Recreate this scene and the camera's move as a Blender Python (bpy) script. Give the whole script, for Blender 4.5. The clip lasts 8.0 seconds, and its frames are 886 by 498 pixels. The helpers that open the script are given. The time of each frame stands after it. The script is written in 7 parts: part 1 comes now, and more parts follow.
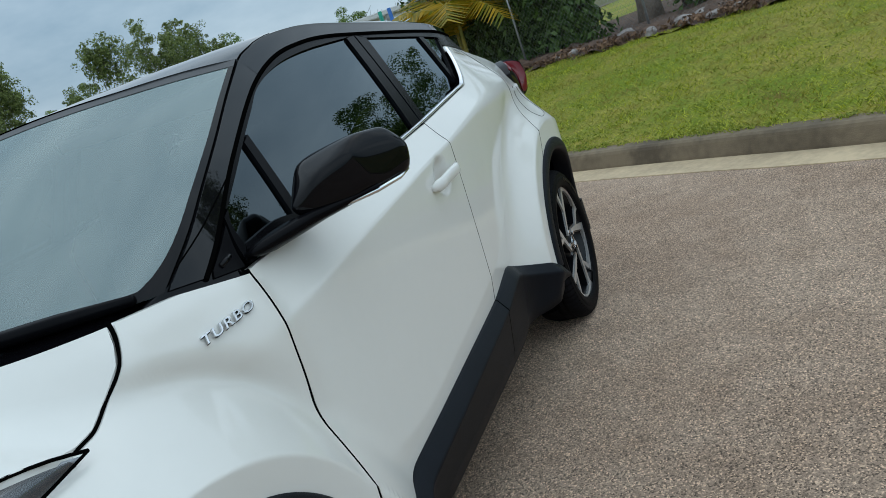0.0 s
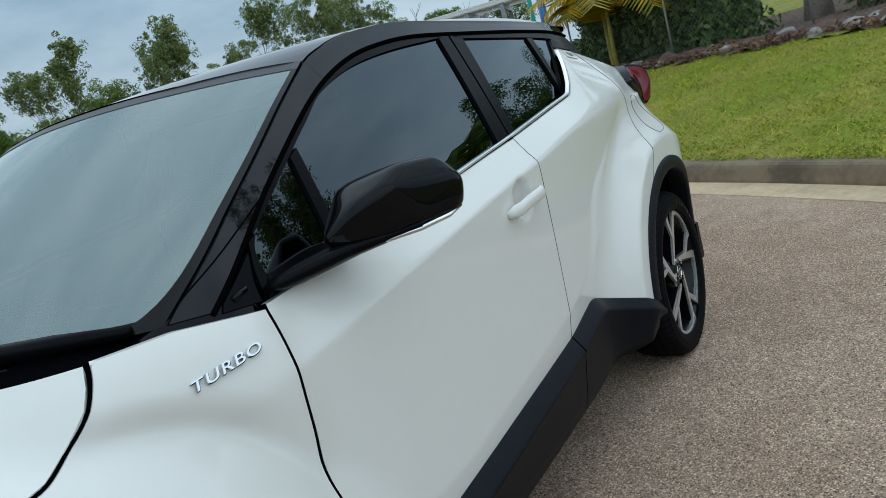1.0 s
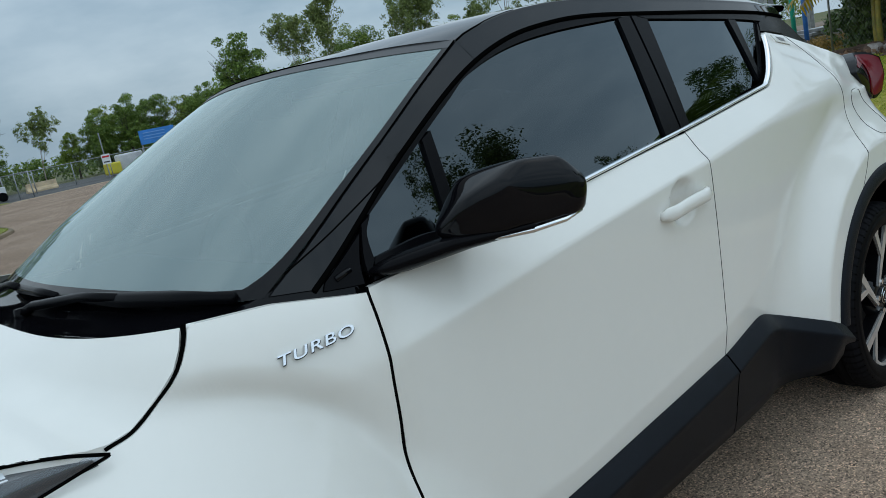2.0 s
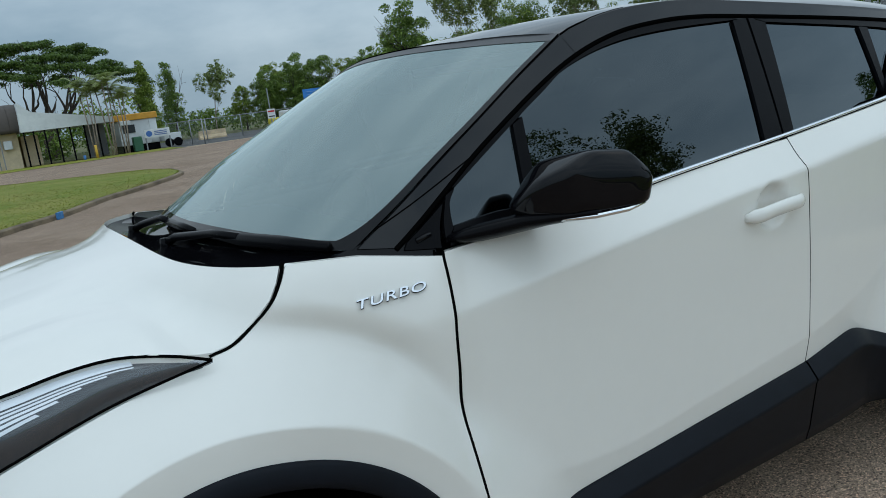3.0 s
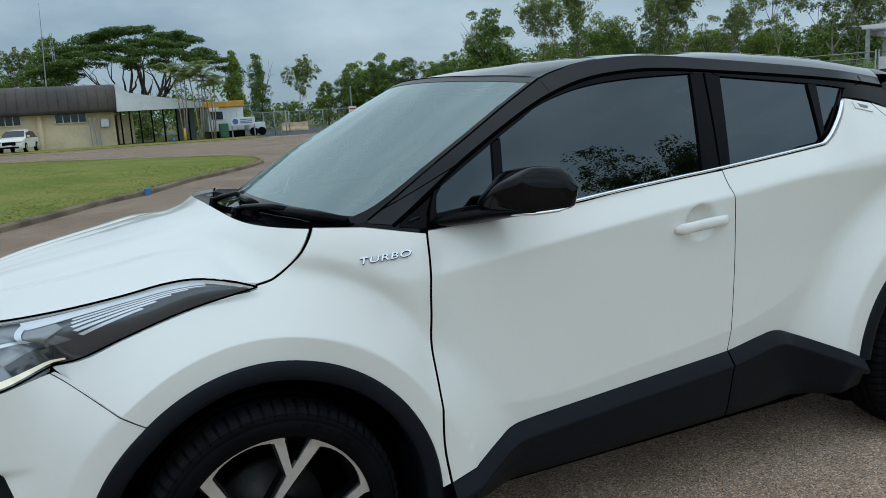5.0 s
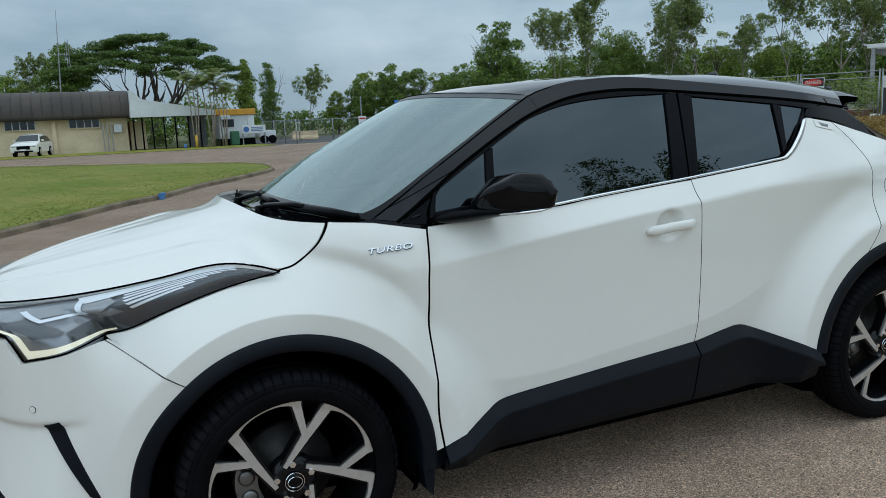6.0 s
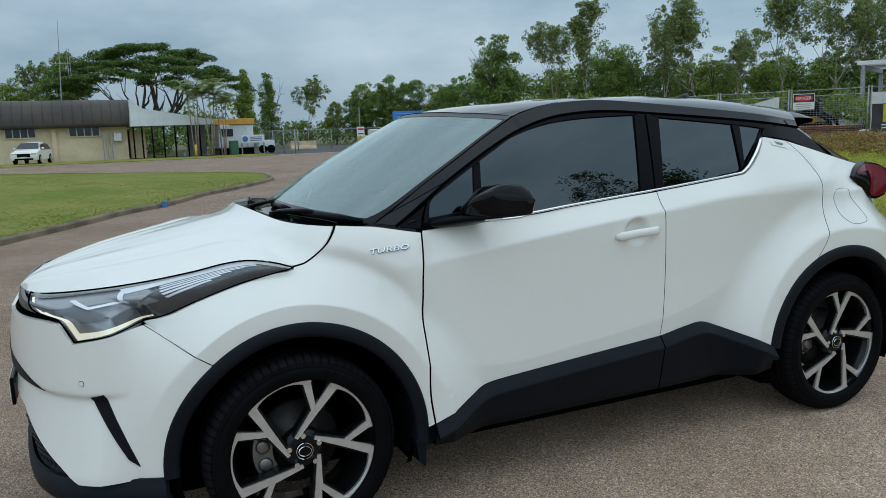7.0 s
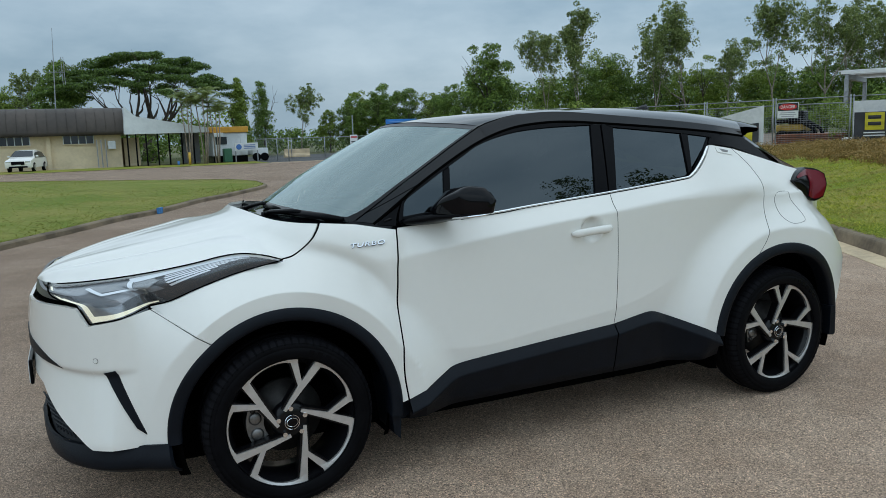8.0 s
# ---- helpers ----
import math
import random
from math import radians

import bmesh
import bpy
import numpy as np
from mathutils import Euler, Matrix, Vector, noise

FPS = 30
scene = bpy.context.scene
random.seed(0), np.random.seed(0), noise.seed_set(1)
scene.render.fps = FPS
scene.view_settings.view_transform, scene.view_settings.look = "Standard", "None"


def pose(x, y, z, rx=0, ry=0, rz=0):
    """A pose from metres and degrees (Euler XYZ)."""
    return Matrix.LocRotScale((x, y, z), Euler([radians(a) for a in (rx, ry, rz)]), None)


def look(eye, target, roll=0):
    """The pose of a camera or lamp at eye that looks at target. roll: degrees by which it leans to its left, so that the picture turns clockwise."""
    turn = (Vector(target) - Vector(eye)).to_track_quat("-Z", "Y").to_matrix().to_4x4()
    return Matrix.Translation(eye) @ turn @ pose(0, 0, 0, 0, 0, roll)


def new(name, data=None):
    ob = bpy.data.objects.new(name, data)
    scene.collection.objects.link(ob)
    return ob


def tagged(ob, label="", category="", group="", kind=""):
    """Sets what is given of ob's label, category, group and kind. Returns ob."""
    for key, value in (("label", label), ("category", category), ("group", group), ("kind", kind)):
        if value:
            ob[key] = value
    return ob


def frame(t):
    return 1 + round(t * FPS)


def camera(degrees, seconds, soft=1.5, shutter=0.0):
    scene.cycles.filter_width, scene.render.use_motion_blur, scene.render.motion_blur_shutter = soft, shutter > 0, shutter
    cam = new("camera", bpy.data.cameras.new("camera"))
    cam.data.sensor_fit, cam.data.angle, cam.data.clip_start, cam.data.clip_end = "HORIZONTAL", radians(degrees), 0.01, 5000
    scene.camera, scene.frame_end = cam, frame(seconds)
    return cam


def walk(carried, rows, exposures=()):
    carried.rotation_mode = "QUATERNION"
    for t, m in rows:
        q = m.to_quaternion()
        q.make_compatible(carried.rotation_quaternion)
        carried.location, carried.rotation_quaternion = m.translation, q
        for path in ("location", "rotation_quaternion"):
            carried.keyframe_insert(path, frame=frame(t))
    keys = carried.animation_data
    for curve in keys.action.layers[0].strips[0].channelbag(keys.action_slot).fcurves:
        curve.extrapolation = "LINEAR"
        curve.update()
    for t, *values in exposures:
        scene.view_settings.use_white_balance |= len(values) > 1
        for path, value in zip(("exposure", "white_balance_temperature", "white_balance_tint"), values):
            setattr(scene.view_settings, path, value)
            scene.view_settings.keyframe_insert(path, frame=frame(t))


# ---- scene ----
cam = camera(59.0, 8.0, 0.6)
PATH = [
    (0, (-0.707, -1.729, 1.314), (1.074, -0.943, 0.854), -19.8),
    (0.5, (-0.54, -1.766, 1.328), (1.182, -0.848, 0.89), -17.7),
    (1, (-0.431, -1.8, 1.351), (1.203, -0.724, 0.933), -15.5),
    (1.5, (-0.33, -1.843, 1.353), (1.145, -0.551, 0.962), -13.0),
    (2, (-0.261, -1.913, 1.365), (1.013, -0.422, 0.973), -11.7),
    (3.3, (-0.264, -2.207, 1.37), (0.67, -0.483, 0.976), -6.5),
    (3.5, (-0.27, -2.266, 1.379), (0.645, -0.532, 0.984), -6.1),
    (4, (-0.305, -2.418, 1.391), (0.575, -0.664, 1.005), -5.2),
    (4.5, (-0.336, -2.6, 1.395), (0.514, -0.829, 1.02), -4.1),
    (6, (-0.484, -3.083, 1.402), (0.332, -1.288, 1.069), -2.4),
    (6.5, (-0.572, -3.262, 1.418), (0.25, -1.467, 1.1), -2.0),
    (7, (-0.622, -3.422, 1.427), (0.204, -1.627, 1.121), -1.9),
    (7.5, (-0.664, -3.624, 1.427), (0.17, -1.831, 1.132), -1.9),
    (8, (-0.698, -3.795, 1.428), (0.144, -2.004, 1.141), -1.9),
]
walk(cam, [(t, look(eye, target, roll)) for t, eye, target, roll in PATH], [(0, 0.30), (1.4, 0.40), (2.0, 0.26), (3.5, 0.25), (4.5, 0.28), (8, 0.34)])

# ---- light: bright overcast ----
world = bpy.data.worlds.new("sky")
scene.world = world
world.use_nodes = True
wn, wl = world.node_tree.nodes, world.node_tree.links
sky = wn.new("ShaderNodeTexSky")
sky.sky_type, sky.sun_disc = "NISHITA", False
sky.sun_elevation, sky.sun_rotation, sky.dust_density = radians(70), radians(120), 3.0
SKY_STRENGTH = 0.10
coord = wn.new("ShaderNodeTexCoord")
sep = wn.new("ShaderNodeSeparateXYZ")
wl.new(coord.outputs["Generated"], sep.inputs[0])
stretch = wn.new("ShaderNodeMapping")
stretch.inputs["Scale"].default_value = (1.0, 1.0, 2.6)
wl.new(coord.outputs["Generated"], stretch.inputs[0])
puffs = wn.new("ShaderNodeTexNoise")
puffs.inputs["Scale"].default_value, puffs.inputs["Detail"].default_value, puffs.inputs["Roughness"].default_value = 2.3, 6, 0.55
wl.new(stretch.outputs[0], puffs.inputs["Vector"])
tone = wn.new("ShaderNodeValToRGB")
tone.color_ramp.elements[0].position, tone.color_ramp.elements[1].position = 0.36, 0.68
tone.color_ramp.elements[0].color, tone.color_ramp.elements[1].color = (2.55, 3.85, 4.95, 1), (5.7, 7.1, 8.1, 1)
wl.new(puffs.outputs["Fac"], tone.inputs["Fac"])
# an overcast sky is brighter overhead than at the horizon
lift = wn.new("ShaderNodeMapRange")
for k, v in (("From Min", 0.0), ("From Max", 0.9), ("To Min", 0.84), ("To Max", 1.25)):
    lift.inputs[k].default_value = v
wl.new(sep.outputs["Z"], lift.inputs["Value"])
# the clouds are thinner, and the sky brighter, on the sun's side of the road
side = wn.new("ShaderNodeMath")
side.operation = "MULTIPLY_ADD"
side.inputs[1].default_value, side.inputs[2].default_value = -0.32, 1.20
wl.new(sep.outputs["Y"], side.inputs[0])
both = wn.new("ShaderNodeMath")
both.operation = "MULTIPLY"
wl.new(lift.outputs[0], both.inputs[0])
wl.new(side.outputs[0], both.inputs[1])
cloud = wn.new("ShaderNodeVectorMath")
cloud.operation = "SCALE"
wl.new(tone.outputs[0], cloud.inputs[0])
wl.new(both.outputs[0], cloud.inputs["Scale"])
veil = wn.new("ShaderNodeMixRGB")
veil.inputs["Fac"].default_value = 0.86
wl.new(sky.outputs[0], veil.inputs[1])
wl.new(cloud.outputs[0], veil.inputs[2])
wl.new(veil.outputs[0], wn["Background"].inputs[0])
wn["Background"].inputs[1].default_value = SKY_STRENGTH
sun = new("sun", bpy.data.lights.new("sun", "SUN"))
sun.data.energy, sun.data.angle, sun.data.color = 0.5, radians(164), (1, 0.97, 0.92)
sun.matrix_world = look((0, 4, 60), (0, 0, 10))


# ---- small tools ----
def lerp(pts, x):
    """A smooth monotone curve through (x, value) pairs."""
    if x <= pts[0][0]:
        return pts[0][1]
    if x >= pts[-1][0]:
        return pts[-1][1]
    i = next(k for k in range(len(pts) - 1) if x <= pts[k + 1][0])
    (x0, a), (x1, b) = pts[i], pts[i + 1]
    s = (b - a) / (x1 - x0)

    def slope(j):
        if j <= 0 or j >= len(pts) - 1:
            return s
        lo = (pts[j][1] - pts[j - 1][1]) / (pts[j][0] - pts[j - 1][0])
        hi = (pts[j + 1][1] - pts[j][1]) / (pts[j + 1][0] - pts[j][0])
        return 0 if lo * hi <= 0 else 2 * lo * hi / (lo + hi)
    h, u = x1 - x0, (x - x0) / (x1 - x0)
    return (a * (1 + 2 * u) * (1 - u) ** 2 + slope(i) * h * u * (1 - u) ** 2
            + b * u * u * (3 - 2 * u) + slope(i + 1) * h * u * u * (u - 1))


def smax(a, b, k):
    h = max(k - abs(a - b), 0) / k
    return max(a, b) + h * h * k / 4


class Path:
    """A curve through points, parameter 0 to 1 by length. Several lists join with corners between them."""

    def __init__(self, *runs):
        dense = []
        for run in runs:
            p = [np.array(q, float) for q in run]
            if len(p) == 2:
                seg = [p[0] + (p[1] - p[0]) * i / 12 for i in range(13)]
            else:
                p = [2 * p[0] - p[1]] + p + [2 * p[-1] - p[-2]]
                seg = []
                for i in range(1, len(p) - 2):
                    for j in range(12):
                        t = j / 12
                        seg.append(0.5 * (2 * p[i] + (p[i + 1] - p[i - 1]) * t + (2 * p[i - 1] - 5 * p[i] + 4 * p[i + 1] - p[i + 2]) * t * t
                                          + (3 * p[i] - p[i - 1] - 3 * p[i + 1] + p[i + 2]) * t ** 3))
                seg.append(p[-2])
            dense += seg if not dense else seg[1:]
        self.p = np.array(dense)
        self.s = np.r_[0, np.cumsum(np.linalg.norm(np.diff(self.p, axis=0), axis=1))]
        self.length = self.s[-1]

    def __call__(self, u):
        return np.array([np.interp(u * self.length, self.s, self.p[:, k]) for k in range(self.p.shape[1])])


def coons(bottom, top, left, right, nu, nv, e=(0, 0, 0, 0)):
    """A patch between four curves; e: how far it stays clear of the left, right, bottom and top curve, as shares."""
    out = np.zeros((nu + 1, nv + 1, bottom.p.shape[1]))
    us = np.linspace(e[0], 1 - e[1], nu + 1)
    vs = np.linspace(e[2], 1 - e[3], nv + 1)
    L, R = [left(v) for v in vs], [right(v) for v in vs]
    c00, c10, c01, c11 = bottom(0), bottom(1), top(0), top(1)
    for i, u in enumerate(us):
        b, t = bottom(u), top(u)
        for j, v in enumerate(vs):
            out[i, j] = ((1 - v) * b + v * t + (1 - u) * L[j] + u * R[j]
                         - ((1 - u) * (1 - v) * c00 + u * (1 - v) * c10 + (1 - u) * v * c01 + u * v * c11))
    return out


def mesh(name, verts, faces, mat, parent=None, smooth=True, label="", kind=""):
    me = bpy.data.meshes.new(name)
    me.from_pydata([tuple(map(float, v)) for v in verts], [], [tuple(map(int, f)) for f in faces])
    me.materials.append(mat)
    me.polygons.foreach_set("use_smooth", [smooth] * len(me.polygons))
    me.update()
    ob = new(name, me)
    ob.parent = parent
    if label or kind:
        tagged(ob, label, kind=kind)
    return ob


def part(name, bm, mat, parent=None, label="", smooth=False):
    bmesh.ops.recalc_face_normals(bm, faces=bm.faces)
    me = bpy.data.meshes.new(name)
    bm.to_mesh(me)
    bm.free()
    me.materials.append(mat)
    me.polygons.foreach_set("use_smooth", [smooth] * len(me.polygons))
    ob = new(name, me)
    ob.parent = parent
    if label:
        tagged(ob, label)
    return ob


def sheet(name, P, mat, parent=None, flip=False, rim=None, label="", smooth=True):
    """A mesh over an array of points, with its edge turned in by the vector rim."""
    nu, nv = P.shape[0] - 1, P.shape[1] - 1
    verts = P.reshape(-1, 3)
    at = lambda i, j: i * (nv + 1) + j
    faces = [(at(i, j), at(i + 1, j), at(i + 1, j + 1), at(i, j + 1)) for i in range(nu) for j in range(nv)]
    if rim is not None:
        loop = [at(i, 0) for i in range(nu)] + [at(nu, j) for j in range(nv)] + [at(i, nv) for i in range(nu, 0, -1)] + [at(0, j) for j in range(nv, 0, -1)]
        n, m = len(verts), len(loop)
        verts = np.vstack([verts, verts[loop], verts[loop] + np.array(rim, float)])
        faces += [(n + k, n + m + k, n + m + (k + 1) % m, n + (k + 1) % m) for k in range(m)]
    if flip:
        faces = [f[::-1] for f in faces]
    return mesh(name, verts, faces, mat, parent, smooth, label)


def box(x0, x1, y0, y1, z0, z1, bevel=0.0, seg=2, bm=None, m=None):
    bm = bm or bmesh.new()
    at = Matrix.Translation(((x0 + x1) / 2, (y0 + y1) / 2, (z0 + z1) / 2)) @ Matrix.Diagonal((abs(x1 - x0), abs(y1 - y0), abs(z1 - z0), 1))
    got = bmesh.ops.create_cube(bm, size=1, matrix=(m or Matrix()) @ at)
    if bevel:
        edges = list({e for v in got["verts"] for e in v.link_edges})
        bmesh.ops.bevel(bm, geom=edges, offset=bevel, segments=seg, affect="EDGES", profile=0.5)
    return bm


def tube(pts, r, n=8, bm=None, cap=True):
    """A round bar along points; r: one radius or one for each point."""
    bm = bm or bmesh.new()
    pts = [Vector(p) for p in pts]
    rs = r if hasattr(r, "__len__") else [r] * len(pts)
    rings, side = [], None
    for i, p in enumerate(pts):
        d = (pts[min(i + 1, len(pts) - 1)] - pts[max(i - 1, 0)]).normalized()
        side = side or (Vector((0, 0, 1)) if abs(d.z) < 0.9 else Vector((1, 0, 0)))
        a = d.cross(side).normalized()
        b = a.cross(d).normalized()
        rings.append([bm.verts.new(p + (a * math.cos(k * 2 * math.pi / n) + b * math.sin(k * 2 * math.pi / n)) * rs[i]) for k in range(n)])
    for q, w in zip(rings, rings[1:]):
        for k in range(n):
            bm.faces.new((q[k], q[(k + 1) % n], w[(k + 1) % n], w[k]))
    if cap:
        bm.faces.new(rings[0][::-1])
        bm.faces.new(rings[-1])
    return bm


def lathe(profile, centre, n=48, bm=None):
    """Turns a profile of (radius, y) about the y axis through centre."""
    bm = bm or bmesh.new()
    rings = []
    for r, y in profile:
        rings.append([bm.verts.new((centre[0] + r * math.cos(2 * math.pi * k / n), centre[1] + y, centre[2] + r * math.sin(2 * math.pi * k / n))) for k in range(n)])
    for q, w in zip(rings, rings[1:]):
        for k in range(n):
            bm.faces.new((q[k], q[(k + 1) % n], w[(k + 1) % n], w[k]))
    return bm


def plate(outline, depth, axis_y, bm=None, face=1):
    """A flat plate in a plane y = const from an (x, z) outline, thickened away by depth."""
    bm = bm or bmesh.new()
    a = [bm.verts.new((x, axis_y, z)) for x, z in outline]
    b = [bm.verts.new((x, axis_y + depth, z)) for x, z in outline]
    bm.faces.new(a)
    bm.faces.new(b[::-1])
    for i in range(len(a)):
        j = (i + 1) % len(a)
        bm.faces.new((a[i], b[i], b[j], a[j]))
    return bm


# ---- materials ----
def material(name, colour, rough=0.5, metal=0.0, coat=0.0, vary=0.0, scale=20.0, bump=0.0, bump_scale=None, second=None, spec=0.5, emit=0.0, sharp=(0.35, 0.65), detail=6, coat_rough=0.03, wear=0.0, coat_ior=1.5):
    """A principled surface whose colour moves between colour and second with noise at two scales, with a fine relief."""
    m = bpy.data.materials.new(name)
    m.use_nodes = True
    n, l = m.node_tree.nodes, m.node_tree.links
    b = n["Principled BSDF"]
    b.inputs["Roughness"].default_value, b.inputs["Metallic"].default_value = rough, metal
    b.inputs["Coat Weight"].default_value, b.inputs["Coat Roughness"].default_value = coat, coat_rough
    b.inputs["Coat IOR"].default_value = coat_ior
    b.inputs["Specular IOR Level"].default_value = spec
    b.inputs["Base Color"].default_value = (*colour, 1)
    tc = n.new("ShaderNodeTexCoord")
    if vary or second:
        second = second or tuple(c * (1 - vary) for c in colour)
        big, small = n.new("ShaderNodeTexNoise"), n.new("ShaderNodeTexNoise")
        big.inputs["Scale"].default_value, big.inputs["Detail"].default_value = scale, detail
        small.inputs["Scale"].default_value, small.inputs["Detail"].default_value = scale * 9.3, 3
        l.new(tc.outputs["Object"], big.inputs["Vector"])
        l.new(tc.outputs["Object"], small.inputs["Vector"])
        blend = n.new("ShaderNodeMath")
        blend.operation = "MULTIPLY_ADD"
        l.new(small.outputs["Fac"], blend.inputs[0])
        blend.inputs[1].default_value = 0.4
        l.new(big.outputs["Fac"], blend.inputs[2])
        ramp = n.new("ShaderNodeValToRGB")
        ramp.color_ramp.elements[0].position, ramp.color_ramp.elements[1].position = sharp[0] + 0.2, sharp[1] + 0.2
        ramp.color_ramp.elements[0].color, ramp.color_ramp.elements[1].color = (*colour, 1), (*second, 1)
        l.new(blend.outputs[0], ramp.inputs["Fac"])
        l.new(ramp.outputs[0], b.inputs["Base Color"])
        if wear:
            mr = n.new("ShaderNodeMapRange")
            mr.inputs["To Min"].default_value, mr.inputs["To Max"].default_value = rough, min(rough + wear, 1)
            l.new(big.outputs["Fac"], mr.inputs["Value"])
            l.new(mr.outputs[0], b.inputs["Roughness"])
    if bump:
        bn, t = n.new("ShaderNodeBump"), n.new("ShaderNodeTexNoise")
        t.inputs["Scale"].default_value, t.inputs["Detail"].default_value = bump_scale or scale * 6, 4
        l.new(tc.outputs["Object"], t.inputs["Vector"])
        bn.inputs["Strength"].default_value, bn.inputs["Distance"].default_value = bump, 0.01
        l.new(t.outputs["Fac"], bn.inputs["Height"])
        l.new(bn.outputs[0], b.inputs["Normal"])
    if emit:
        b.inputs["Emission Color"].default_value = (*colour, 1)
        b.inputs["Emission Strength"].default_value = emit
    return m


def glass(name, tint, rough=0.0, ior=1.5, haze=0.0, haze_tint=(0.56, 0.72, 0.72), gloss=(1, 1, 1)):
    """A thin tinted pane: clear straight through, with the gloss of glass."""
    m = bpy.data.materials.new(name)
    m.use_nodes = True
    n, l = m.node_tree.nodes, m.node_tree.links
    n.remove(n["Principled BSDF"])
    a, g, f, x = n.new("ShaderNodeBsdfTransparent"), n.new("ShaderNodeBsdfGlossy"), n.new("ShaderNodeFresnel"), n.new("ShaderNodeMixShader")
    a.inputs["Color"].default_value = (*tint, 1)
    g.inputs["Roughness"].default_value = rough
    g.inputs["Color"].default_value = (*gloss, 1)
    if ior:
        f.inputs["IOR"].default_value = ior
        l.new(f.outputs[0], x.inputs[0])
    else:
        x.inputs[0].default_value = 0.07
    l.new(a.outputs[0], x.inputs[1])
    l.new(g.outputs[0], x.inputs[2])
    last = x
    if haze:
        # a pale diffuse coat with soft noise, painting the sky's sheen onto the glass
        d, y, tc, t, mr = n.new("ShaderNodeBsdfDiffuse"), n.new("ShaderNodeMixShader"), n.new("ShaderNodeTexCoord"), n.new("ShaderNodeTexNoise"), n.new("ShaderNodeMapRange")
        d.inputs["Color"].default_value = (*haze_tint, 1)
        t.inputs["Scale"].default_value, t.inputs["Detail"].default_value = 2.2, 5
        mr.inputs["To Min"].default_value, mr.inputs["To Max"].default_value = haze * 0.75, haze * 1.25
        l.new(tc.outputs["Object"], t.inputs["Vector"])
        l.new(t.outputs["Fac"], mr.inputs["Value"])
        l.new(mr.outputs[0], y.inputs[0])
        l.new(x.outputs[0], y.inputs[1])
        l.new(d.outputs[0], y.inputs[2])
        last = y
    l.new(last.outputs[0], n["Material Output"].inputs[0])
    return m


def leafy(name, dark, light, rough=0.5, trans=0.25, patch=None):
    """Leaves that differ one from another."""
    m = bpy.data.materials.new(name)
    m.use_nodes = True
    n, l = m.node_tree.nodes, m.node_tree.links
    b = n["Principled BSDF"]
    g, r = n.new("ShaderNodeNewGeometry"), n.new("ShaderNodeValToRGB")
    r.color_ramp.elements[0].color, r.color_ramp.elements[1].color = (*dark, 1), (*light, 1)
    l.new(g.outputs["Random Per Island"], r.inputs["Fac"])
    if patch:
        # larger patches where the plants are drier
        tc, t, k, mix = n.new("ShaderNodeTexCoord"), n.new("ShaderNodeTexNoise"), n.new("ShaderNodeValToRGB"), n.new("ShaderNodeMixRGB")
        t.inputs["Scale"].default_value, t.inputs["Detail"].default_value = patch[0], 6
        k.color_ramp.elements[0].position, k.color_ramp.elements[1].position = 0.46, 0.70
        mix.inputs[2].default_value = (*patch[1], 1)
        l.new(tc.outputs["Object"], t.inputs["Vector"])
        l.new(t.outputs["Fac"], k.inputs["Fac"])
        l.new(k.outputs[0], mix.inputs["Fac"])
        l.new(r.outputs[0], mix.inputs[1])
        r = mix
    l.new(r.outputs[0], b.inputs["Base Color"])
    b.inputs["Roughness"].default_value = rough
    b.inputs["Specular IOR Level"].default_value = 0.3
    t, x = n.new("ShaderNodeBsdfTranslucent"), n.new("ShaderNodeMixShader")
    l.new(r.outputs[0], t.inputs["Color"])
    x.inputs[0].default_value = trans
    l.new(b.outputs[0], x.inputs[1])
    l.new(t.outputs[0], x.inputs[2])
    l.new(x.outputs[0], n["Material Output"].inputs[0])
    return m


pearl = material("pearl_white_paint", (0.755, 0.738, 0.690), 0.45, 0.0, 0.9, vary=0.02, scale=3.0, coat_rough=0.06, spec=0.2, coat_ior=1.42)
gloss_black = material("gloss_black_paint", (0.003, 0.003, 0.004), 0.25, 0.0, 0.8, spec=0.0, coat_rough=0.03, coat_ior=1.3)
roof_black = material("metallic_black_paint", (0.005, 0.005, 0.006), 0.3, 0.0, 1.0, spec=0.0, coat_rough=0.03, coat_ior=1.38)
mirror_black = material("mirror_black_paint", (0.003, 0.003, 0.004), 0.2, 0.0, 1.0, spec=0.0, coat_rough=0.02, coat_ior=1.28)
satin_black = material("satin_black_trim", (0.004, 0.004, 0.005), 0.25, spec=0.06, vary=0.2, scale=30)
plastic = material("textured_black_plastic", (0.004, 0.006, 0.010), 0.5, spec=0.15, vary=0.25, scale=12, bump=0.12, bump_scale=900)
void = material("deep_black", (0.002, 0.002, 0.002), 0.9, spec=0.0)
rubber = material("tyre_rubber", (0.004, 0.004, 0.005), 0.55, spec=0.05, vary=0.35, scale=14, bump=0.1, bump_scale=300)
tread_rubber = material("tread_rubber", (0.009, 0.009, 0.011), 0.7, spec=0.07, vary=0.4, scale=25)
dark_steel = material("worn_brake_steel", (0.045, 0.042, 0.040), 0.5, 0.8, vary=0.3, scale=30)
alloy = material("machined_alloy", (0.62, 0.61, 0.60), 0.36, 0.75, vary=0.1, scale=40)
dark_alloy = material("black_alloy", (0.004, 0.004, 0.005), 0.3, 0.0, 0.3, spec=0.1)
chrome = material("chrome", (0.75, 0.76, 0.78), 0.12, 1.0)
steel = material("brushed_steel", (0.24, 0.235, 0.23), 0.42, 0.9, vary=0.3, scale=30)
tint = glass("tinted_side_glass", (0.015, 0.018, 0.022), ior=1.70, gloss=(0.78, 0.92, 1.0))
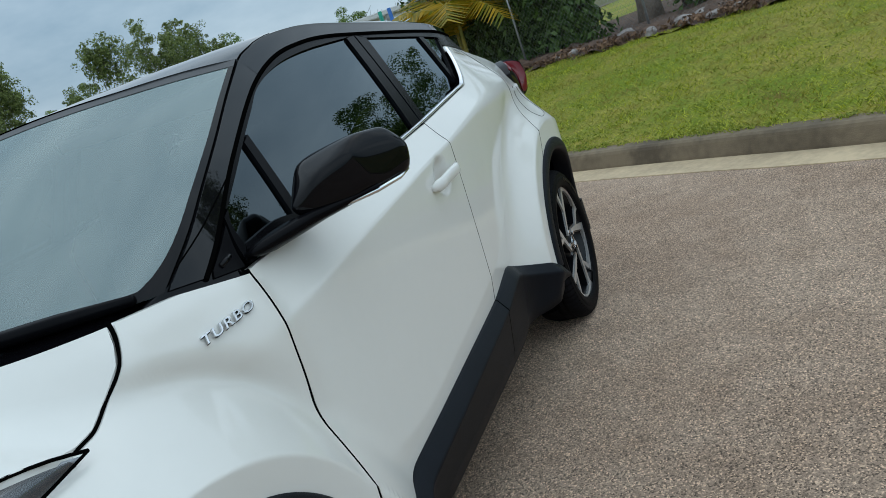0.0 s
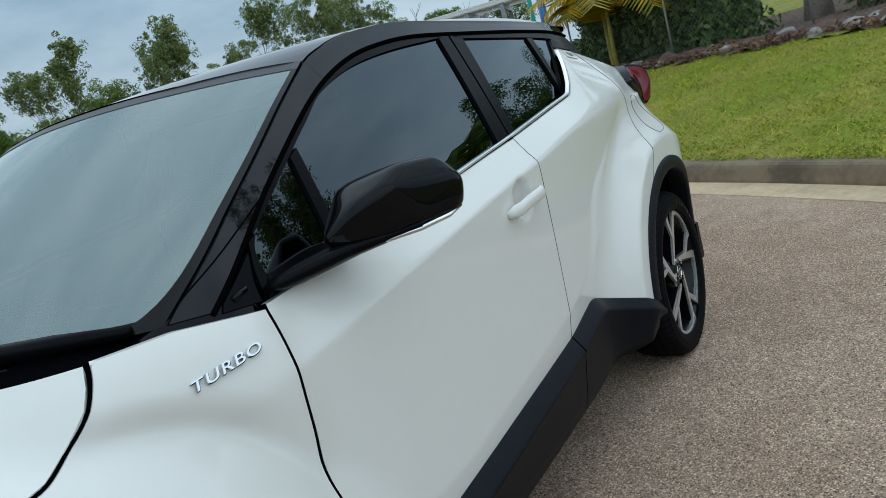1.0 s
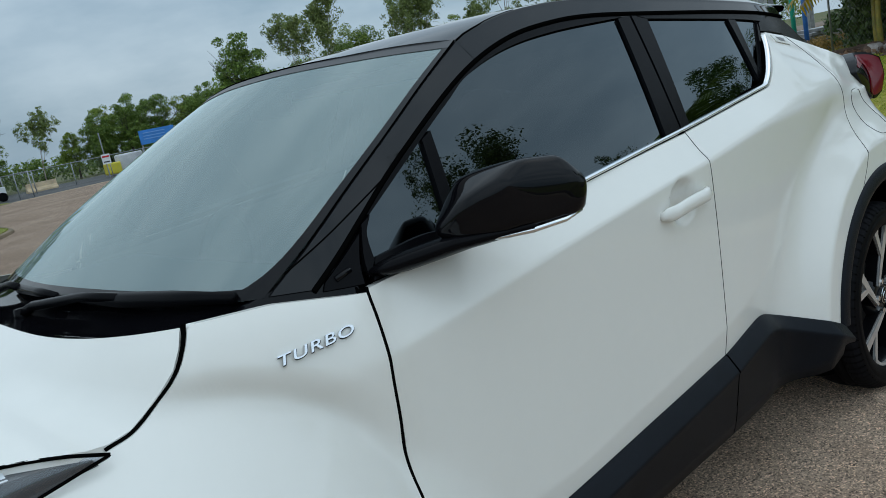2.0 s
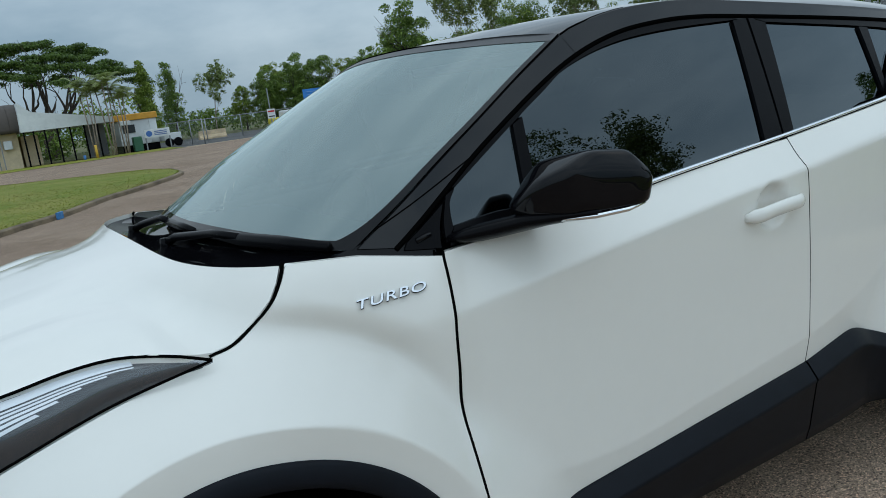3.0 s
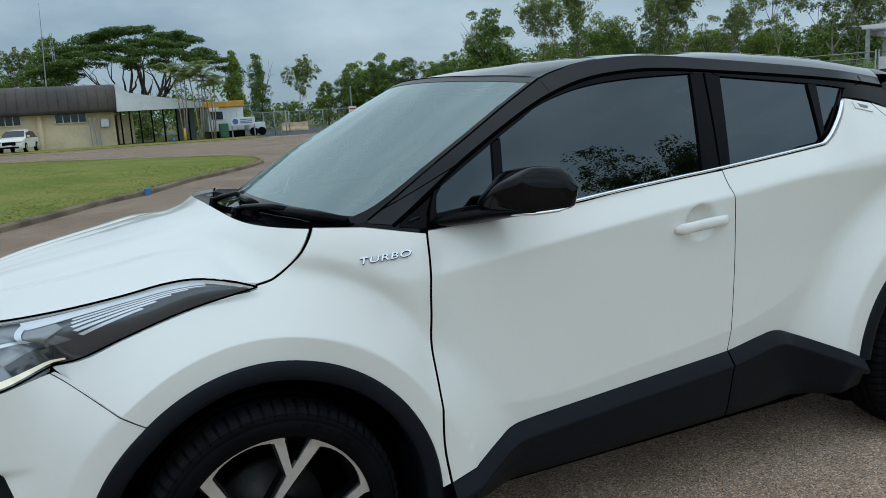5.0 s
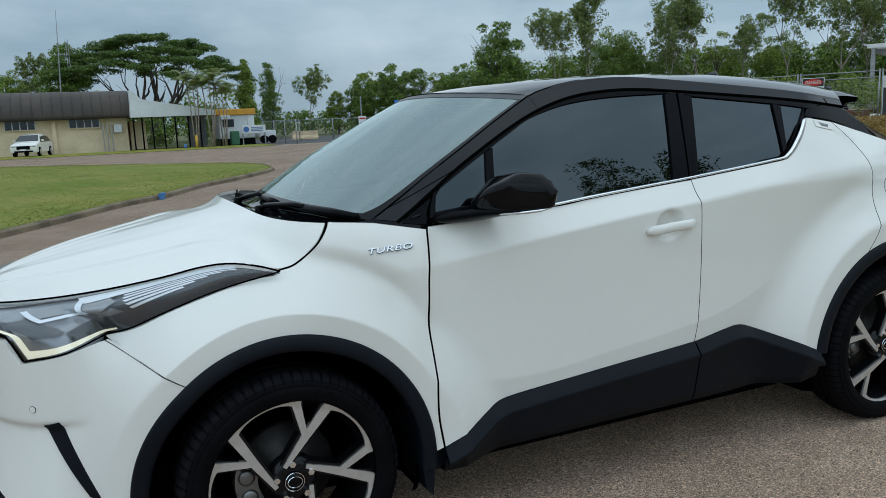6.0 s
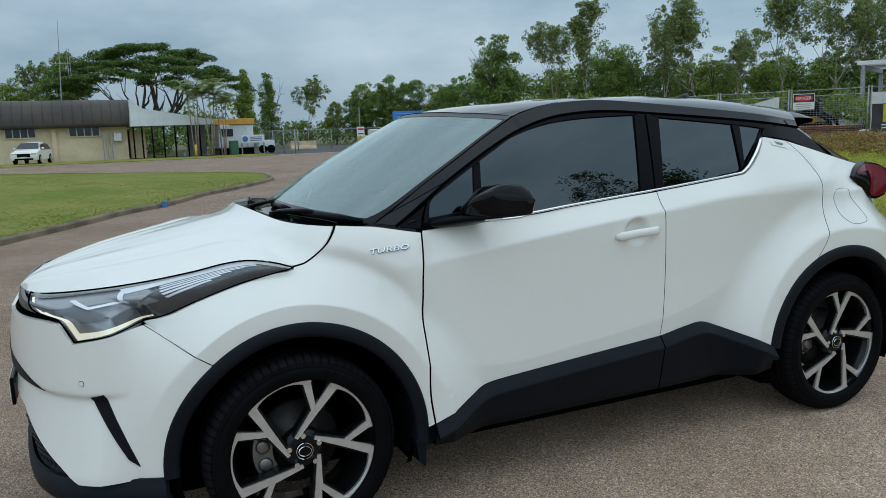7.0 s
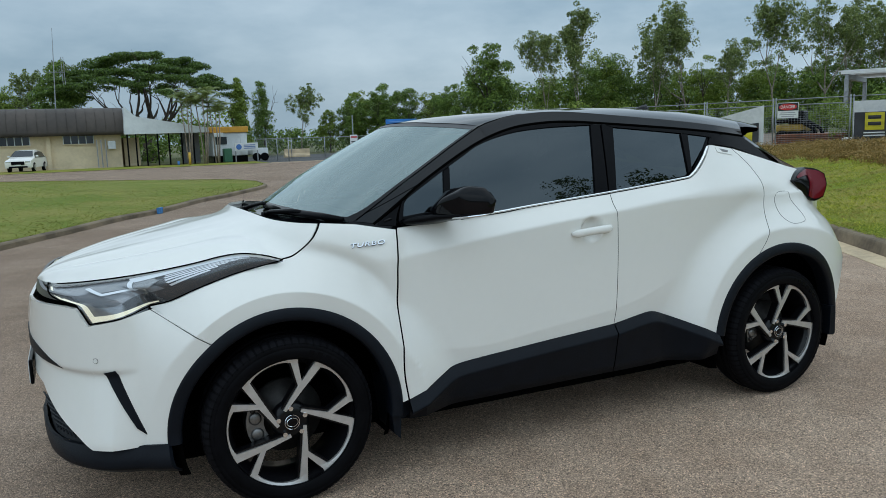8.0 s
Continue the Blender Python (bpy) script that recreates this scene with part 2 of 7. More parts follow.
# the windscreen's reflected sky is partly put in as pale colour
clear = glass("windscreen_glass", (0.36, 0.48, 0.48), ior=2.2, haze=0.16, gloss=(0.88, 1.0, 1.0))
lens = glass("lamp_cover", (0.94, 0.955, 0.965), ior=None)
red_lens = material("red_lamp_lens", (0.13, 0.002, 0.008), 0.3, 0.0, 0.6, spec=0.05, coat_rough=0.03, coat_ior=1.4)
lamp_dark = material("lamp_housing_dark", (0.050, 0.053, 0.060), 0.35, vary=0.1, scale=30, spec=0.3)
fin_grey = material("lamp_fin_grey", (0.30, 0.305, 0.31), 0.22, 0.5, vary=0.1, scale=30)
drl = material("daylight_lamp_strip", (0.85, 0.80, 0.62), 0.25, emit=0.30)
grey_lamp = material("lamp_bezel_grey", (0.27, 0.285, 0.305), 0.25, 0.3, vary=0.2, scale=30)
lamp_silver = material("lamp_silver", (0.80, 0.82, 0.85), 0.25, 0.2, vary=0.05, scale=30)
cabin = material("cabin_fabric", (0.020, 0.020, 0.021), 0.8, vary=0.3, scale=40)
cabin_grey = material("cabin_lining", (0.20, 0.20, 0.19), 0.8, vary=0.1, scale=20)
# ---- the car: x runs to its tail, y to its right side, the front axle at x = 0 ----
car = tagged(new("car"), "pearl white compact crossover car with black roof and cladding on asphalt", "car")

BELT = [(0.45, 1.05), (1.0, 1.08), (1.585, 1.133), (2.0, 1.175), (2.28, 1.336), (2.8, 1.30), (3.3, 1.20)]
SHOULDER = [(0.4, 0.92), (0.72, 0.965), (1.29, 1.03), (1.61, 1.055), (1.95, 1.09), (2.3, 1.105), (2.8, 1.11)]
CREASE = [(0.45, 0.55), (0.86, 0.51), (1.17, 0.54), (1.6, 0.59), (1.8, 0.635), (1.97, 0.70), (2.15, 0.79), (2.3, 0.90), (2.47, 1.06), (2.8, 1.07)]
Y_BELT = [(0.3, 0.75), (0.5, 0.79), (1.0, 0.80), (1.585, 0.80), (2.0, 0.792), (2.28, 0.712), (2.6, 0.662), (2.85, 0.640), (3.2, 0.56)]
Y_SHOULDER = [(0.4, 0.82), (0.7, 0.85), (1.3, 0.865), (1.7, 0.863), (2.2, 0.856), (2.5, 0.842), (2.8, 0.786), (3.0, 0.742), (3.3, 0.65)]
Y_CREASE = [(0.5, 0.830), (0.8, 0.842), (1.2, 0.845), (1.6, 0.843), (1.9, 0.832), (2.1, 0.822), (2.3, 0.820), (2.5, 0.832), (2.8, 0.790), (3.0, 0.745), (3.3, 0.65)]
FENDER_TOP = [(-0.6, 0.86), (-0.3, 0.93), (0.0, 0.97), (0.2, 1.10), (0.35, 1.09), (0.6, 1.06), (0.8, 1.3)]
LAMP_TOP = [(-0.86, 0.0), (-0.85, 0.12), (-0.82, 0.22), (-0.75, 0.36), (-0.65, 0.48), (-0.5, 0.59), (-0.3, 0.68), (-0.12, 0.745), (0.03, 0.79), (0.3, 0.80)]
PANE = [(0.30, 0.725), (0.5, 0.775), (0.8, 0.792), (1.57, 0.805), (2.0, 0.806), (2.3, 0.800), (2.64, 0.735), (3.2, 0.56)]


def door_y(x, z):
    zb, zs = lerp(BELT, x), lerp(SHOULDER, x)
    zl = min(lerp(CREASE, x), zs - 0.03)
    yb, ys, yl = lerp(Y_BELT, x), lerp(Y_SHOULDER, x), lerp(Y_CREASE, x)
    if z >= zl:
        # the shoulder is crisp on the front door and softens towards the tail
        upper = ys + (yb - ys) * (z - zs) / (zb - zs)
        lower = yl + (ys - yl) * ((z - zl) / (zs - zl)) ** 1.15
        return -smax(-upper, -lower, lerp([(1.5, 0.004), (2.2, 0.022), (2.5, 0.045), (2.8, 0.09)], x))
    # below the crease the door tucks in a little
    return yl - 0.16 * (zl - z)


def roll(x, z):
    """How far the top of the front wing turns in towards the bonnet."""
    return 0.075 * math.exp(min((z - lerp(FENDER_TOP, x)) / 0.09, 1.0))


def wing_y(x, z):
    zs = lerp([(-0.3, 0.82), (0.0, 0.90), (0.3, 0.925), (0.55, 0.94)], x)
    y = lerp([(0.0, 0.822), (0.3, 0.832), (0.5, 0.868)], x) - roll(x, z)
    u = min(max((0.725 - math.hypot(x, z - 0.335)) / 0.08, 0), 1)
    w = min(max((0.48 - x) / 0.12, 0), 1)
    y -= 0.027 * u * u * (3 - 2 * u) * w
    return y - 0.13 * (zs - z) if z < zs else y


def fender_y(x, z):
    # behind the wheel the flare runs on into the lower door
    back = max(x - 0.45, 0)
    r = math.hypot(x - 0.45 * back, z - 0.335)
    y = 0.904 - 0.06 * back - 0.68 * (r - 0.52) if r > 0.52 else 0.904 - 0.16 * (0.52 - r)
    y -= roll(x, z)
    if x < -0.30:
        y -= 0.75 * (-0.30 - x) ** 1.35
    return y


def haunch_y(x, z):
    dx = x - 2.64
    y = 0.905 - 0.75 * max(math.hypot(dx * (0.72 if dx > 0 else 1), z - 0.335) - 0.56, 0)
    if dx > 0.15:
        y -= (0.66 + 0.70 / (1 + math.exp(-(z - 0.93) / 0.025))) * (dx - 0.15) ** 2
    return y


def side_y(x, z):
    d = door_y(x, z)
    if x < 1.3:
        if x < 0.56:
            w = min(max((0.56 - x) / 0.12, 0), 1)
            d += (wing_y(x, z) - d) * w * w * (3 - 2 * w)
        d = smax(d, fender_y(x, z), 0.022) if x > -0.1 else fender_y(x, z)
    if x > 2.85:
        d -= 0.40 * (x - 2.85) ** 2
    cup = math.hypot((x - 1.438) / 0.060, (z - 0.980) / 0.058)
    return smax(d, haunch_y(x, z), 0.07) - (0.028 * (1 - cup ** 4) if cup < 1 else 0)


def pane_y(x, z):
    d = z - 1.1
    return lerp(PANE, x) - 0.40 * d - 0.12 * d * abs(d)


def on(surface, P, sgn, out=0.0):
    """Lifts an array of (x, z) onto a side surface."""
    Q = np.zeros(P.shape[:2] + (3,))
    for i in range(P.shape[0]):
        for j in range(P.shape[1]):
            x, z = P[i, j]
            Q[i, j] = x, sgn * (surface(x, z) + out), z
    return Q


def strip(curve, surface, n, w, sgn, out):
    """A band of width w along an (x, z) curve on a side surface."""
    P = np.zeros((n + 1, 2, 2))
    for i in range(n + 1):
        u = i / n
        d = curve(min(u + 0.01, 1)) - curve(max(u - 0.01, 0))
        d /= np.linalg.norm(d)
        c = curve(u)
        P[i, 0], P[i, 1] = c + w / 2 * np.array([d[1], -d[0]]), c - w / 2 * np.array([d[1], -d[0]])
    return on(surface, P, sgn, out)


def arc(cx, cz, r, a0, a1, n=9):
    return [(cx + r * math.cos(radians(a0 + (a1 - a0) * i / (n - 1))), cz + r * math.sin(radians(a0 + (a1 - a0) * i / (n - 1)))) for i in range(n)]


# seams and edges in side view, (x, z)
DOOR_FRONT = Path([(0.488, 0.345), (0.472, 0.466), (0.472, 0.610), (0.475, 0.73), (0.480, 0.82), (0.483, 0.905), (0.497, 1.03), (0.503, 1.056)])
DOOR_MID = Path([(1.586, 0.508), (1.592, 0.59), (1.595, 0.70), (1.594, 0.845), (1.587, 1.0), (1.580, 1.062), (1.579, 1.09), (1.586, 1.131)])
SILL_F = Path([(0.488, 0.345), (0.59, 0.385), (0.67, 0.416), (0.78, 0.447), (1.13, 0.477), (1.586, 0.508)])
SILL_R = Path([(1.586, 0.508), (1.74, 0.532), (1.83, 0.536), (1.93, 0.503), (2.06, 0.447), (2.178, 0.392)])
BELT_F = Path([(0.503, 1.056), (0.98, 1.081), (1.157, 1.098), (1.586, 1.131)])
BELT_R = Path([(1.586, 1.131), (2.020, 1.171), (2.108, 1.193), (2.196, 1.254), (2.285, 1.338)], [(2.285, 1.338), (2.45, 1.313)])
ARCH_F = Path(arc(0, 0.335, 0.453, 128.5, 2, 15) + [(0.457, 0.335)], [(0.457, 0.335), (0.488, 0.345)])
RDOOR_BACK = Path(arc(2.64, 0.335, 0.472, 173, 115, 7), [(2.44, 0.763), (2.511, 0.863), (2.545, 1.0), (2.551, 1.12), (2.516, 1.233), (2.45, 1.313)])
FENDER_UP = Path([(-0.478, 0.825), (-0.40, 0.845), (-0.30, 0.888), (-0.15, 0.93), (0.024, 0.966)],
                 [(0.024, 0.966), (0.068, 0.977), (0.110, 1.002), (0.148, 1.040), (0.174, 1.074), (0.190, 1.100)], [(0.190, 1.100), (0.335, 1.087)], [(0.335, 1.087), (0.503, 1.056)])
BUMP_SEAM = Path([(-0.282, 0.6895), (-0.351, 0.736), (-0.42, 0.783), (-0.478, 0.825)])
QUARTER_LOW = Path(arc(2.64, 0.335, 0.472, 115, 8, 13), )
QUARTER_UP = Path([(2.45, 1.313), (2.626, 1.264), (2.821, 1.208), (2.95, 1.18), (3.12, 1.14)])
QUARTER_BACK = Path([(3.107, 0.40), (3.25, 0.6), (3.30, 0.78), (3.27, 0.92), (3.19, 1.06), (3.12, 1.14)])
QUARTER_FRONT = Path([(2.44, 0.763), (2.511, 0.863), (2.545, 1.0), (2.551, 1.12), (2.516, 1.233), (2.45, 1.313)])
GAP = Path([(0.413, 1.077), (0.547, 1.166), (0.674, 1.246), (0.871, 1.351), (1.015, 1.413), (1.159, 1.453), (1.299, 1.470), (1.445, 1.474), (1.648, 1.462), (2.165, 1.419), (2.603, 1.372)])
SCREEN_SIDE = Path([(0.335, 1.088), (0.372, 1.112), (0.532, 1.213), (0.707, 1.313), (0.833, 1.384), (0.987, 1.465)])


def along(path, lo, hi, n=10):
    return Path([tuple(path(lo + (hi - lo) * i / n)) for i in range(n + 1)])


def at_x(path, x):
    """The parameter at which a path reaches x."""
    return float(np.interp(x, path.p[:, 0], path.s)) / path.length


def panel(name, b, t, l, r, surface, mat, sgn, nu, nv, label="", gap=0.0025, rim=0.016, out=0.0, parent=None, gaps=(1, 1, 1, 1)):
    w, h = (b.length + t.length) / 2, (l.length + r.length) / 2
    e = (gap / w * gaps[0], gap / w * gaps[1], gap / h * gaps[2], gap / h * gaps[3])
    P = on(surface, coons(b, t, l, r, nu, nv, e), sgn, out)
    return sheet(name, P, mat, parent or car, sgn > 0, (0, -sgn * rim, 0), label)


for sgn in (-1, 1):
    panel("front_door", SILL_F, BELT_F, DOOR_FRONT, DOOR_MID, side_y, pearl, sgn, 84, 96, gaps=(1.5, 0.6, 1, 1))
    panel("rear_door", SILL_R, BELT_R, DOOR_MID, RDOOR_BACK, side_y, pearl, sgn, 64, 90, gaps=(0.6, 0.6, 1, 1))
    panel("door_lining", SILL_F, BELT_F, DOOR_FRONT, DOOR_MID, side_y, cabin, sgn, 20, 12, out=-0.06, rim=0.0)
    panel("door_lining", SILL_R, BELT_R, DOOR_MID, RDOOR_BACK, side_y, cabin, sgn, 20, 12, out=-0.06, rim=0.0)
    panel("front_fender", ARCH_F, FENDER_UP, BUMP_SEAM, DOOR_FRONT, side_y, pearl, sgn, 96, 64, gaps=(1.2, 1.5, 1, 2.2))
    panel("rear_quarter", QUARTER_LOW, QUARTER_UP, QUARTER_FRONT, QUARTER_BACK, side_y, pearl, sgn, 56, 56, gaps=(0.6, 1, 1, 1))
    # dark rebates behind the shut lines
    for seam in (DOOR_FRONT, DOOR_MID, QUARTER_FRONT, BUMP_SEAM):
        sheet("seal", strip(seam, side_y, 40, 0.04, sgn, -0.005), void, car, sgn > 0)
    # the shut lines themselves, deep and black
    hood_line = Path([(0.024, 0.966), (0.068, 0.977), (0.110, 1.002), (0.148, 1.040), (0.174, 1.074), (0.190, 1.100)])
    for seam, r, o in ((DOOR_FRONT, 0.0036, -0.0022), (hood_line, 0.0028, -0.0012), (DOOR_MID, 0.0016, -0.0006), (QUARTER_FRONT, 0.0015, -0.0006)):
        at_top = [max(0, i / 60 - 0.62) / 0.38 if seam is hood_line else 0 for i in range(61)]
        part("shut_line", tube([(seam(i / 60)[0] - 0.0035 * at_top[i], sgn * (side_y(*seam(i / 60)) + o), seam(i / 60)[1] - 0.004 * at_top[i]) for i in range(61)], [r + 0.0012 * k for k in at_top], 6), void, car)
    roof_line = along(GAP, 0.0, 1.0, 80)
    part("shut_line", tube([(roof_line(i / 100)[0], sgn * (pane_y(*roof_line(i / 100)) + 0.0015), roof_line(i / 100)[1]) for i in range(101)], 0.0062, 6), void, car)
    sheet("seal", strip(Path(BELT_F.p, BELT_R.p[:-13]), side_y, 60, 0.026, sgn, -0.018), void, car, sgn > 0)

    # upper side: pillars, frames and panes
    ws, gp = SCREEN_SIDE, GAP
    g_front = along(gp, 0.0, at_x(gp, 1.012), 24)
    panel("a_pillar", g_front, ws, Path([gp(0.0), ws(0)]), Path([(1.012, 1.412), (0.987, 1.465)]), pane_y, roof_black, sgn, 40, 8, gap=0.004, out=0.004)
    # dark foot of the pillar, running down behind the wing
    panel("pillar_foot", Path([(0.25, 1.07), (0.49, 1.045)]), Path([(0.34, 1.093), (0.40, 1.108), (0.44, 1.105), (0.49, 1.10)]), Path([(0.25, 1.07), (0.34, 1.093)]), Path([(0.49, 1.045), (0.49, 1.10)]), pane_y, gloss_black, sgn, 14, 8, gap=0.0, out=-0.001)
    foot = Path([gp(0.125), ws(0.075)])
    part("pillar_joint", tube([(foot(i / 10)[0], sgn * (pane_y(*foot(i / 10)) + 0.0042), foot(i / 10)[1]) for i in range(11)], 0.0018, 4), void, car)
    sheet("seal", strip(along(gp, 0, 1, 60), pane_y, 70, 0.05, sgn, -0.012), void, car, sgn > 0)
    panel("sail_panel", Path([(0.425, 1.072), (0.503, 1.058)]), Path([(0.434, 1.084), (0.540, 1.152)]), Path([(0.425, 1.072), (0.434, 1.084)]), Path([(0.503, 1.058), (0.513, 1.10), (0.540, 1.152)]), pane_y, satin_black, sgn, 10, 6, gap=0.003, out=0.004)
    inner_f = Path([(0.572, 1.170), (0.765, 1.278), (0.875, 1.336), (0.972, 1.385), (1.128, 1.426), (1.315, 1.446), (1.585, 1.455)])
    outer_f = along(gp, at_x(gp, 0.557), at_x(gp, 1.646), 40)
    panel("door_frame", inner_f, outer_f, Path([(0.572, 1.170), (0.557, 1.172)]), Path([(1.585, 1.455), (1.646, 1.462)]), pane_y, satin_black, sgn, 60, 5, gap=0.003, out=0.001, gaps=(1, 1, 1, 2.6))
    panel("b_pillar", Path([(1.506, 1.128), (1.584, 1.134)]), Path([(1.585, 1.455), (1.644, 1.459)]), Path([(1.506, 1.128), (1.585, 1.455)]), Path([(1.584, 1.134), (1.644, 1.459)]), pane_y, satin_black, sgn, 6, 20, gap=0.002, out=0.003)
    panel("b_pillar", Path([(1.588, 1.134), (1.634, 1.140)]), Path([(1.650, 1.459), (1.716, 1.441)]), Path([(1.588, 1.134), (1.650, 1.459)]), Path([(1.634, 1.140), (1.716, 1.441)]), pane_y, satin_black, sgn, 6, 20, gap=0.002, out=0.003)
    panel("door_frame", Path([(1.716, 1.441), (2.153, 1.396), (2.313, 1.375), (2.36, 1.366)]), along(gp, at_x(gp, 1.650), at_x(gp, 2.42), 20), Path([(1.716, 1.441), (1.650, 1.462)]), Path([(2.36, 1.366), (2.42, 1.393)]), pane_y, satin_black, sgn, 40, 5, gap=0.002, out=0.001, gaps=(1, 1, 1, 3))
    panel("window_divider", Path([(2.098, 1.190), (2.121, 1.198)]), Path([(2.126, 1.397), (2.168, 1.392)]), Path([(2.098, 1.190), (2.126, 1.397)]), Path([(2.121, 1.198), (2.168, 1.392)]), pane_y, satin_black, sgn, 4, 14, gap=0.0, out=0.003)
    panel("door_frame", Path([(2.118, 1.196), (2.19, 1.251), (2.280, 1.334)]), Path([(2.124, 1.206), (2.205, 1.276), (2.300, 1.374)]), Path([(2.118, 1.196), (2.124, 1.206)]), Path([(2.280, 1.336), (2.300, 1.374)]), pane_y, satin_black, sgn, 12, 4, gap=0.0, out=0.002)
    panel("c_pillar", Path([(2.284, 1.340), (2.46, 1.313), (2.62, 1.272), (2.82, 1.216)]), Path([(2.316, 1.372), (2.45, 1.389), (2.58, 1.376), (2.70, 1.312), (2.82, 1.226)]), Path([(2.284, 1.340), (2.316, 1.372)]), Path([(2.82, 1.216), (2.82, 1.226)]), pane_y, satin_black, sgn, 20, 6, gap=0.002, out=0.001)
    panel("door_frame", Path([(0.520, 1.062), (0.60, 1.07), (0.744, 1.082)]), Path([(0.543, 1.099), (0.66, 1.110), (0.748, 1.10)]), Path([(0.520, 1.062), (0.543, 1.099)]), Path([(0.744, 1.082), (0.748, 1.10)]), pane_y, satin_black, sgn, 12, 4, gap=0.001, out=0.004)
    panel("door_frame", Path([(0.516, 1.07), (0.541, 1.095)]), Path([(0.548, 1.160), (0.572, 1.170)]), Path([(0.516, 1.07), (0.525, 1.11), (0.548, 1.160)]), Path([(0.541, 1.095), (0.549, 1.14), (0.572, 1.170)]), pane_y, satin_black, sgn, 4, 8, gap=0.0, out=0.003)
    panel("window_divider", Path([(0.722, 1.085), (0.752, 1.083)]), Path([(0.763, 1.277), (0.794, 1.290)]), Path([(0.722, 1.085), (0.763, 1.277)]), Path([(0.752, 1.083), (0.794, 1.290)]), pane_y, satin_black, sgn, 4, 14, gap=0.0, out=0.003)
    panel("window_pane", Path([(0.540, 1.085), (0.735, 1.085)]), Path([(0.560, 1.160), (0.775, 1.285)]), Path([(0.540, 1.085), (0.560, 1.160)]), Path([(0.735, 1.085), (0.775, 1.285)]), pane_y, tint, sgn, 10, 10, gap=0.0, out=-0.006, rim=0.001)
    panel("window_pane", Path([(0.745, 1.065), (1.51, 1.12)]), Path([(0.785, 1.285), (0.875, 1.345), (0.972, 1.394), (1.128, 1.435), (1.315, 1.455), (1.595, 1.462)]), Path([(0.745, 1.065), (0.785, 1.285)]), Path([(1.51, 1.12), (1.595, 1.462)]), pane_y, tint, sgn, 40, 16, gap=0.0, out=-0.006, rim=0.001)
    panel("window_pane", Path([(1.63, 1.12), (1.976, 1.150), (2.104, 1.176)]), Path([(1.71, 1.447), (2.13, 1.404)]), Path([(1.63, 1.12), (1.71, 1.447)]), Path([(2.104, 1.176), (2.13, 1.404)]), pane_y, tint, sgn, 24, 14, gap=0.0, out=-0.006, rim=0.001)
    panel("window_pane", Path([(2.112, 1.180), (2.15, 1.20)]), Path([(2.16, 1.400), (2.30, 1.383)]), Path([(2.112, 1.180), (2.16, 1.400)]), Path([(2.15, 1.20), (2.25, 1.285), (2.30, 1.383)]), pane_y, tint, sgn, 10, 12, gap=0.0, out=-0.006, rim=0.001)
    # bright strip along the belt
    belt = Path([(0.80, 1.077), (0.98, 1.088), (1.157, 1.104), (1.586, 1.138), (2.020, 1.178), (2.100, 1.198), (2.184, 1.258), (2.262, 1.326)])
    P = np.zeros((91, 5, 3))
    for i in range(91):
        c = belt(i / 90)
        d = belt(min(i / 90 + 0.01, 1)) - belt(max(i / 90 - 0.01, 0))
        d /= np.linalg.norm(d)
        y = max(side_y(*c), pane_y(*c))
        for j, (a, o) in enumerate(((-0.0045, -0.004), (-0.004, 0.004), (0, 0.006), (0.004, 0.004), (0.0045, -0.008))):
            P[i, j] = c[0] - d[1] * a, sgn * (y + o), c[1] + d[0] * a
    sheet("belt_moulding", P, chrome, car, sgn > 0)
    lip = np.array([[P[i, 0] + [0, sgn * 0.002, 0.001], P[i, 0] + [0, sgn * 0.002, -0.0065], P[i, 0] + [0, -sgn * 0.008, -0.009]] for i in range(91)])
    sheet("belt_seal", lip, void, car, sgn < 0)

    # lower cladding
    for name, top, x0, x1 in (("sill_cladding", SILL_F, 0.488, 1.583), ("sill_cladding", SILL_R, 1.589, 2.178)):
        n = 44
        P = np.zeros((n + 1, 9, 3))
        for i in range(n + 1):
            u = i / n
            x = x0 + (x1 - x0) * u
            zt = top(at_x(top, x))[1]
            y = side_y(x, zt + 0.004)
            zb = 0.262 + 0.01 * math.sin(math.pi * min(max(x - 0.5, 0) / 1.7, 1)) + max(0, x - 2.05) * 0.2
            step = min(zt - zb, 0.075)
            for j, (o, z) in enumerate(((-0.012, zt + 0.002), (0.004, zt + 0.001), (0.009, zt - 0.004), (0.034, zt - step * 0.52), (0.037, zt - step * 0.60), (0.032, zt - step * 0.74), (0.006, zb + 0.045), (-0.008, zb), (-0.12, zb - 0.012))):
                P[i, j] = x, sgn * (y + o), max(z, zb) if j < 7 else z
        sheet(name, P, plastic, car, sgn < 0)
    for cx, ro, ri, a0, a1, foot in ((0.0, 0.457, 0.408, 182, -6, 0.30), (2.64, 0.478, 0.425, 174, -2, 0.28)):
        n = 64
        P = np.zeros((n + 1, 7, 3))
        for i in range(n + 1):
            a = radians(a0 + (a1 - a0) * i / n)
            ux, uz = math.cos(a), math.sin(a)
            y = side_y(cx + ro * ux, 0.335 + ro * uz)
            for j, (r, o) in enumerate(((ro + 0.004, -0.012), (ro + 0.002, 0.004), (ro - 0.006, 0.009), (ri + 0.018, 0.013), (ri + 0.004, 0.010), (ri, 0.0), (ri + 0.004, -0.07))):
                P[i, j] = cx + r * ux, sgn * (y + o), 0.335 + r * uz
        sheet("wheel_arch_trim", P, plastic, car, sgn > 0)
        # liner of the wheel housing
        P = np.zeros((41, 8, 3))
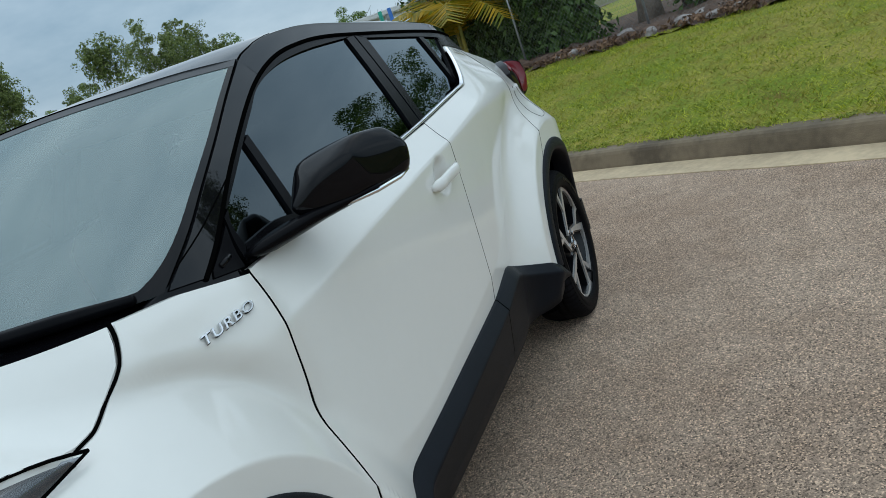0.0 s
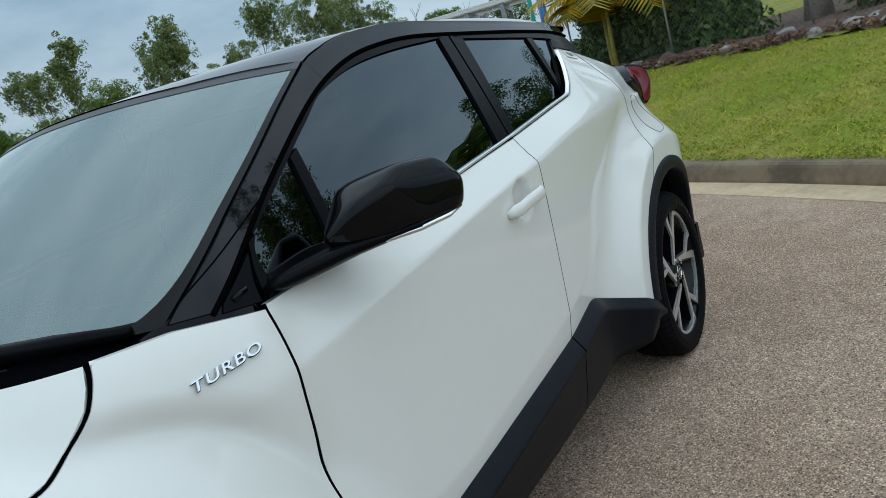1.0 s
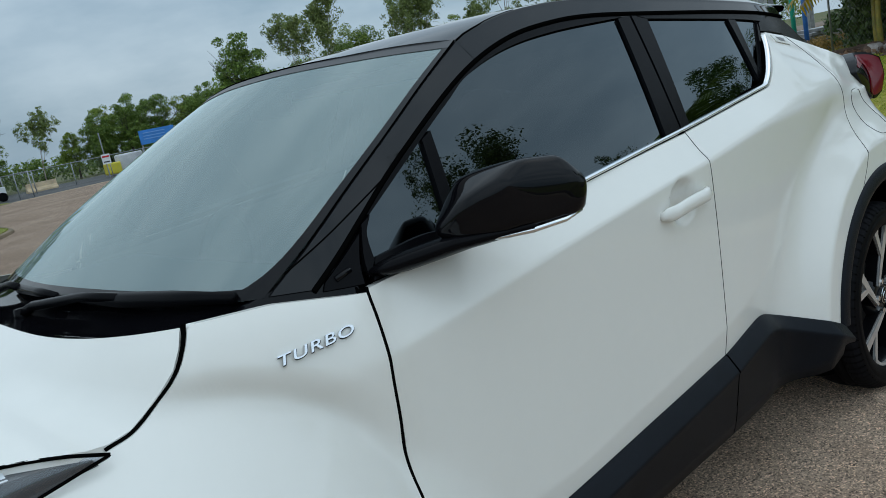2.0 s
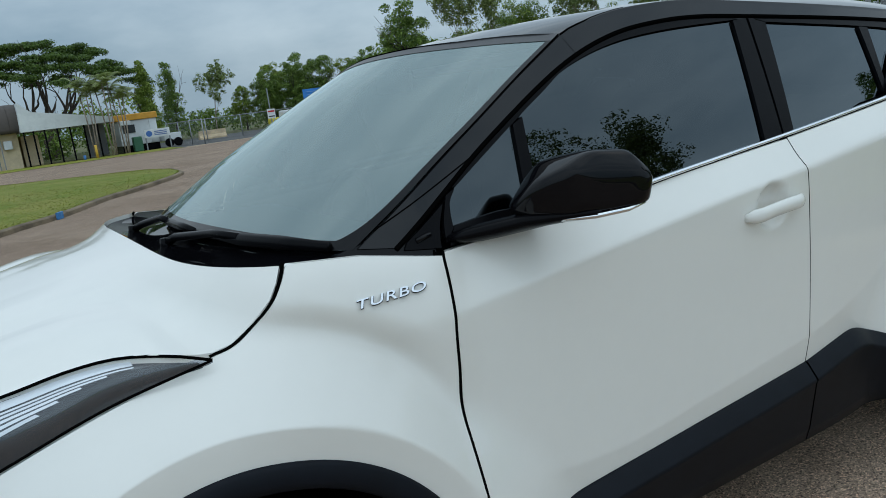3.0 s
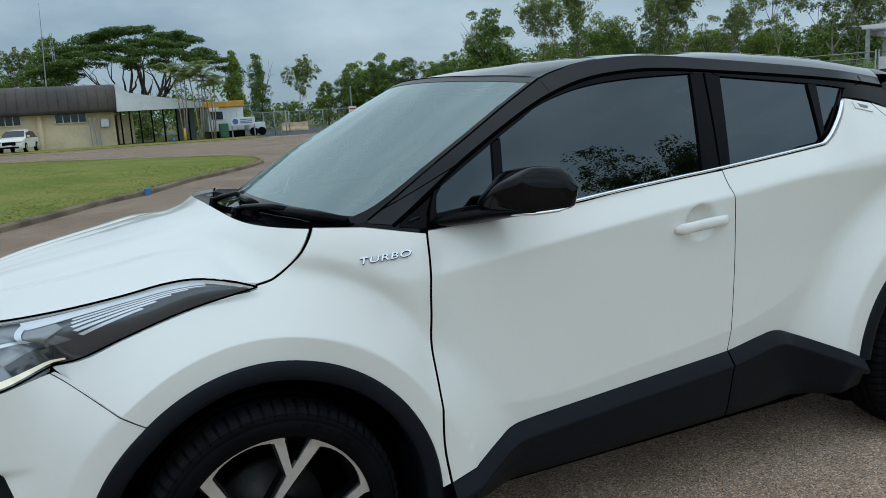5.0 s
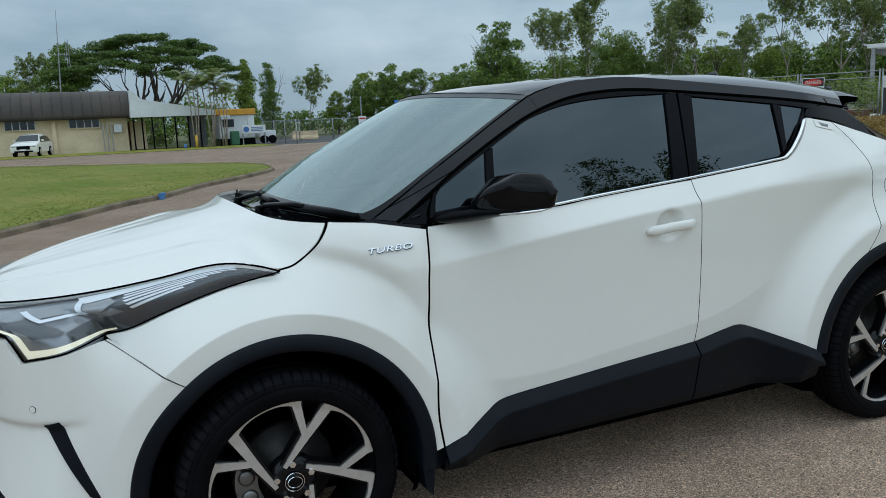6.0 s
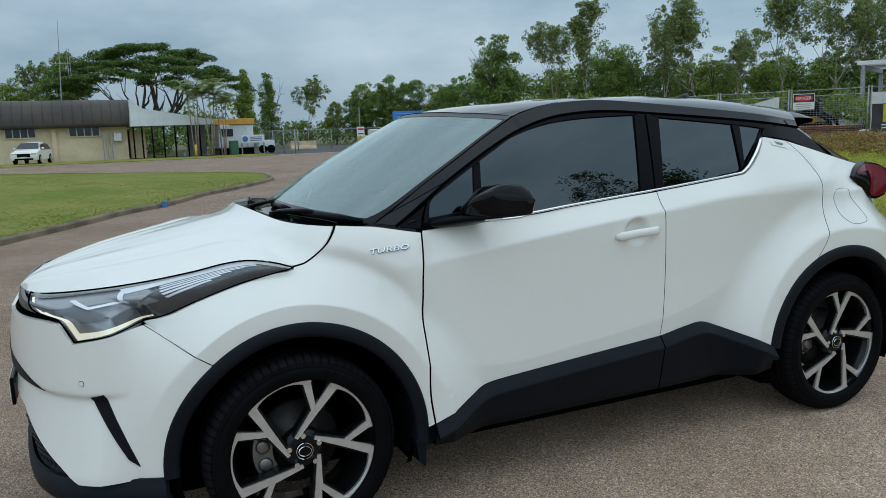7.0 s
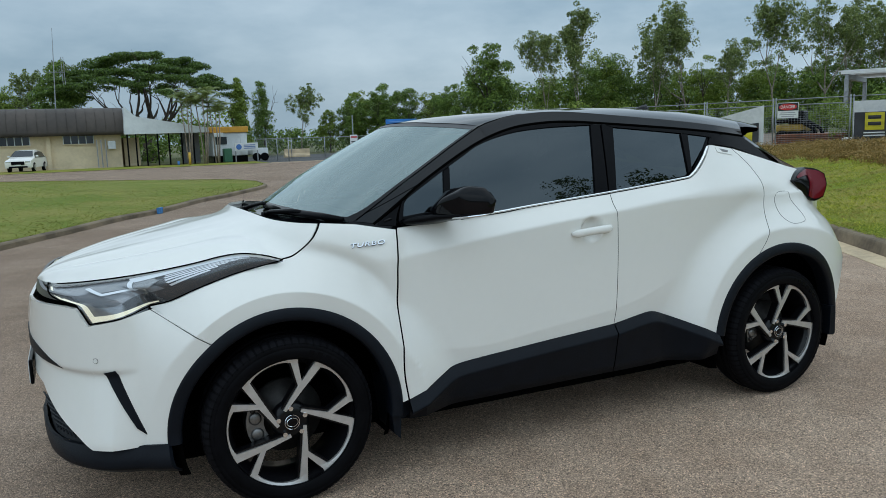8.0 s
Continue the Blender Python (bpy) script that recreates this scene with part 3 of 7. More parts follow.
        for i in range(41):
            a = radians(200 - 220 * i / 40)
            for j, (r, y) in enumerate(((ri + 0.004, 0.84), (0.45, 0.80), (0.45, 0.62), (0.44, 0.52), (0.3, 0.50), (0.2, 0.50), (0.1, 0.50), (0.0, 0.50))):
                P[i, j] = cx + r * math.cos(a), sgn * y, 0.335 + r * math.sin(a)
        sheet("wheel_housing", P, void, car, sgn > 0)
        flap = [(cx + 0.400, 0.44), (cx + 0.452, 0.44), (cx + 0.462, 0.27), (cx + 0.455, 0.175), (cx + 0.43, 0.20)] if cx < 1 else [(cx + 0.405, 0.42), (cx + 0.44, 0.42), (cx + 0.445, 0.265), (cx + 0.43, 0.255), (cx + 0.40, 0.26)]
        bm = plate(flap, sgn * -0.18, sgn * 0.865)
        part("mudflap", bm, plastic, car)
    # side fillers above the sill behind the front wheel
    part("sill_end", plate([(0.44, 0.36), (0.49, 0.35), (0.54, 0.29), (0.47, 0.26), (0.43, 0.30)], sgn * -0.1, sgn * 0.862), plastic, car)

# underbody
part("underbody", box(-0.52, 3.16, -0.66, 0.66, 0.175, 0.40, 0.03), void, car)
part("underbody", box(0.46, 2.20, -0.74, 0.74, 0.190, 0.42, 0.05), void, car)

# roof, screens and bonnet
ROOF_Z = [(0.0, 1.494), (0.12, 1.526), (0.3, 1.549), (0.5, 1.556), (0.7, 1.543), (0.88, 1.512), (1.0, 1.485)]
P = np.zeros((57, 61, 3))
for i in range(57):
    u = i / 56
    xg, xc = 1.010 + (2.60 - 1.010) * u, 0.852 + (2.86 - 0.852) * u
    zg = GAP(at_x(GAP, xg))[1] + 0.003
    lean = 0.024 * (1 - u) ** 6
    high = 0.050 - 0.020 * u
    xb, zb = xg - lean, zg + high
    yb, zc = pane_y(xb, zb) + 0.003, lerp(ROOF_Z, u)
    for j in range(61):
        w = abs(j - 30) / 30
        if w > 0.86:
            # the rail above the doors, in line with the pillars
            k = (w - 0.86) / 0.14
            x, z = xb + lean * k, zb - high * k
            y = pane_y(x, z) + 0.004 - 0.002 * (1 - k)
        else:
            k = math.sin(math.pi / 2 * w / 0.86)
            x, y, z = xc + (xb - xc) * k * k, yb * k, zc - (zc - zb) * (0.75 * k ** 2.4 + 0.25 * k ** 9)
        P[i, j] = x, math.copysign(y, j - 30), z
sheet("roof", P, roof_black, car, False, (0, 0, -0.012))
# pressed line that runs back from each corner of the screen
for sd in (-1, 1):
    run = [P[i, int(round(30 + sd * (25.8 - 0.38 * i)))] + np.array([0, 0, 0.0004]) for i in range(9)]
    part("roof_ditch", tube([tuple(q) for q in run], [0.0028 * (1 - i / 10) for i in range(9)], 5), void, car)


def mirrored(pts):
    """The left half of a cross-car curve, given from the left edge to the middle, with its right half."""
    return Path([tuple(p) for p in pts] + [(x, -y, z) for x, y, z in pts[-2::-1]])


def side3(path, surface, sgn, n=16, out=0.0):
    return Path([(path(i / n)[0], sgn * (surface(*path(i / n)) + out), path(i / n)[1]) for i in range(n + 1)])


screen_low = mirrored([(0.345, -0.735, 1.090), (0.29, -0.66, 1.094), (0.24, -0.50, 1.099), (0.20, -0.25, 1.105), (0.185, 0, 1.107)])
screen_top = mirrored([(0.985, -0.622, 1.463), (0.922, -0.45, 1.478), (0.868, -0.2, 1.491), (0.852, 0, 1.494)])
SL, SR = side3(SCREEN_SIDE, pane_y, -1), side3(SCREEN_SIDE, pane_y, 1)


def screen(e, nu, nv, lift=0.0):
    P = coons(screen_low, screen_top, SL, SR, nu, nv, e)
    for i in range(nu + 1):
        u = e[0] + (1 - e[0] - e[1]) * i / nu
        for j in range(nv + 1):
            v = e[2] + (1 - e[2] - e[3]) * j / nv
            P[i, j] += np.array([-0.6, 0, 0.8]) * (0.005 * 16 * u * (1 - u) * v * (1 - v) + lift)
    return P


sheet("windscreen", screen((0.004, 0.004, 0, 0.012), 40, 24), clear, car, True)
part("shut_line", tube([tuple(screen_top(i / 40) + np.array([0.002, 0, 0.001])) for i in range(41)], 0.0048, 6), void, car)
frit = material("screen_border", (0.03, 0.03, 0.033), 0.4)
for e in ((0.0, 0.0, 0.955, 0.0),):
    sheet("screen_border", screen(e, 30, 3, 0.0015), frit, car)
# printed black border of the glass, wide and rounded in the lower corners
for sd in (0, 1):
    P = np.zeros((25, 5, 3))
    for i in range(25):
        v = (i / 24) ** 1.5
        w = 0.010 + 0.045 * math.exp(-v / 0.04) + 0.008 * math.exp(-v / 0.3)
        for j in range(5):
            u = w * j / 4 if sd == 0 else 1 - w * j / 4
            P[i, j] = screen((u, 1 - u, v, 1 - v), 1, 1, 0.0014)[0, 0]
    sheet("screen_border", P, gloss_black, car)
sheet("screen_border", screen((0.0, 0.0, 0.0, 0.965), 40, 3, 0.0012), gloss_black, car)
sheet("seal", coons(Path([SL.p[-1] - [0.01, 0, 0.012], screen_top(0.25) - [0.01, 0, 0.012], screen_top(0.5) - [0.01, 0, 0.012], screen_top(0.75) - [0.01, 0, 0.012], SR.p[-1] - [0.01, 0, 0.012]]),
                    Path([SL.p[-1] + [0.04, 0, -0.008], screen_top(0.25) + [0.04, 0, -0.008], screen_top(0.5) + [0.04, 0, -0.008], screen_top(0.75) + [0.04, 0, -0.008], SR.p[-1] + [0.04, 0, -0.008]]),
                    Path([SL.p[-1] - [0.01, 0, 0.012], SL.p[-1] + [0.04, 0, -0.008]]), Path([SR.p[-1] - [0.01, 0, 0.012], SR.p[-1] + [0.04, 0, -0.008]]), 20, 2), void, car)

hood_back = mirrored([(0.185, 0.003 - side_y(0.185, 1.098), 1.098), (0.120, -0.675, 1.100), (0.075, -0.58, 1.102), (0.052, -0.35, 1.105), (0.046, 0, 1.108)])
HOOD_EDGE = [(-0.866, 0.868), (-0.82, 0.882), (-0.746, 0.895), (-0.60, 0.920), (-0.45, 0.944), (-0.30, 0.972), (-0.20, 0.995), (-0.12, 1.002), (-0.041, 0.990), (0.024, 0.968), (0.068, 0.977), (0.110, 1.002), (0.148, 1.040), (0.173, 1.074), (0.187, 1.098)]


def hood_edge(sgn):
    low = [(x, sgn * lerp(LAMP_TOP, x), z) for x, z in HOOD_EDGE[:9]] + [(0.020, sgn * (side_y(0.024, 0.968) - 0.003), 0.968)]
    up = [(x - 0.005, sgn * (side_y(x, z) - 0.004), z) for x, z in HOOD_EDGE[9:]]
    return Path(low, up)


NU, NV = 96, 44
P = np.zeros((NU + 1, NV + 1, 3))
eL = hood_edge(-1)
MID_Z = [(-0.87, 0.873), (-0.84, 0.902), (-0.75, 0.940), (-0.60, 0.977), (-0.4, 1.019), (-0.2, 1.057), (0.046, 1.104)]
for j in range(NV + 1):
    v = j / NV * 0.9965
    a = eL(v)
    for i in range(NU + 1):
        w = (i - NU / 2) / (NU / 2)
        s = abs(w)
        # middle line, then out to the edge with a raised shoulder
        xm = -0.868 + (0.046 + 0.868) * v ** 1.02
        zm = lerp(MID_Z, xm)
        y = a[1] * s
        k = s ** (1.6 + 4.6 * v ** 8)
        x = xm + (a[0] - xm) * k
        if v > 0.985:
            x = min(x, a[0])
        z = zm + (a[2] - zm) * s ** 2.6
        swell = math.sin(math.pi * min(v * 1.02, 1))
        ridge = math.exp(-((s - 0.82) / 0.12) ** 2) * 0.015 * swell - 0.007 * swell * max(0, 1 - abs(s - 0.60) / 0.10) + 0.004 * swell * max(0, 1 - abs(s - 0.40) / 0.16)
        P[i, j] = x, y * (1 if w < 0 else -1), z + ridge
sheet("bonnet", P, pearl, car, True, (0, 0, -0.014))

cowl_low = Path([p - [0.0, 0, 0.016] for p in hood_back.p[::6]])
P = coons(cowl_low, Path([p + [0.03, 0, -0.004] for p in screen_low.p[::6]]), Path([cowl_low(0), screen_low(0) + [0.03, 0, -0.004]]), Path([cowl_low(1), screen_low(1) + [0.03, 0, -0.004]]), 40, 8)
for j in range(9):
    P[:, j, 2] -= 0.022 * math.sin(math.pi * j / 8)
sheet("cowl", P, gloss_black, car)
part("cowl_tray", box(0.12, 0.36, -0.60, 0.60, 1.00, 1.05, 0.01), void, car)


def on_screen(u, v, lift):
    return screen((u, 1 - u, v, 1 - v), 1, 1, lift)[0, 0]


# two wipers: arm, then a deep blade lying on the glass
for ends, foot in ((((0.40, -0.040), (0.030, 0.002)), (0.120, -0.06, 1.080)), (((0.74, -0.030), (0.40, -0.030)), (0.120, 0.40, 1.076))):
    a, b = on_screen(*ends[0], 0.006), on_screen(*ends[1], 0.010)
    mid = on_screen((ends[0][0] + ends[1][0]) / 2, (ends[0][1] + ends[1][1]) / 2, 0.012)
    wiper = part("wiper", tube([foot, Vector(foot) + Vector((0.02, -0.03, 0.015)), Vector(tuple((a + mid) / 2)) + Vector((-0.01, 0, 0.006)), Vector(tuple(mid)) + Vector((-0.006, 0, 0.006))], [0.012, 0.011, 0.010, 0.009], 8), satin_black, car, "black wiper arm and blade", True)
    k = 1.0 if foot[1] < 0 else 0.7
    blade = tube([tuple(a + (mid - a) * t) if t <= 1 else tuple(mid + (b - mid) * (t - 1)) for t in (0, 0.5, 1, 1.5, 2)], [0.006 * k, 0.012 * k, 0.016 * k, 0.016 * k, 0.010 * k], 8)
    part("blade", blade, satin_black, wiper, "", True)
    part("pivot_cap", tube([Vector(foot) - Vector((0, 0, 0.02)), Vector(foot) + Vector((0, 0, 0.014))], [0.018, 0.013], 12), satin_black, wiper, "", True)

# tail end: hatch, rear glass, spoiler, bumper
spoiler = np.zeros((33, 8, 3))
for i in range(33):
    w = (i - 16) / 16
    y = 0.56 * w
    xb = 2.80 - 0.17 * w * w - 0.02 * abs(w) ** 6
    xe = 3.06 - 0.27 * w * w
    zt = 1.484 - 0.036 * w * w - 0.03 * abs(w) ** 8
    ze = 1.440 - 0.020 * w * w - 0.01 * abs(w) ** 8
    for j, (x, z) in enumerate(((xb, zt + 0.002), (xb + (xe - xb) * 0.5, (zt + ze) / 2 + 0.006), (xe - 0.01, ze + 0.004), (xe, ze - 0.004), (xe - 0.01, ze - 0.016), (xb + (xe - xb) * 0.55, ze - 0.024), (xb + 0.08, ze - 0.036), (xb + 0.02, ze - 0.036))):
        spoiler[i, j] = x, y, z
sheet("spoiler", spoiler, gloss_black, car, True, label="gloss black roof spoiler")
hatch_top = mirrored([(2.56, -0.615, 1.372), (2.72, -0.45, 1.41), (2.85, 0, 1.43)])
hatch_low = mirrored([(3.06, -0.625, 1.165), (3.17, -0.45, 1.15), (3.25, 0, 1.11)])
P = coons(hatch_low, hatch_top, Path([hatch_low(0), hatch_top(0)]), Path([hatch_low(1), hatch_top(1)]), 30, 14)
sheet("rear_window", P, gloss_black, car)
P = coons(mirrored([(3.16, -0.52, 0.70), (3.36, -0.4, 0.70), (3.40, 0, 0.70)]), mirrored([(2.96, -0.52, 1.175), (3.12, -0.42, 1.13), (3.25, 0, 1.11)]), Path([(3.16, -0.52, 0.70), (3.22, -0.54, 0.95), (2.96, -0.52, 1.175)]), Path([(3.16, 0.52, 0.70), (3.22, 0.54, 0.95), (2.96, 0.52, 1.175)]), 30, 14)
sheet("tailgate", P, pearl, car)
tail_plan = mirrored([(3.08, -0.815, 0), (3.17, -0.765, 0), (3.26, -0.675, 0), (3.35, -0.45, 0), (3.39, 0, 0)])
for name, zs, mat in (("rear_bumper", ((0.84, -0.10), (0.72, -0.02), (0.62, 0.0), (0.45, -0.005), (0.40, -0.01)), pearl), ("rear_skirt", ((0.47, -0.0), (0.40, 0.008), (0.33, 0.004), (0.28, -0.03), (0.25, -0.08)), plastic)):
    P = np.zeros((41, len(zs), 3))
    for i in range(41):
        c = tail_plan(i / 40)
        for j, (z, o) in enumerate(zs):
            w = min(abs(i - 20) / 20 * 1.0, 1)
            z = min(z, 0.70 + 0.14 * (1 - w ** 4))
            P[i, j] = c[0] + o * (1 - w ** 6), c[1] * (1 + o * 0.3) * (0.985 if mat is pearl else 0.93), z
    sheet(name, P, mat, car, True)

# nose and bumper, on a plan curve from the wheel arch round to the middle
PLAN = Path([(-0.20, 0.905), (-0.30, 0.90), (-0.40, 0.845), (-0.50, 0.795), (-0.60, 0.755), (-0.68, 0.71), (-0.75, 0.63), (-0.82, 0.50), (-0.88, 0.34), (-0.92, 0.17), (-0.935, 0)])


def s_of(x):
    return float(np.interp(-x, -PLAN.p[:, 0], PLAN.s)) / PLAN.length


def nose(s, z, sgn, out=0.0):
    x, y = PLAN(s)
    w = min(max((-x - 0.36) / 0.24, 0), 1)
    w = w * w * (3 - 2 * w)
    if w < 1:
        y = (1 - w) * side_y(x, z) + w * y
    m = min(max((s - 0.50) / 0.45, 0), 1)
    x += m * m * (3 - 2 * m) * lerp([(0.20, 0.085), (0.36, 0.045), (0.50, 0.030), (0.66, 0.026), (0.80, 0.042), (0.88, 0.066)], z)
    d = PLAN(min(s + 0.01, 1)) - PLAN(max(s - 0.01, 0))
    d /= np.linalg.norm(d)
    return np.array([x + d[1] * out, sgn * (y - d[0] * out), z])


def nose_sheet(name, b, t, l, r, sgn, mat, nu, nv, relief=None, rim=0.012, gap=0.0, label="", parent=None):
    sz = lambda pts: [(s_of(x) if x is not None else 1.0, z) for x, z in pts]
    conv = lambda runs: Path(*[sz(q) for q in runs])
    b, t, l, r = conv(b), conv(t), conv(l), conv(r)
    G = coons(b, t, l, r, nu, nv, (gap, gap, gap, gap))
    P = np.zeros((nu + 1, nv + 1, 3))
    for i in range(nu + 1):
        for j in range(nv + 1):
            s, z = G[i, j]
            P[i, j] = nose(s, z, sgn, relief(PLAN(min(s, 1))[0], z) if relief else 0)
    return sheet(name, P, mat, parent or car, sgn < 0, (rim, -sgn * rim, 0), label)


def bumper_relief(x, z):
    f = min(max((-0.53 - x) / 0.10, 0), 1)
    up = 0.018 / (1 + math.exp(-(z - 0.602) / 0.004))
    low = 0.052 * min(max((0.60 - z) / 0.26, 0), 1)
    return f * (up + low - 0.006)


for sgn in (-1, 1):
    nose_sheet("front_bumper",
               [[(-0.453, 0.322), (-0.57, 0.318), (-0.685, 0.321)]],
               [[(-0.478, 0.822), (-0.58, 0.80), (-0.686, 0.780)]],
               [arc(0, 0.335, 0.453, 182, 128.5, 9), [(-0.282, 0.6895), (-0.351, 0.736), (-0.42, 0.783), (-0.478, 0.822)]], [[(-0.685, 0.321), (-0.686, 0.780)]],
               sgn, pearl, 40, 56, bumper_relief, gap=0.0)
    nose_sheet("bumper_centre", [[(-0.685, 0.321), (-0.75, 0.385), (-0.87, 0.506)], [(-0.87, 0.506), (None, 0.53)]], [[(-0.718, 0.843), (-0.80, 0.845), (None, 0.800)]],
               [[(-0.685, 0.321), (-0.686, 0.780)], [(-0.686, 0.780), (-0.718, 0.843)]], [[(None, 0.53), (None, 0.800)]], sgn, pearl, 40, 56, bumper_relief)
    part("shut_line", tube([tuple(nose(s_of(BUMP_SEAM(i / 30)[0]), BUMP_SEAM(i / 30)[1], sgn, bumper_relief(*BUMP_SEAM(i / 30)) + 0.0003)) for i in range(31)], 0.0010, 5), void, car)
    nose_sheet("side_vent_blade", [[(-0.555, 0.39), (-0.527, 0.362)]], [[(-0.650, 0.604), (-0.612, 0.613)]], [[(-0.555, 0.39), (-0.650, 0.604)]], [[(-0.527, 0.362), (-0.612, 0.613)]], sgn, plastic, 6, 16, lambda x, z: bumper_relief(x, z) + 0.004)
    nose_sheet("slit_grille", [[(-0.785, 0.603), (-0.86, 0.612), (None, 0.618)]], [[(-0.80, 0.618), (-0.875, 0.655), (None, 0.682)]], [[(-0.785, 0.603), (-0.80, 0.618)]], [[(None, 0.618), (None, 0.682)]], sgn, plastic, 20, 4, lambda x, z: bumper_relief(x, z) + 0.003)
    nose_sheet("upper_grille", [[(-0.70, 0.842), (-0.80, 0.842), (None, 0.796)]], [[(-0.72, 0.862), (-0.82, 0.862), (None, 0.838)]], [[(-0.70, 0.842), (-0.72, 0.862)]], [[(None, 0.796), (None, 0.838)]], sgn, void, 20, 6, lambda x, z: -0.014)
    nose_sheet("emblem_panel", [[(-0.72, 0.860), (-0.82, 0.860), (None, 0.834)]], [[(-0.74, 0.884), (-0.82, 0.886), (None, 0.870)]], [[(-0.72, 0.860), (-0.74, 0.884)]], [[(None, 0.834), (None, 0.870)]], sgn, lamp_dark, 20, 6, lambda x, z: -0.006)
    nose_sheet("lower_lip", [[(-0.43, 0.205), (-0.60, 0.205), (-0.85, 0.205), (None, 0.215)]], [[(-0.455, 0.325), (-0.57, 0.321), (-0.685, 0.324)], [(-0.685, 0.324), (-0.88, 0.30), (None, 0.30)]],
               [[(-0.43, 0.205), (-0.455, 0.325)]], [[(None, 0.215), (None, 0.30)]], sgn, plastic, 40, 10, lambda x, z: 0.010 + 0.022 * math.sin(math.pi * min(max((z - 0.2) / 0.12, 0), 1)) - 0.05 * max(0.24 - z, 0) / 0.04)
    nose_sheet("fog_recess", [[(-0.69, 0.318), (-0.88, 0.296), (None, 0.296)]], [[(-0.692, 0.324), (-0.75, 0.39), (-0.87, 0.51), (None, 0.535)]], [[(-0.69, 0.318), (-0.692, 0.324)]], [[(None, 0.296), (None, 0.535)]], sgn, plastic, 24, 12, lambda x, z: -0.035 + 0.03 * max(0, (0.36 - z) / 0.06))
    mesh_bm = bmesh.new()
    for k in range(7):
        z = 0.335 + k * 0.017
        run = [nose(s_of(-0.765 - 0.055 * k / 6 - d), z + 0.004 * math.sin(d * 40), sgn, 0.002 - 0.02 * (k < 1)) for d in (0.0, 0.02, 0.04, 0.06, 0.08)]
        tube(run, 0.0036, 4, mesh_bm)
    for k in range(6):
        run = [nose(s_of(-0.770 - 0.015 * k - 0.05 * t), 0.333 + 0.105 * t, sgn, 0.0) for t in (0, 0.3, 0.6, 1)]
        tube(run, 0.0036, 4, mesh_bm)
    part("fog_mesh", mesh_bm, plastic, car, "black plastic mesh of the lower intake")
    c = nose(s_of(-0.669), 0.652, sgn, 0.012)
    part("parking_sensor", tube([c, c + np.array([-0.55, sgn * 0.8, 0]) * 0.002], 0.0088, 14), pearl, car)
    part("sensor_ring", tube([c - np.array([-0.55, sgn * 0.8, 0]) * 0.002, c + np.array([-0.55, sgn * 0.8, 0]) * 0.0012], 0.0102, 14), satin_black, car)

    # headlamp
    def on_lamp(x, z, o=0.0):
        return (x, sgn * (side_y(x, z) + o), z)
    tip = (0.022, sgn * 0.792, 0.967)
    low = Path([tip, on_lamp(-0.15, 0.932), on_lamp(-0.30, 0.890), on_lamp(-0.40, 0.848), on_lamp(-0.47, 0.826)], [on_lamp(-0.47, 0.826), tuple(nose(s_of(-0.58), 0.803, sgn)), tuple(nose(s_of(-0.684), 0.785, sgn))])
    top = Path([tip] + [(x, sgn * lerp(LAMP_TOP, x), z - 0.002) for x, z in HOOD_EDGE[8:0:-1]])
    end = Path([tuple(nose(s_of(-0.684), 0.785, sgn)), tuple(nose(s_of(-0.714), 0.851, sgn))], [tuple(nose(s_of(-0.714), 0.851, sgn)), tuple(nose(s_of(-0.80), 0.866, sgn, -0.01)), tuple(top(1))])
    root = Path([tip, (tip[0], tip[1], tip[2] + 1e-4)])
    base = coons(low, top, root, end, 48, 16)

    def lamp_at(u, v, depth):
        p = coons(low, top, root, end, 1, 1, (u, 1 - u, v, 1 - v))[0, 0]
        n = np.array([-0.45, sgn * 0.75, 0.48])
        return p + n * (0.030 * math.sin(math.pi * min(v, 1)) * min(1, u * 3) - depth)

    def lamp_patch(u0, u1, v0, v1, depth, nu=16, nv=6):
        return np.array([[lamp_at(u0 + (u1 - u0) * i / nu, v0(i / nu) + (v1(i / nu) - v0(i / nu)) * j / nv, depth) for j in range(nv + 1)] for i in range(nu + 1)])
    k = lambda c: (lambda t: c)
    lamp = sheet("headlamp", lamp_patch(0.0, 1, k(0.0), k(1.0), 0.022, 48, 16), grey_lamp, car, sgn < 0, label="clear headlamp with chrome wing and daylight strip")
    sheet("lamp_surround", lamp_patch(0.03, 0.54, k(0.02), lambda t: 0.66 - 0.22 * t, 0.019, 30, 6), lamp_dark, lamp, sgn < 0)
    sheet("lamp_surround", lamp_patch(0.50, 0.80, lambda t: 0.03, lambda t: 0.20 - 0.08 * t, 0.017, 20, 5), lamp_dark, lamp, sgn < 0)
    # bright bar along the top that sweeps down into a broad fin before the projector
    sheet("lamp_wing", lamp_patch(0.13, 0.58, lambda t: 0.70 - 0.14 * t, lambda t: 0.90 + 0.02 * math.sin(math.pi * t) - 0.06 * t, 0.009, 20, 5), lamp_silver, lamp, sgn < 0)
    sheet("lamp_wing", lamp_patch(0.50, 0.64, lambda t: 0.42 - 0.24 * t, lambda t: 0.70 + 0.06 * math.sin(math.pi * t) - 0.12 * t, 0.011, 12, 8), fin_grey, lamp, sgn < 0)
    sheet("lamp_wing", lamp_patch(0.565, 0.655, lambda t: 0.66 - 0.44 * t, lambda t: 0.82 - 0.52 * t, 0.008, 12, 4), lamp_silver, lamp, sgn < 0)
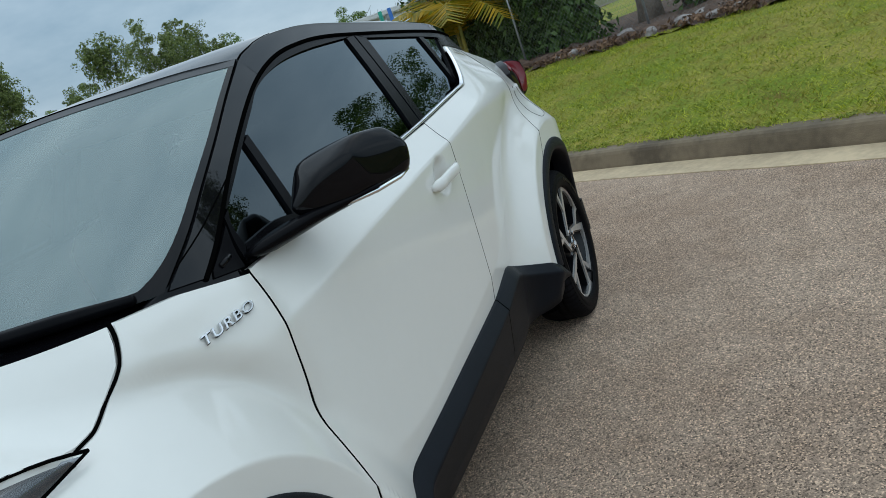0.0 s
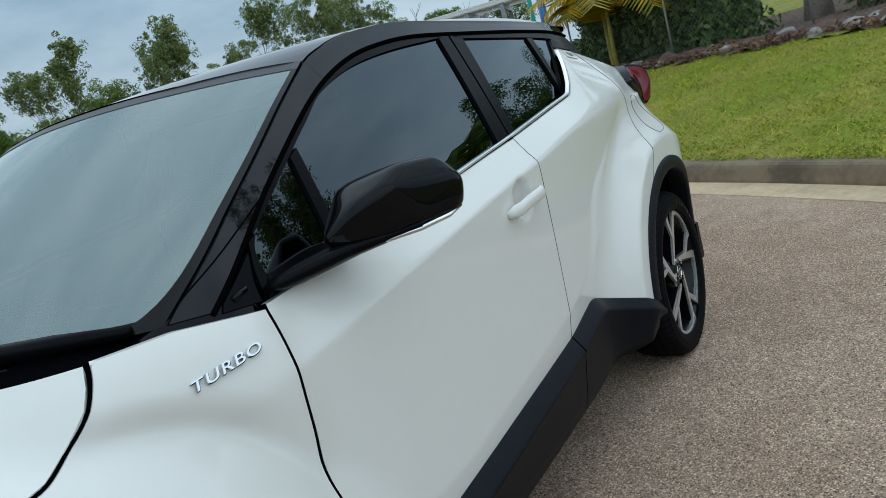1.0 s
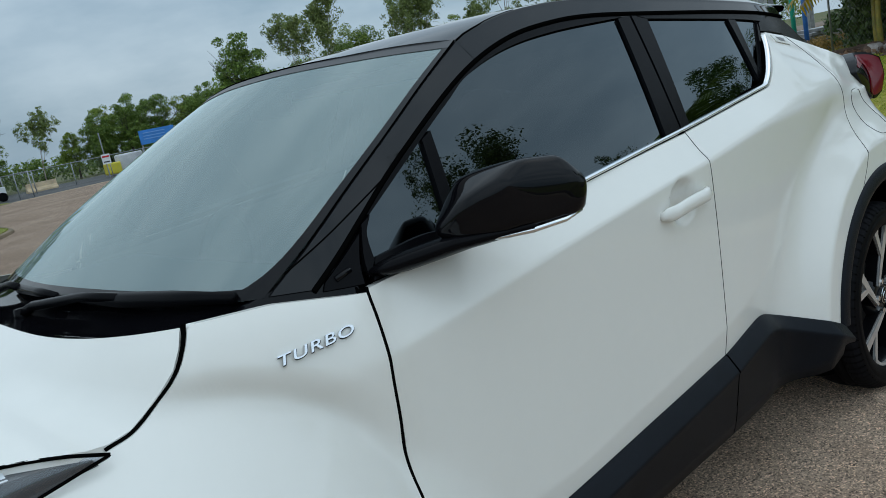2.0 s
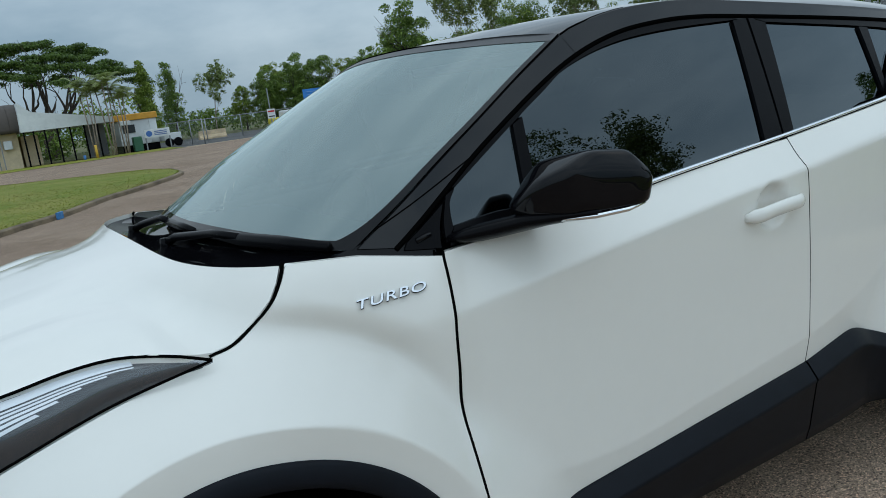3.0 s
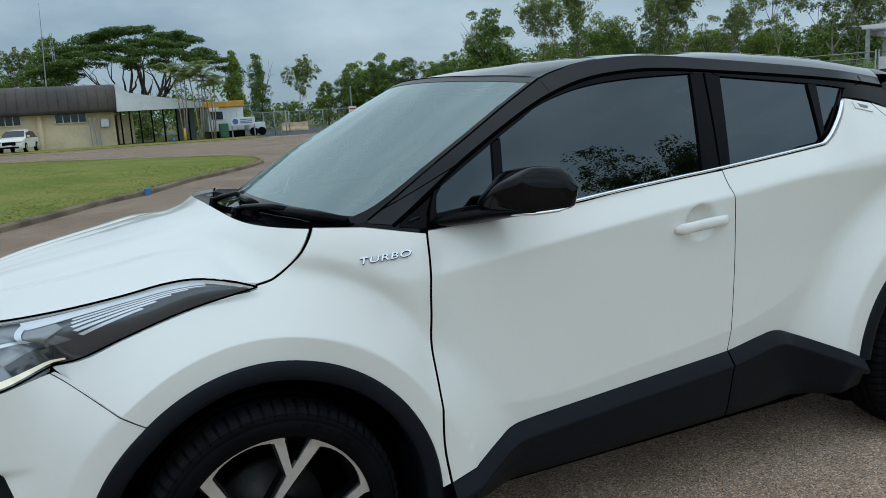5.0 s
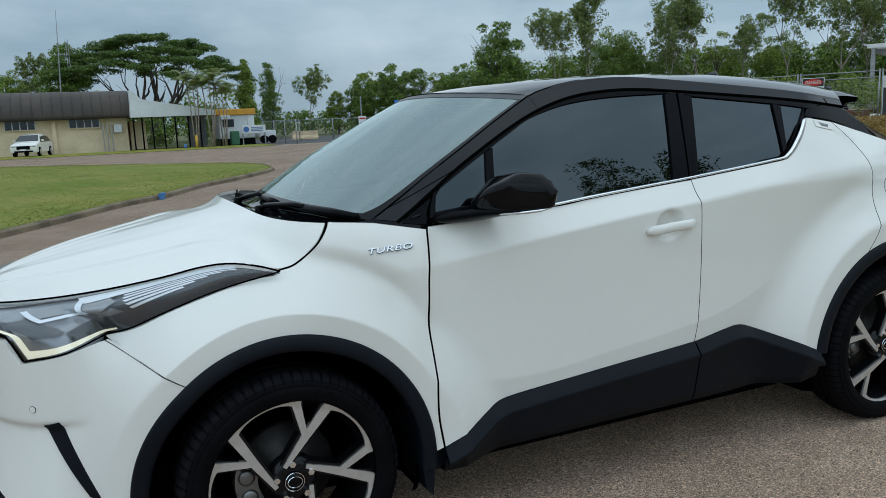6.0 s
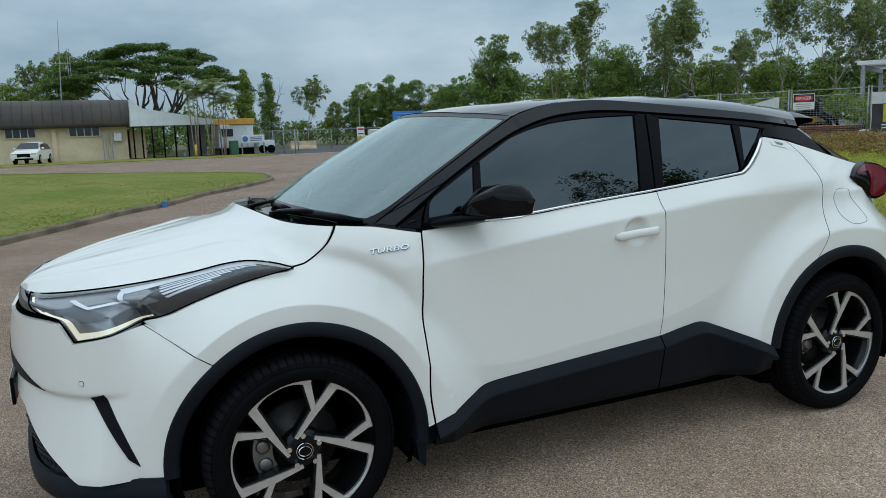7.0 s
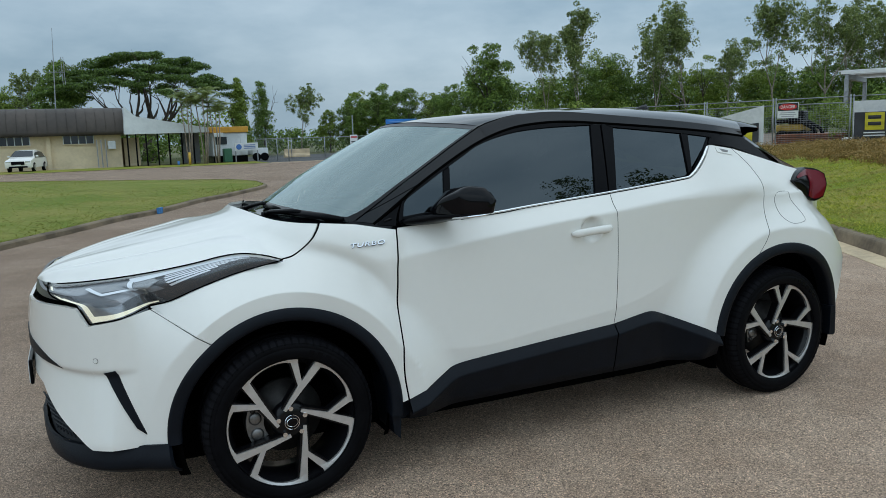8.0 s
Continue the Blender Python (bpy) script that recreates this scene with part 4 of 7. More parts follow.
    for q in range(5):
        sheet("lamp_rib", lamp_patch(0.13 + 0.045 * q, 0.46 + 0.012 * q, lambda t: 0.615 - 0.085 * q - 0.10 * t, lambda t: 0.660 - 0.085 * q - 0.10 * t, 0.010, 14, 1), lamp_silver, lamp, sgn < 0)
    # projector: a dark lens held in a bright angled bracket
    sheet("projector", lamp_patch(0.66, 0.79, lambda t: 0.34 + 0.05 * t, lambda t: 0.60 + 0.03 * t, 0.008, 8, 6), fin_grey, lamp, sgn < 0)
    sheet("projector_frame", lamp_patch(0.63, 0.79, lambda t: 0.26 + 0.04 * t, lambda t: 0.315 + 0.04 * t, 0.006, 8, 3), lamp_silver, lamp, sgn < 0)
    sheet("projector_frame", lamp_patch(0.775, 0.80, k(0.30), k(0.62), 0.006, 3, 6), lamp_silver, lamp, sgn < 0)
    sheet("lamp_block", lamp_patch(0.80, 0.92, lambda t: 0.12, lambda t: 0.44, 0.013, 6, 6), lamp_dark, lamp, sgn < 0)
    sheet("lamp_shelf", lamp_patch(0.30, 0.96, lambda t: 0.90 - 0.06 * t, lambda t: 0.97, 0.012, 16, 3), fin_grey, lamp, sgn < 0)
    sheet("daylight_strip", lamp_patch(0.62, 0.985, lambda t: 0.030 - 0.018 * t, lambda t: 0.044 + 0.012 * t, 0.008, 14, 2), drl, lamp, sgn < 0)
    sheet("daylight_strip", lamp_patch(0.955, 0.985, k(0.03), k(0.36), 0.007, 4, 10), drl, lamp, sgn < 0)
    sheet("daylight_strip", lamp_patch(0.974, 0.99, k(0.34), k(0.84), 0.008, 4, 3), drl, lamp, sgn < 0)
    sheet("lamp_cover", lamp_patch(0.0, 1, k(0.0), k(1.0), 0.0, 48, 16), lens, lamp, sgn < 0)
    if sgn < 0:
        part("lamp_gasket", tube([lamp_at(i / 40, 1.0, -0.001) for i in range(41)], 0.0030, 5), void, lamp)
        part("lamp_gasket", tube([lamp_at(i / 40, 0.0, -0.001) for i in range(41)], 0.0026, 5), void, lamp)
        part("lamp_gasket", tube([lamp_at(1.0, i / 20, -0.001) for i in range(21)], 0.003, 5), void, lamp)

    # tail lamp
    t_low = Path([(2.818, sgn * 0.782, 1.122), (2.872, sgn * 0.778, 1.075), (2.955, sgn * 0.780, 1.012)], [(2.955, sgn * 0.772, 1.012), (3.0, sgn * 0.775, 1.004), (3.060, sgn * 0.778, 1.021)])
    t_top = Path([(2.818, sgn * 0.782, 1.124), (2.89, sgn * 0.755, 1.165), (2.98, sgn * 0.712, 1.189)], [(2.98, sgn * 0.707, 1.189), (3.03, sgn * 0.745, 1.178), (3.060, sgn * 0.780, 1.152)])
    G = coons(t_low, t_top, Path([t_low(0), t_top(0)]), Path([t_low(1), (3.074, sgn * 0.786, 1.09), t_top(1)]), 28, 16)
    for i in range(29):
        for j in range(17):
            G[i, j] += np.array([0.2, sgn, 0.15]) * 0.014 * math.sin(math.pi * i / 28) * math.sin(math.pi * j / 16)
    tail = sheet("tail_lamp", G, gloss_black, car, sgn > 0, (0.0, -sgn * 0.15, -0.01), "dark red tail lamp with a black inner end")
    for lo, hi, j0, j1 in ((15, 27, 1, 15), (4, 15, 12, 15)):
        sheet("tail_lamp_lens", G[lo:hi + 1, j0:j1 + 1] + np.array([0.001, sgn * 0.003, 0.001]), red_lens, tail, sgn > 0, (0, -sgn * 0.003, 0))
    fuel = Path([(2.634, 1.0), (2.632, 1.040), (2.655, 1.068), (2.70, 1.076), (2.756, 1.068), (2.766, 1.03), (2.805, 0.965), (2.81, 0.925), (2.77, 0.912), (2.695, 0.914), (2.648, 0.95), (2.634, 1.0)])
    if sgn < 0:
        part("fuel_flap_joint", tube([(fuel(i / 60)[0], sgn * (side_y(*fuel(i / 60)) + 0.0005), fuel(i / 60)[1]) for i in range(61)], 0.0011, 4), satin_black, car)
    # hidden rear door handle in the corner of the door
    panel("rear_handle", Path([(2.320, 1.296), (2.43, 1.275)]), Path([(2.318, 1.326), (2.43, 1.305)]), Path([(2.320, 1.296), (2.318, 1.326)]), Path([(2.43, 1.275), (2.43, 1.305)]), side_y, pearl, sgn, 8, 4, out=0.004)
    panel("handle_slot", Path([(2.36, 1.298), (2.40, 1.291)]), Path([(2.345, 1.317), (2.415, 1.303)]), Path([(2.36, 1.298), (2.345, 1.317)]), Path([(2.40, 1.291), (2.415, 1.303)]), side_y, steel, sgn, 6, 3, out=0.0055, rim=0.003)
    # front door handle: a bar bridging a shallow cup
    bm = bmesh.new()
    rings = []
    for i in range(25):
        u = i / 24
        x = 1.327 + 0.225 * u
        z = 0.966 + 0.012 * u + 0.004 * math.sin(math.pi * u)
        lift = 0.024 * min(1, (math.sin(math.pi * u) * 1.9)) ** 0.7
        hz = 0.018 * min(1, 0.45 + math.sin(math.pi * u) * 2.2)
        hy = 0.011
        y = side_y(x if not 1.37 < x < 1.50 else 1.36, z) + lift
        rings.append([bm.verts.new((x, sgn * (y + hy * math.sin(a)), z + hz * math.cos(a))) for a in [2 * math.pi * q / 10 for q in range(10)]])
    for q, w in zip(rings, rings[1:]):
        for a in range(10):
            bm.faces.new((q[a], q[(a + 1) % 10], w[(a + 1) % 10], w[a]))
    bm.faces.new(rings[0])
    bm.faces.new(rings[-1])
    part("door_handle", bm, pearl, car, "white door handle over a round cup", True)

    # door mirror
    bm = bmesh.new()
    for x, y, z in ((0.628, 0.850, 1.124), (0.642, 0.850, 1.104), (0.712, 0.848, 1.204), (0.77, 0.848, 1.204), (0.738, 0.995, 1.224), (0.80, 1.025, 1.218), (0.800, 1.056, 1.178), (0.838, 1.052, 1.165), (0.806, 1.060, 1.135),
                    (0.790, 1.045, 1.108), (0.832, 1.040, 1.110), (0.650, 0.925, 1.172), (0.692, 0.990, 1.192), (0.648, 0.905, 1.110), (0.705, 1.000, 1.106), (0.77, 0.850, 1.105)):
        bm.verts.new((x, sgn * y, z))
    bmesh.ops.convex_hull(bm, input=bm.verts)
    bmesh.ops.triangulate(bm, faces=bm.faces[:])
    bmesh.ops.subdivide_edges(bm, edges=bm.edges[:], cuts=7, use_grid_fill=True)
    for _ in range(6):
        bmesh.ops.smooth_vert(bm, verts=bm.verts[:], factor=0.5, use_axis_x=True, use_axis_y=True, use_axis_z=True)
    bmesh.ops.scale(bm, vec=(1.02, 1.015, 1.05), space=Matrix.Translation((-0.74, -sgn * 0.95, -1.155)), verts=bm.verts[:])
    mirror = part("door_mirror", bm, mirror_black, car, "gloss black door mirror with a bright strip below", True)
    mesh("mirror_glass", [(0.777, sgn * 0.866, 1.118), (0.777, sgn * 0.866, 1.192), (0.826, sgn * 1.020, 1.196), (0.846, sgn * 1.034, 1.160), (0.842, sgn * 1.022, 1.122)], [(0, 1, 2, 3, 4)], chrome, mirror, False)
    bm = bmesh.new()
    rings = []
    for cx, cy, cz, hx, hz in ((0.628, 0.790, 1.077, 0.112, 0.018), (0.640, 0.815, 1.080, 0.104, 0.020), (0.665, 0.850, 1.087, 0.080, 0.019), (0.695, 0.895, 1.097, 0.062, 0.018), (0.735, 0.96, 1.103, 0.055, 0.013), (0.765, 1.01, 1.107, 0.045, 0.010)):
        rings.append([bm.verts.new((cx + math.copysign(abs(math.cos(a)) ** 0.7, math.cos(a)) * hx, sgn * cy, cz + math.sin(a) * hz)) for a in [2 * math.pi * q / 16 for q in range(16)]])
    for q, w in zip(rings, rings[1:]):
        for a in range(16):
            bm.faces.new((q[a], q[(a + 1) % 16], w[(a + 1) % 16], w[a]))
    bm.faces.new(rings[0])
    bm.faces.new(rings[-1])
    part("mirror_arm", bm, satin_black, mirror, "", True)
    part("indicator_strip", tube([(0.672, sgn * 0.915, 1.096), (0.690, sgn * 0.960, 1.097), (0.725, sgn * 1.005, 1.100), (0.775, sgn * 1.040, 1.106), (0.815, sgn * 1.045, 1.113)], [0.003, 0.005, 0.0055, 0.005, 0.003], 8), chrome, mirror, "", True)
    part("pillar_badge", tube([(0.455, sgn * (pane_y(0.455, 1.085) + 0.004), 1.085), (0.487, sgn * (pane_y(0.487, 1.094) + 0.004), 1.094)], [0.006, 0.006], 8), gloss_black, car, "", True)

    # wheels
    for cx, phase in ((0.0, 73), (2.64, 83)):
        yo = 0.888
        ctr = (cx, 0, 0.335)
        Y = lambda v: sgn * v
        wheel = part("wheel", lathe([(0.254, Y(yo - 0.010)), (0.257, Y(yo - 0.014)), (0.246, Y(yo - 0.030)), (0.228, Y(yo - 0.06)), (0.222, Y(yo - 0.12)), (0.224, Y(yo - 0.2)), (0.245, Y(yo - 0.21))], ctr, 64), dark_alloy, car, "black and machined alloy wheel with five forked spokes", True)
        tyre_profile = [(0.256, -0.010), (0.259, -0.004), (0.266, 0.0), (0.285, 0.004), (0.300, 0.003), (0.302, 0.001), (0.304, 0.003), (0.320, -0.006), (0.331, -0.020), (0.336, -0.032), (0.338, -0.045), (0.339, -0.060), (0.331, -0.062), (0.331, -0.072), (0.339, -0.074), (0.340, -0.100), (0.331, -0.102), (0.331, -0.114), (0.340, -0.116), (0.339, -0.150), (0.328, -0.19), (0.30, -0.215), (0.25, -0.20)]
        part("tyre", lathe([(r, Y(yo + o)) for r, o in tyre_profile], ctr, 96), rubber, wheel, "black road tyre", True)
        grooves = bmesh.new()
        for q in range(70):
            a = 2 * math.pi * q / 70
            c, s = math.cos(a), math.sin(a)
            t = (-s, c)
            quad = []
            for r, o, w in ((0.3155, -0.0015, -1), (0.3155, -0.0015, 1), (0.3390, -0.052, 1), (0.3390, -0.052, -1)):
                quad.append(grooves.verts.new((cx + r * c + t[0] * 0.0022 * w, Y(yo + o + 0.0016), 0.335 + r * s + t[1] * 0.0022 * w)))
            grooves.faces.new(quad)
        part("tread_groove", grooves, void, wheel)
        blocks = bmesh.new()
        for q in range(70):
            rows_ = []
            for r, o in ((0.3185, -0.004), (0.331, -0.0195), (0.3365, -0.0325), (0.3395, -0.056)):
                rows_.append([blocks.verts.new((cx + (r + 0.0012) * math.cos(a), Y(yo + o + 0.0012), 0.335 + (r + 0.0012) * math.sin(a))) for a in (2 * math.pi * (q + 0.14) / 70, 2 * math.pi * (q + 0.86) / 70)])
            for s0, s1 in zip(rows_, rows_[1:]):
                blocks.faces.new((s0[0], s0[1], s1[1], s1[0]))
        part("tread", blocks, tread_rubber, wheel)
        # lettering on the wall shows only as dull raised bars
        bars = bmesh.new()
        for q in range(6):
            a = radians(72 - q * 7)
            bmesh.ops.create_cube(bars, size=1, matrix=Matrix.Translation((cx + 0.287 * math.cos(a), Y(yo + 0.004), 0.335 + 0.287 * math.sin(a))) @ Matrix.Rotation(-a, 4, "Y") @ Matrix.Diagonal((0.016, 0.002, 0.020, 1)))
        part("wall_marking", bars, satin_black, wheel)
        yf = yo - 0.020

        def polar(r, a):
            return cx + r * math.cos(radians(a)), 0.335 + r * math.sin(radians(a))

        def forked(f, grow, ends):
            """The outline of one forked spoke, widened by grow."""
            S, F, A, B = (Vector(polar(*p)) for p in ((0.056, f + 46), (0.140, f), (ends, f + 12.0), (ends, f - 11.5)))
            left = lambda d: Vector((-d.y, d.x)).normalized()
            n, na, nb = left(F - S), left(A - F), left(B - F)
            crotch = F + ((A - F).normalized() + (B - F).normalized()).normalized() * (0.024 - grow)
            pts = [S + n * (0.006 + grow), S - n * (0.007 + grow), F - n * (0.014 + grow), B - nb * (0.017 + grow), B + nb * (0.016 + grow), crotch, A - na * (0.013 + grow), A + na * (0.015 + grow), F + n * (0.012 + grow)]
            return [(p.x, p.y) for p in pts]

        def forked_plate(out, depth, y):
            bm = bmesh.new()
            order = ((0, 1, 2, 8), (2, 3, 4, 5), (8, 5, 6, 7), (8, 2, 5))
            a = [bm.verts.new((x, y, z)) for x, z in out]
            b = [bm.verts.new((x, y + depth, z)) for x, z in out]
            for o in order:
                bm.faces.new([a[k] for k in o])
            for k in range(9):
                bm.faces.new((a[k], b[k], b[(k + 1) % 9], a[(k + 1) % 9]))
            return bm
        for q in range(5):
            f = phase + 72 * q
            part("spoke", forked_plate(forked(f, 0.0, 0.249), Y(-0.02), Y(yf)), alloy, wheel)
            part("spoke_back", forked_plate(forked(f, 0.008, 0.250), Y(-0.04), Y(yf - 0.007)), dark_alloy, wheel)
            bm = bmesh.new()
            prev = None
            for i in range(13):
                a = f + 8.5 + 55.5 * i / 12
                w = 0.009 + 0.020 * (abs(i - 6) / 6) ** 3
                ring = [bm.verts.new((polar(r, a)[0], Y(v), polar(r, a)[1])) for r, v in ((0.2555 - w, yf - 0.012), (0.2555 - w, yf + 0.001), (0.2555, yf + 0.004), (0.2570, yf - 0.004))]
                if prev:
                    for k in range(3):
                        bm.faces.new((prev[k], prev[k + 1], ring[k + 1], ring[k]))
                prev = ring
            part("rim_lip", bm, alloy, wheel)
            nx, nz = polar(0.0555, f + 20)
            part("wheel_nut", tube([(nx, Y(yf - 0.02), nz), (nx, Y(yf + 0.004), nz)], [0.0110, 0.0100], 6), chrome, wheel)
        part("hub", lathe([(0.0, Y(yf - 0.006)), (0.05, Y(yf - 0.010)), (0.074, Y(yf - 0.018)), (0.078, Y(yf - 0.05))], ctr, 32), dark_alloy, wheel, "", True)
        part("hub_cap", lathe([(0.0, Y(yf + 0.004)), (0.024, Y(yf + 0.003)), (0.031, Y(yf - 0.002)), (0.032, Y(yf - 0.02))], ctr, 28), gloss_black, wheel, "", True)
        for rx, rz, dz in ((0.022, 0.017, 0),):
            part("cap_ring", tube([(cx + rx * math.cos(2 * math.pi * i / 24), Y(yf + 0.005), 0.335 + dz + rz * math.sin(2 * math.pi * i / 24)) for i in range(25)], 0.0016, 5), chrome, wheel)
        part("cap_ring", tube([(cx + 0.029 * math.cos(2 * math.pi * i / 28), Y(yf + 0.002), 0.335 + 0.029 * math.sin(2 * math.pi * i / 28)) for i in range(29)], 0.0015, 5), chrome, wheel)
        part("brake_disc", lathe([(0.0, Y(yo - 0.11)), (0.07, Y(yo - 0.11)), (0.075, Y(yo - 0.12)), (0.149, Y(yo - 0.12)), (0.149, Y(yo - 0.145))], ctr, 48), dark_steel, wheel, "", True)
        mid = 186 if cx < 1 else 168
        body = [polar(0.168, mid - 30 + 6 * k) for k in range(11)] + [polar(0.100, mid + 26 - 6.5 * k) for k in range(9)]
        caliper = part("brake_caliper", plate(body, Y(-0.06), Y(yo - 0.075)), steel, wheel, "grey cast brake caliper")
        for a in (mid - 15, mid + 13):
            px_, pz_ = polar(0.134, a)
            part("piston", lathe([(0.0, Y(yo - 0.066)), (0.018, Y(yo - 0.066)), (0.025, Y(yo - 0.070)), (0.026, Y(yo - 0.080))], (px_, 0, pz_), 18), steel, caliper, "", True)
        for a in (mid - 27, mid + 25):
            px_, pz_ = polar(0.152, a)
            part("slide_pin", lathe([(0.0, Y(yo - 0.062)), (0.009, Y(yo - 0.062)), (0.010, Y(yo - 0.078))], (px_, 0, pz_), 10), dark_steel, caliper, "", True)

# front plate holder, roof fin
part("number_plate", box(-0.925, -0.912, -0.19, 0.19, 0.455, 0.560, 0.004), satin_black, car, "number plate edge on the bumper")
part("plate_face", box(-0.929, -0.9255, -0.185, 0.185, 0.46, 0.555, 0.002), material("plate_white", (0.7, 0.7, 0.68), 0.5, vary=0.1), car)
fin = bmesh.new()
rings = []
for x, h, w in ((2.30, 0.004, 0.012), (2.36, 0.018, 0.016), (2.43, 0.044, 0.018), (2.47, 0.052, 0.016), (2.50, 0.0, 0.014)):
    z = 1.522
    rings.append([fin.verts.new(p) for p in ((x, -w, z), (x, -w * 0.5, z + h * 0.7), (x, 0, z + h), (x, w * 0.5, z + h * 0.7), (x, w, z))])
for q, w in zip(rings, rings[1:]):
    for a in range(4):
        fin.faces.new((q[a], q[a + 1], w[a + 1], w[a]))
part("roof_fin", fin, gloss_black, car, "", True)
# bright lettering on the front wing
for sgn in (-1,):
    txt = bpy.data.curves.new("lettering", "FONT")
    txt.body, txt.size, txt.extrude, txt.shear, txt.align_x, txt.align_y, txt.space_character = "TURBO", 0.027, 0.0026, 0.25, "CENTER", "CENTER", 1.12
    txt.offset = 0.0002
    tmp = new("tmp", txt)
    bpy.context.view_layer.update()
    me = bpy.data.meshes.new_from_object(tmp.evaluated_get(bpy.context.evaluated_depsgraph_get()))
    bpy.data.objects.remove(tmp)
    wide = 0.143 / (max(v.co.x for v in me.vertices) - min(v.co.x for v in me.vertices))
    me.transform(Matrix.Diagonal((wide, 0.92, 1, 1)))
    me.materials.clear()
    me.materials.append(material("letter_chrome", (0.72, 0.73, 0.75), 0.22, 1.0))
    badge = new("lettering", me)
    badge.parent = car
    tagged(badge, "raised chrome letters reading TURBO")
    a, b, c = Vector((0.291, -side_y(0.291, 0.996), 0.996)), Vector((0.435, -side_y(0.435, 1.004), 1.004)), Vector((0.363, -side_y(0.363, 1.02), 1.02))
    ex = (b - a).normalized()
    ez = ex.cross(c - a).normalized()
    ey = ez.cross(ex)
    m = Matrix((ex, ey, ez)).transposed().to_4x4()
    m.translation = (a + b) / 2 + ez * 0.0036
    badge.matrix_world = m
    # black copy set low and right behind the letters, painting their thin shadow
    shadow_me = me.copy()
    shadow_me.materials.clear()
    shadow_me.materials.append(satin_black)
    edge = new("letter_shadow", shadow_me)
    edge.parent = badge
    edge.matrix_world = m @ Matrix.Translation((0.0010, -0.0011, -0.0014))

# cabin seen dimly through the glass
dash = Path([(0.33, -0.66, 1.055), (0.27, -0.3, 1.065), (0.27, 0.3, 1.065), (0.33, 0.66, 1.055)])
P = np.array([[dash(i / 20) + np.array(o) for o in ((0, 0, 0), (0.15, 0, 0.0), (0.32, 0, -0.005), (0.42, 0, -0.05), (0.45, 0, -0.25))] for i in range(21)])
sheet("dashboard", P, cabin, car)
part("cabin_floor", box(0.5, 2.9, -0.68, 0.68, 0.42, 0.50), cabin, car)
part("headlining", box(1.10, 2.55, -0.52, 0.52, 1.43, 1.45, 0.01), cabin_grey, car)
for y in (-0.36, 0.36):
    seat = part("seat", box(0.98, 1.48, y - 0.25, y + 0.25, 0.60, 0.76, 0.06, 3), cabin, car, "", True)
    part("backrest", box(-0.06, 0.07, y - 0.24, y + 0.24, 0.0, 0.60, 0.05, 3, None, Matrix.Translation((1.50, 0, 0.72)) @ Matrix.Rotation(radians(16), 4, "Y")), cabin, seat, "", True)
    part("headrest", box(1.60, 1.70, y - 0.13, y + 0.13, 1.24, 1.42, 0.04, 3), cabin, seat, "", True)
part("rear_bench", box(2.05, 2.22, -0.62, 0.62, 0.72, 1.20, 0.06, 3), cabin, car, "", True)
wheel_ring = [(0.80 + 0.06 * math.sin(2 * math.pi * i / 32), 0.36 + 0.185 * math.cos(2 * math.pi * i / 32), 0.96 + 0.175 * math.sin(2 * math.pi * i / 32)) for i in range(33)]
part("steering_wheel", tube(wheel_ring, 0.016, 8), cabin, car, "", True)
part("rear_view_mirror", box(0.86, 0.88, -0.11, 0.11, 1.38, 1.44, 0.01), satin_black, car)

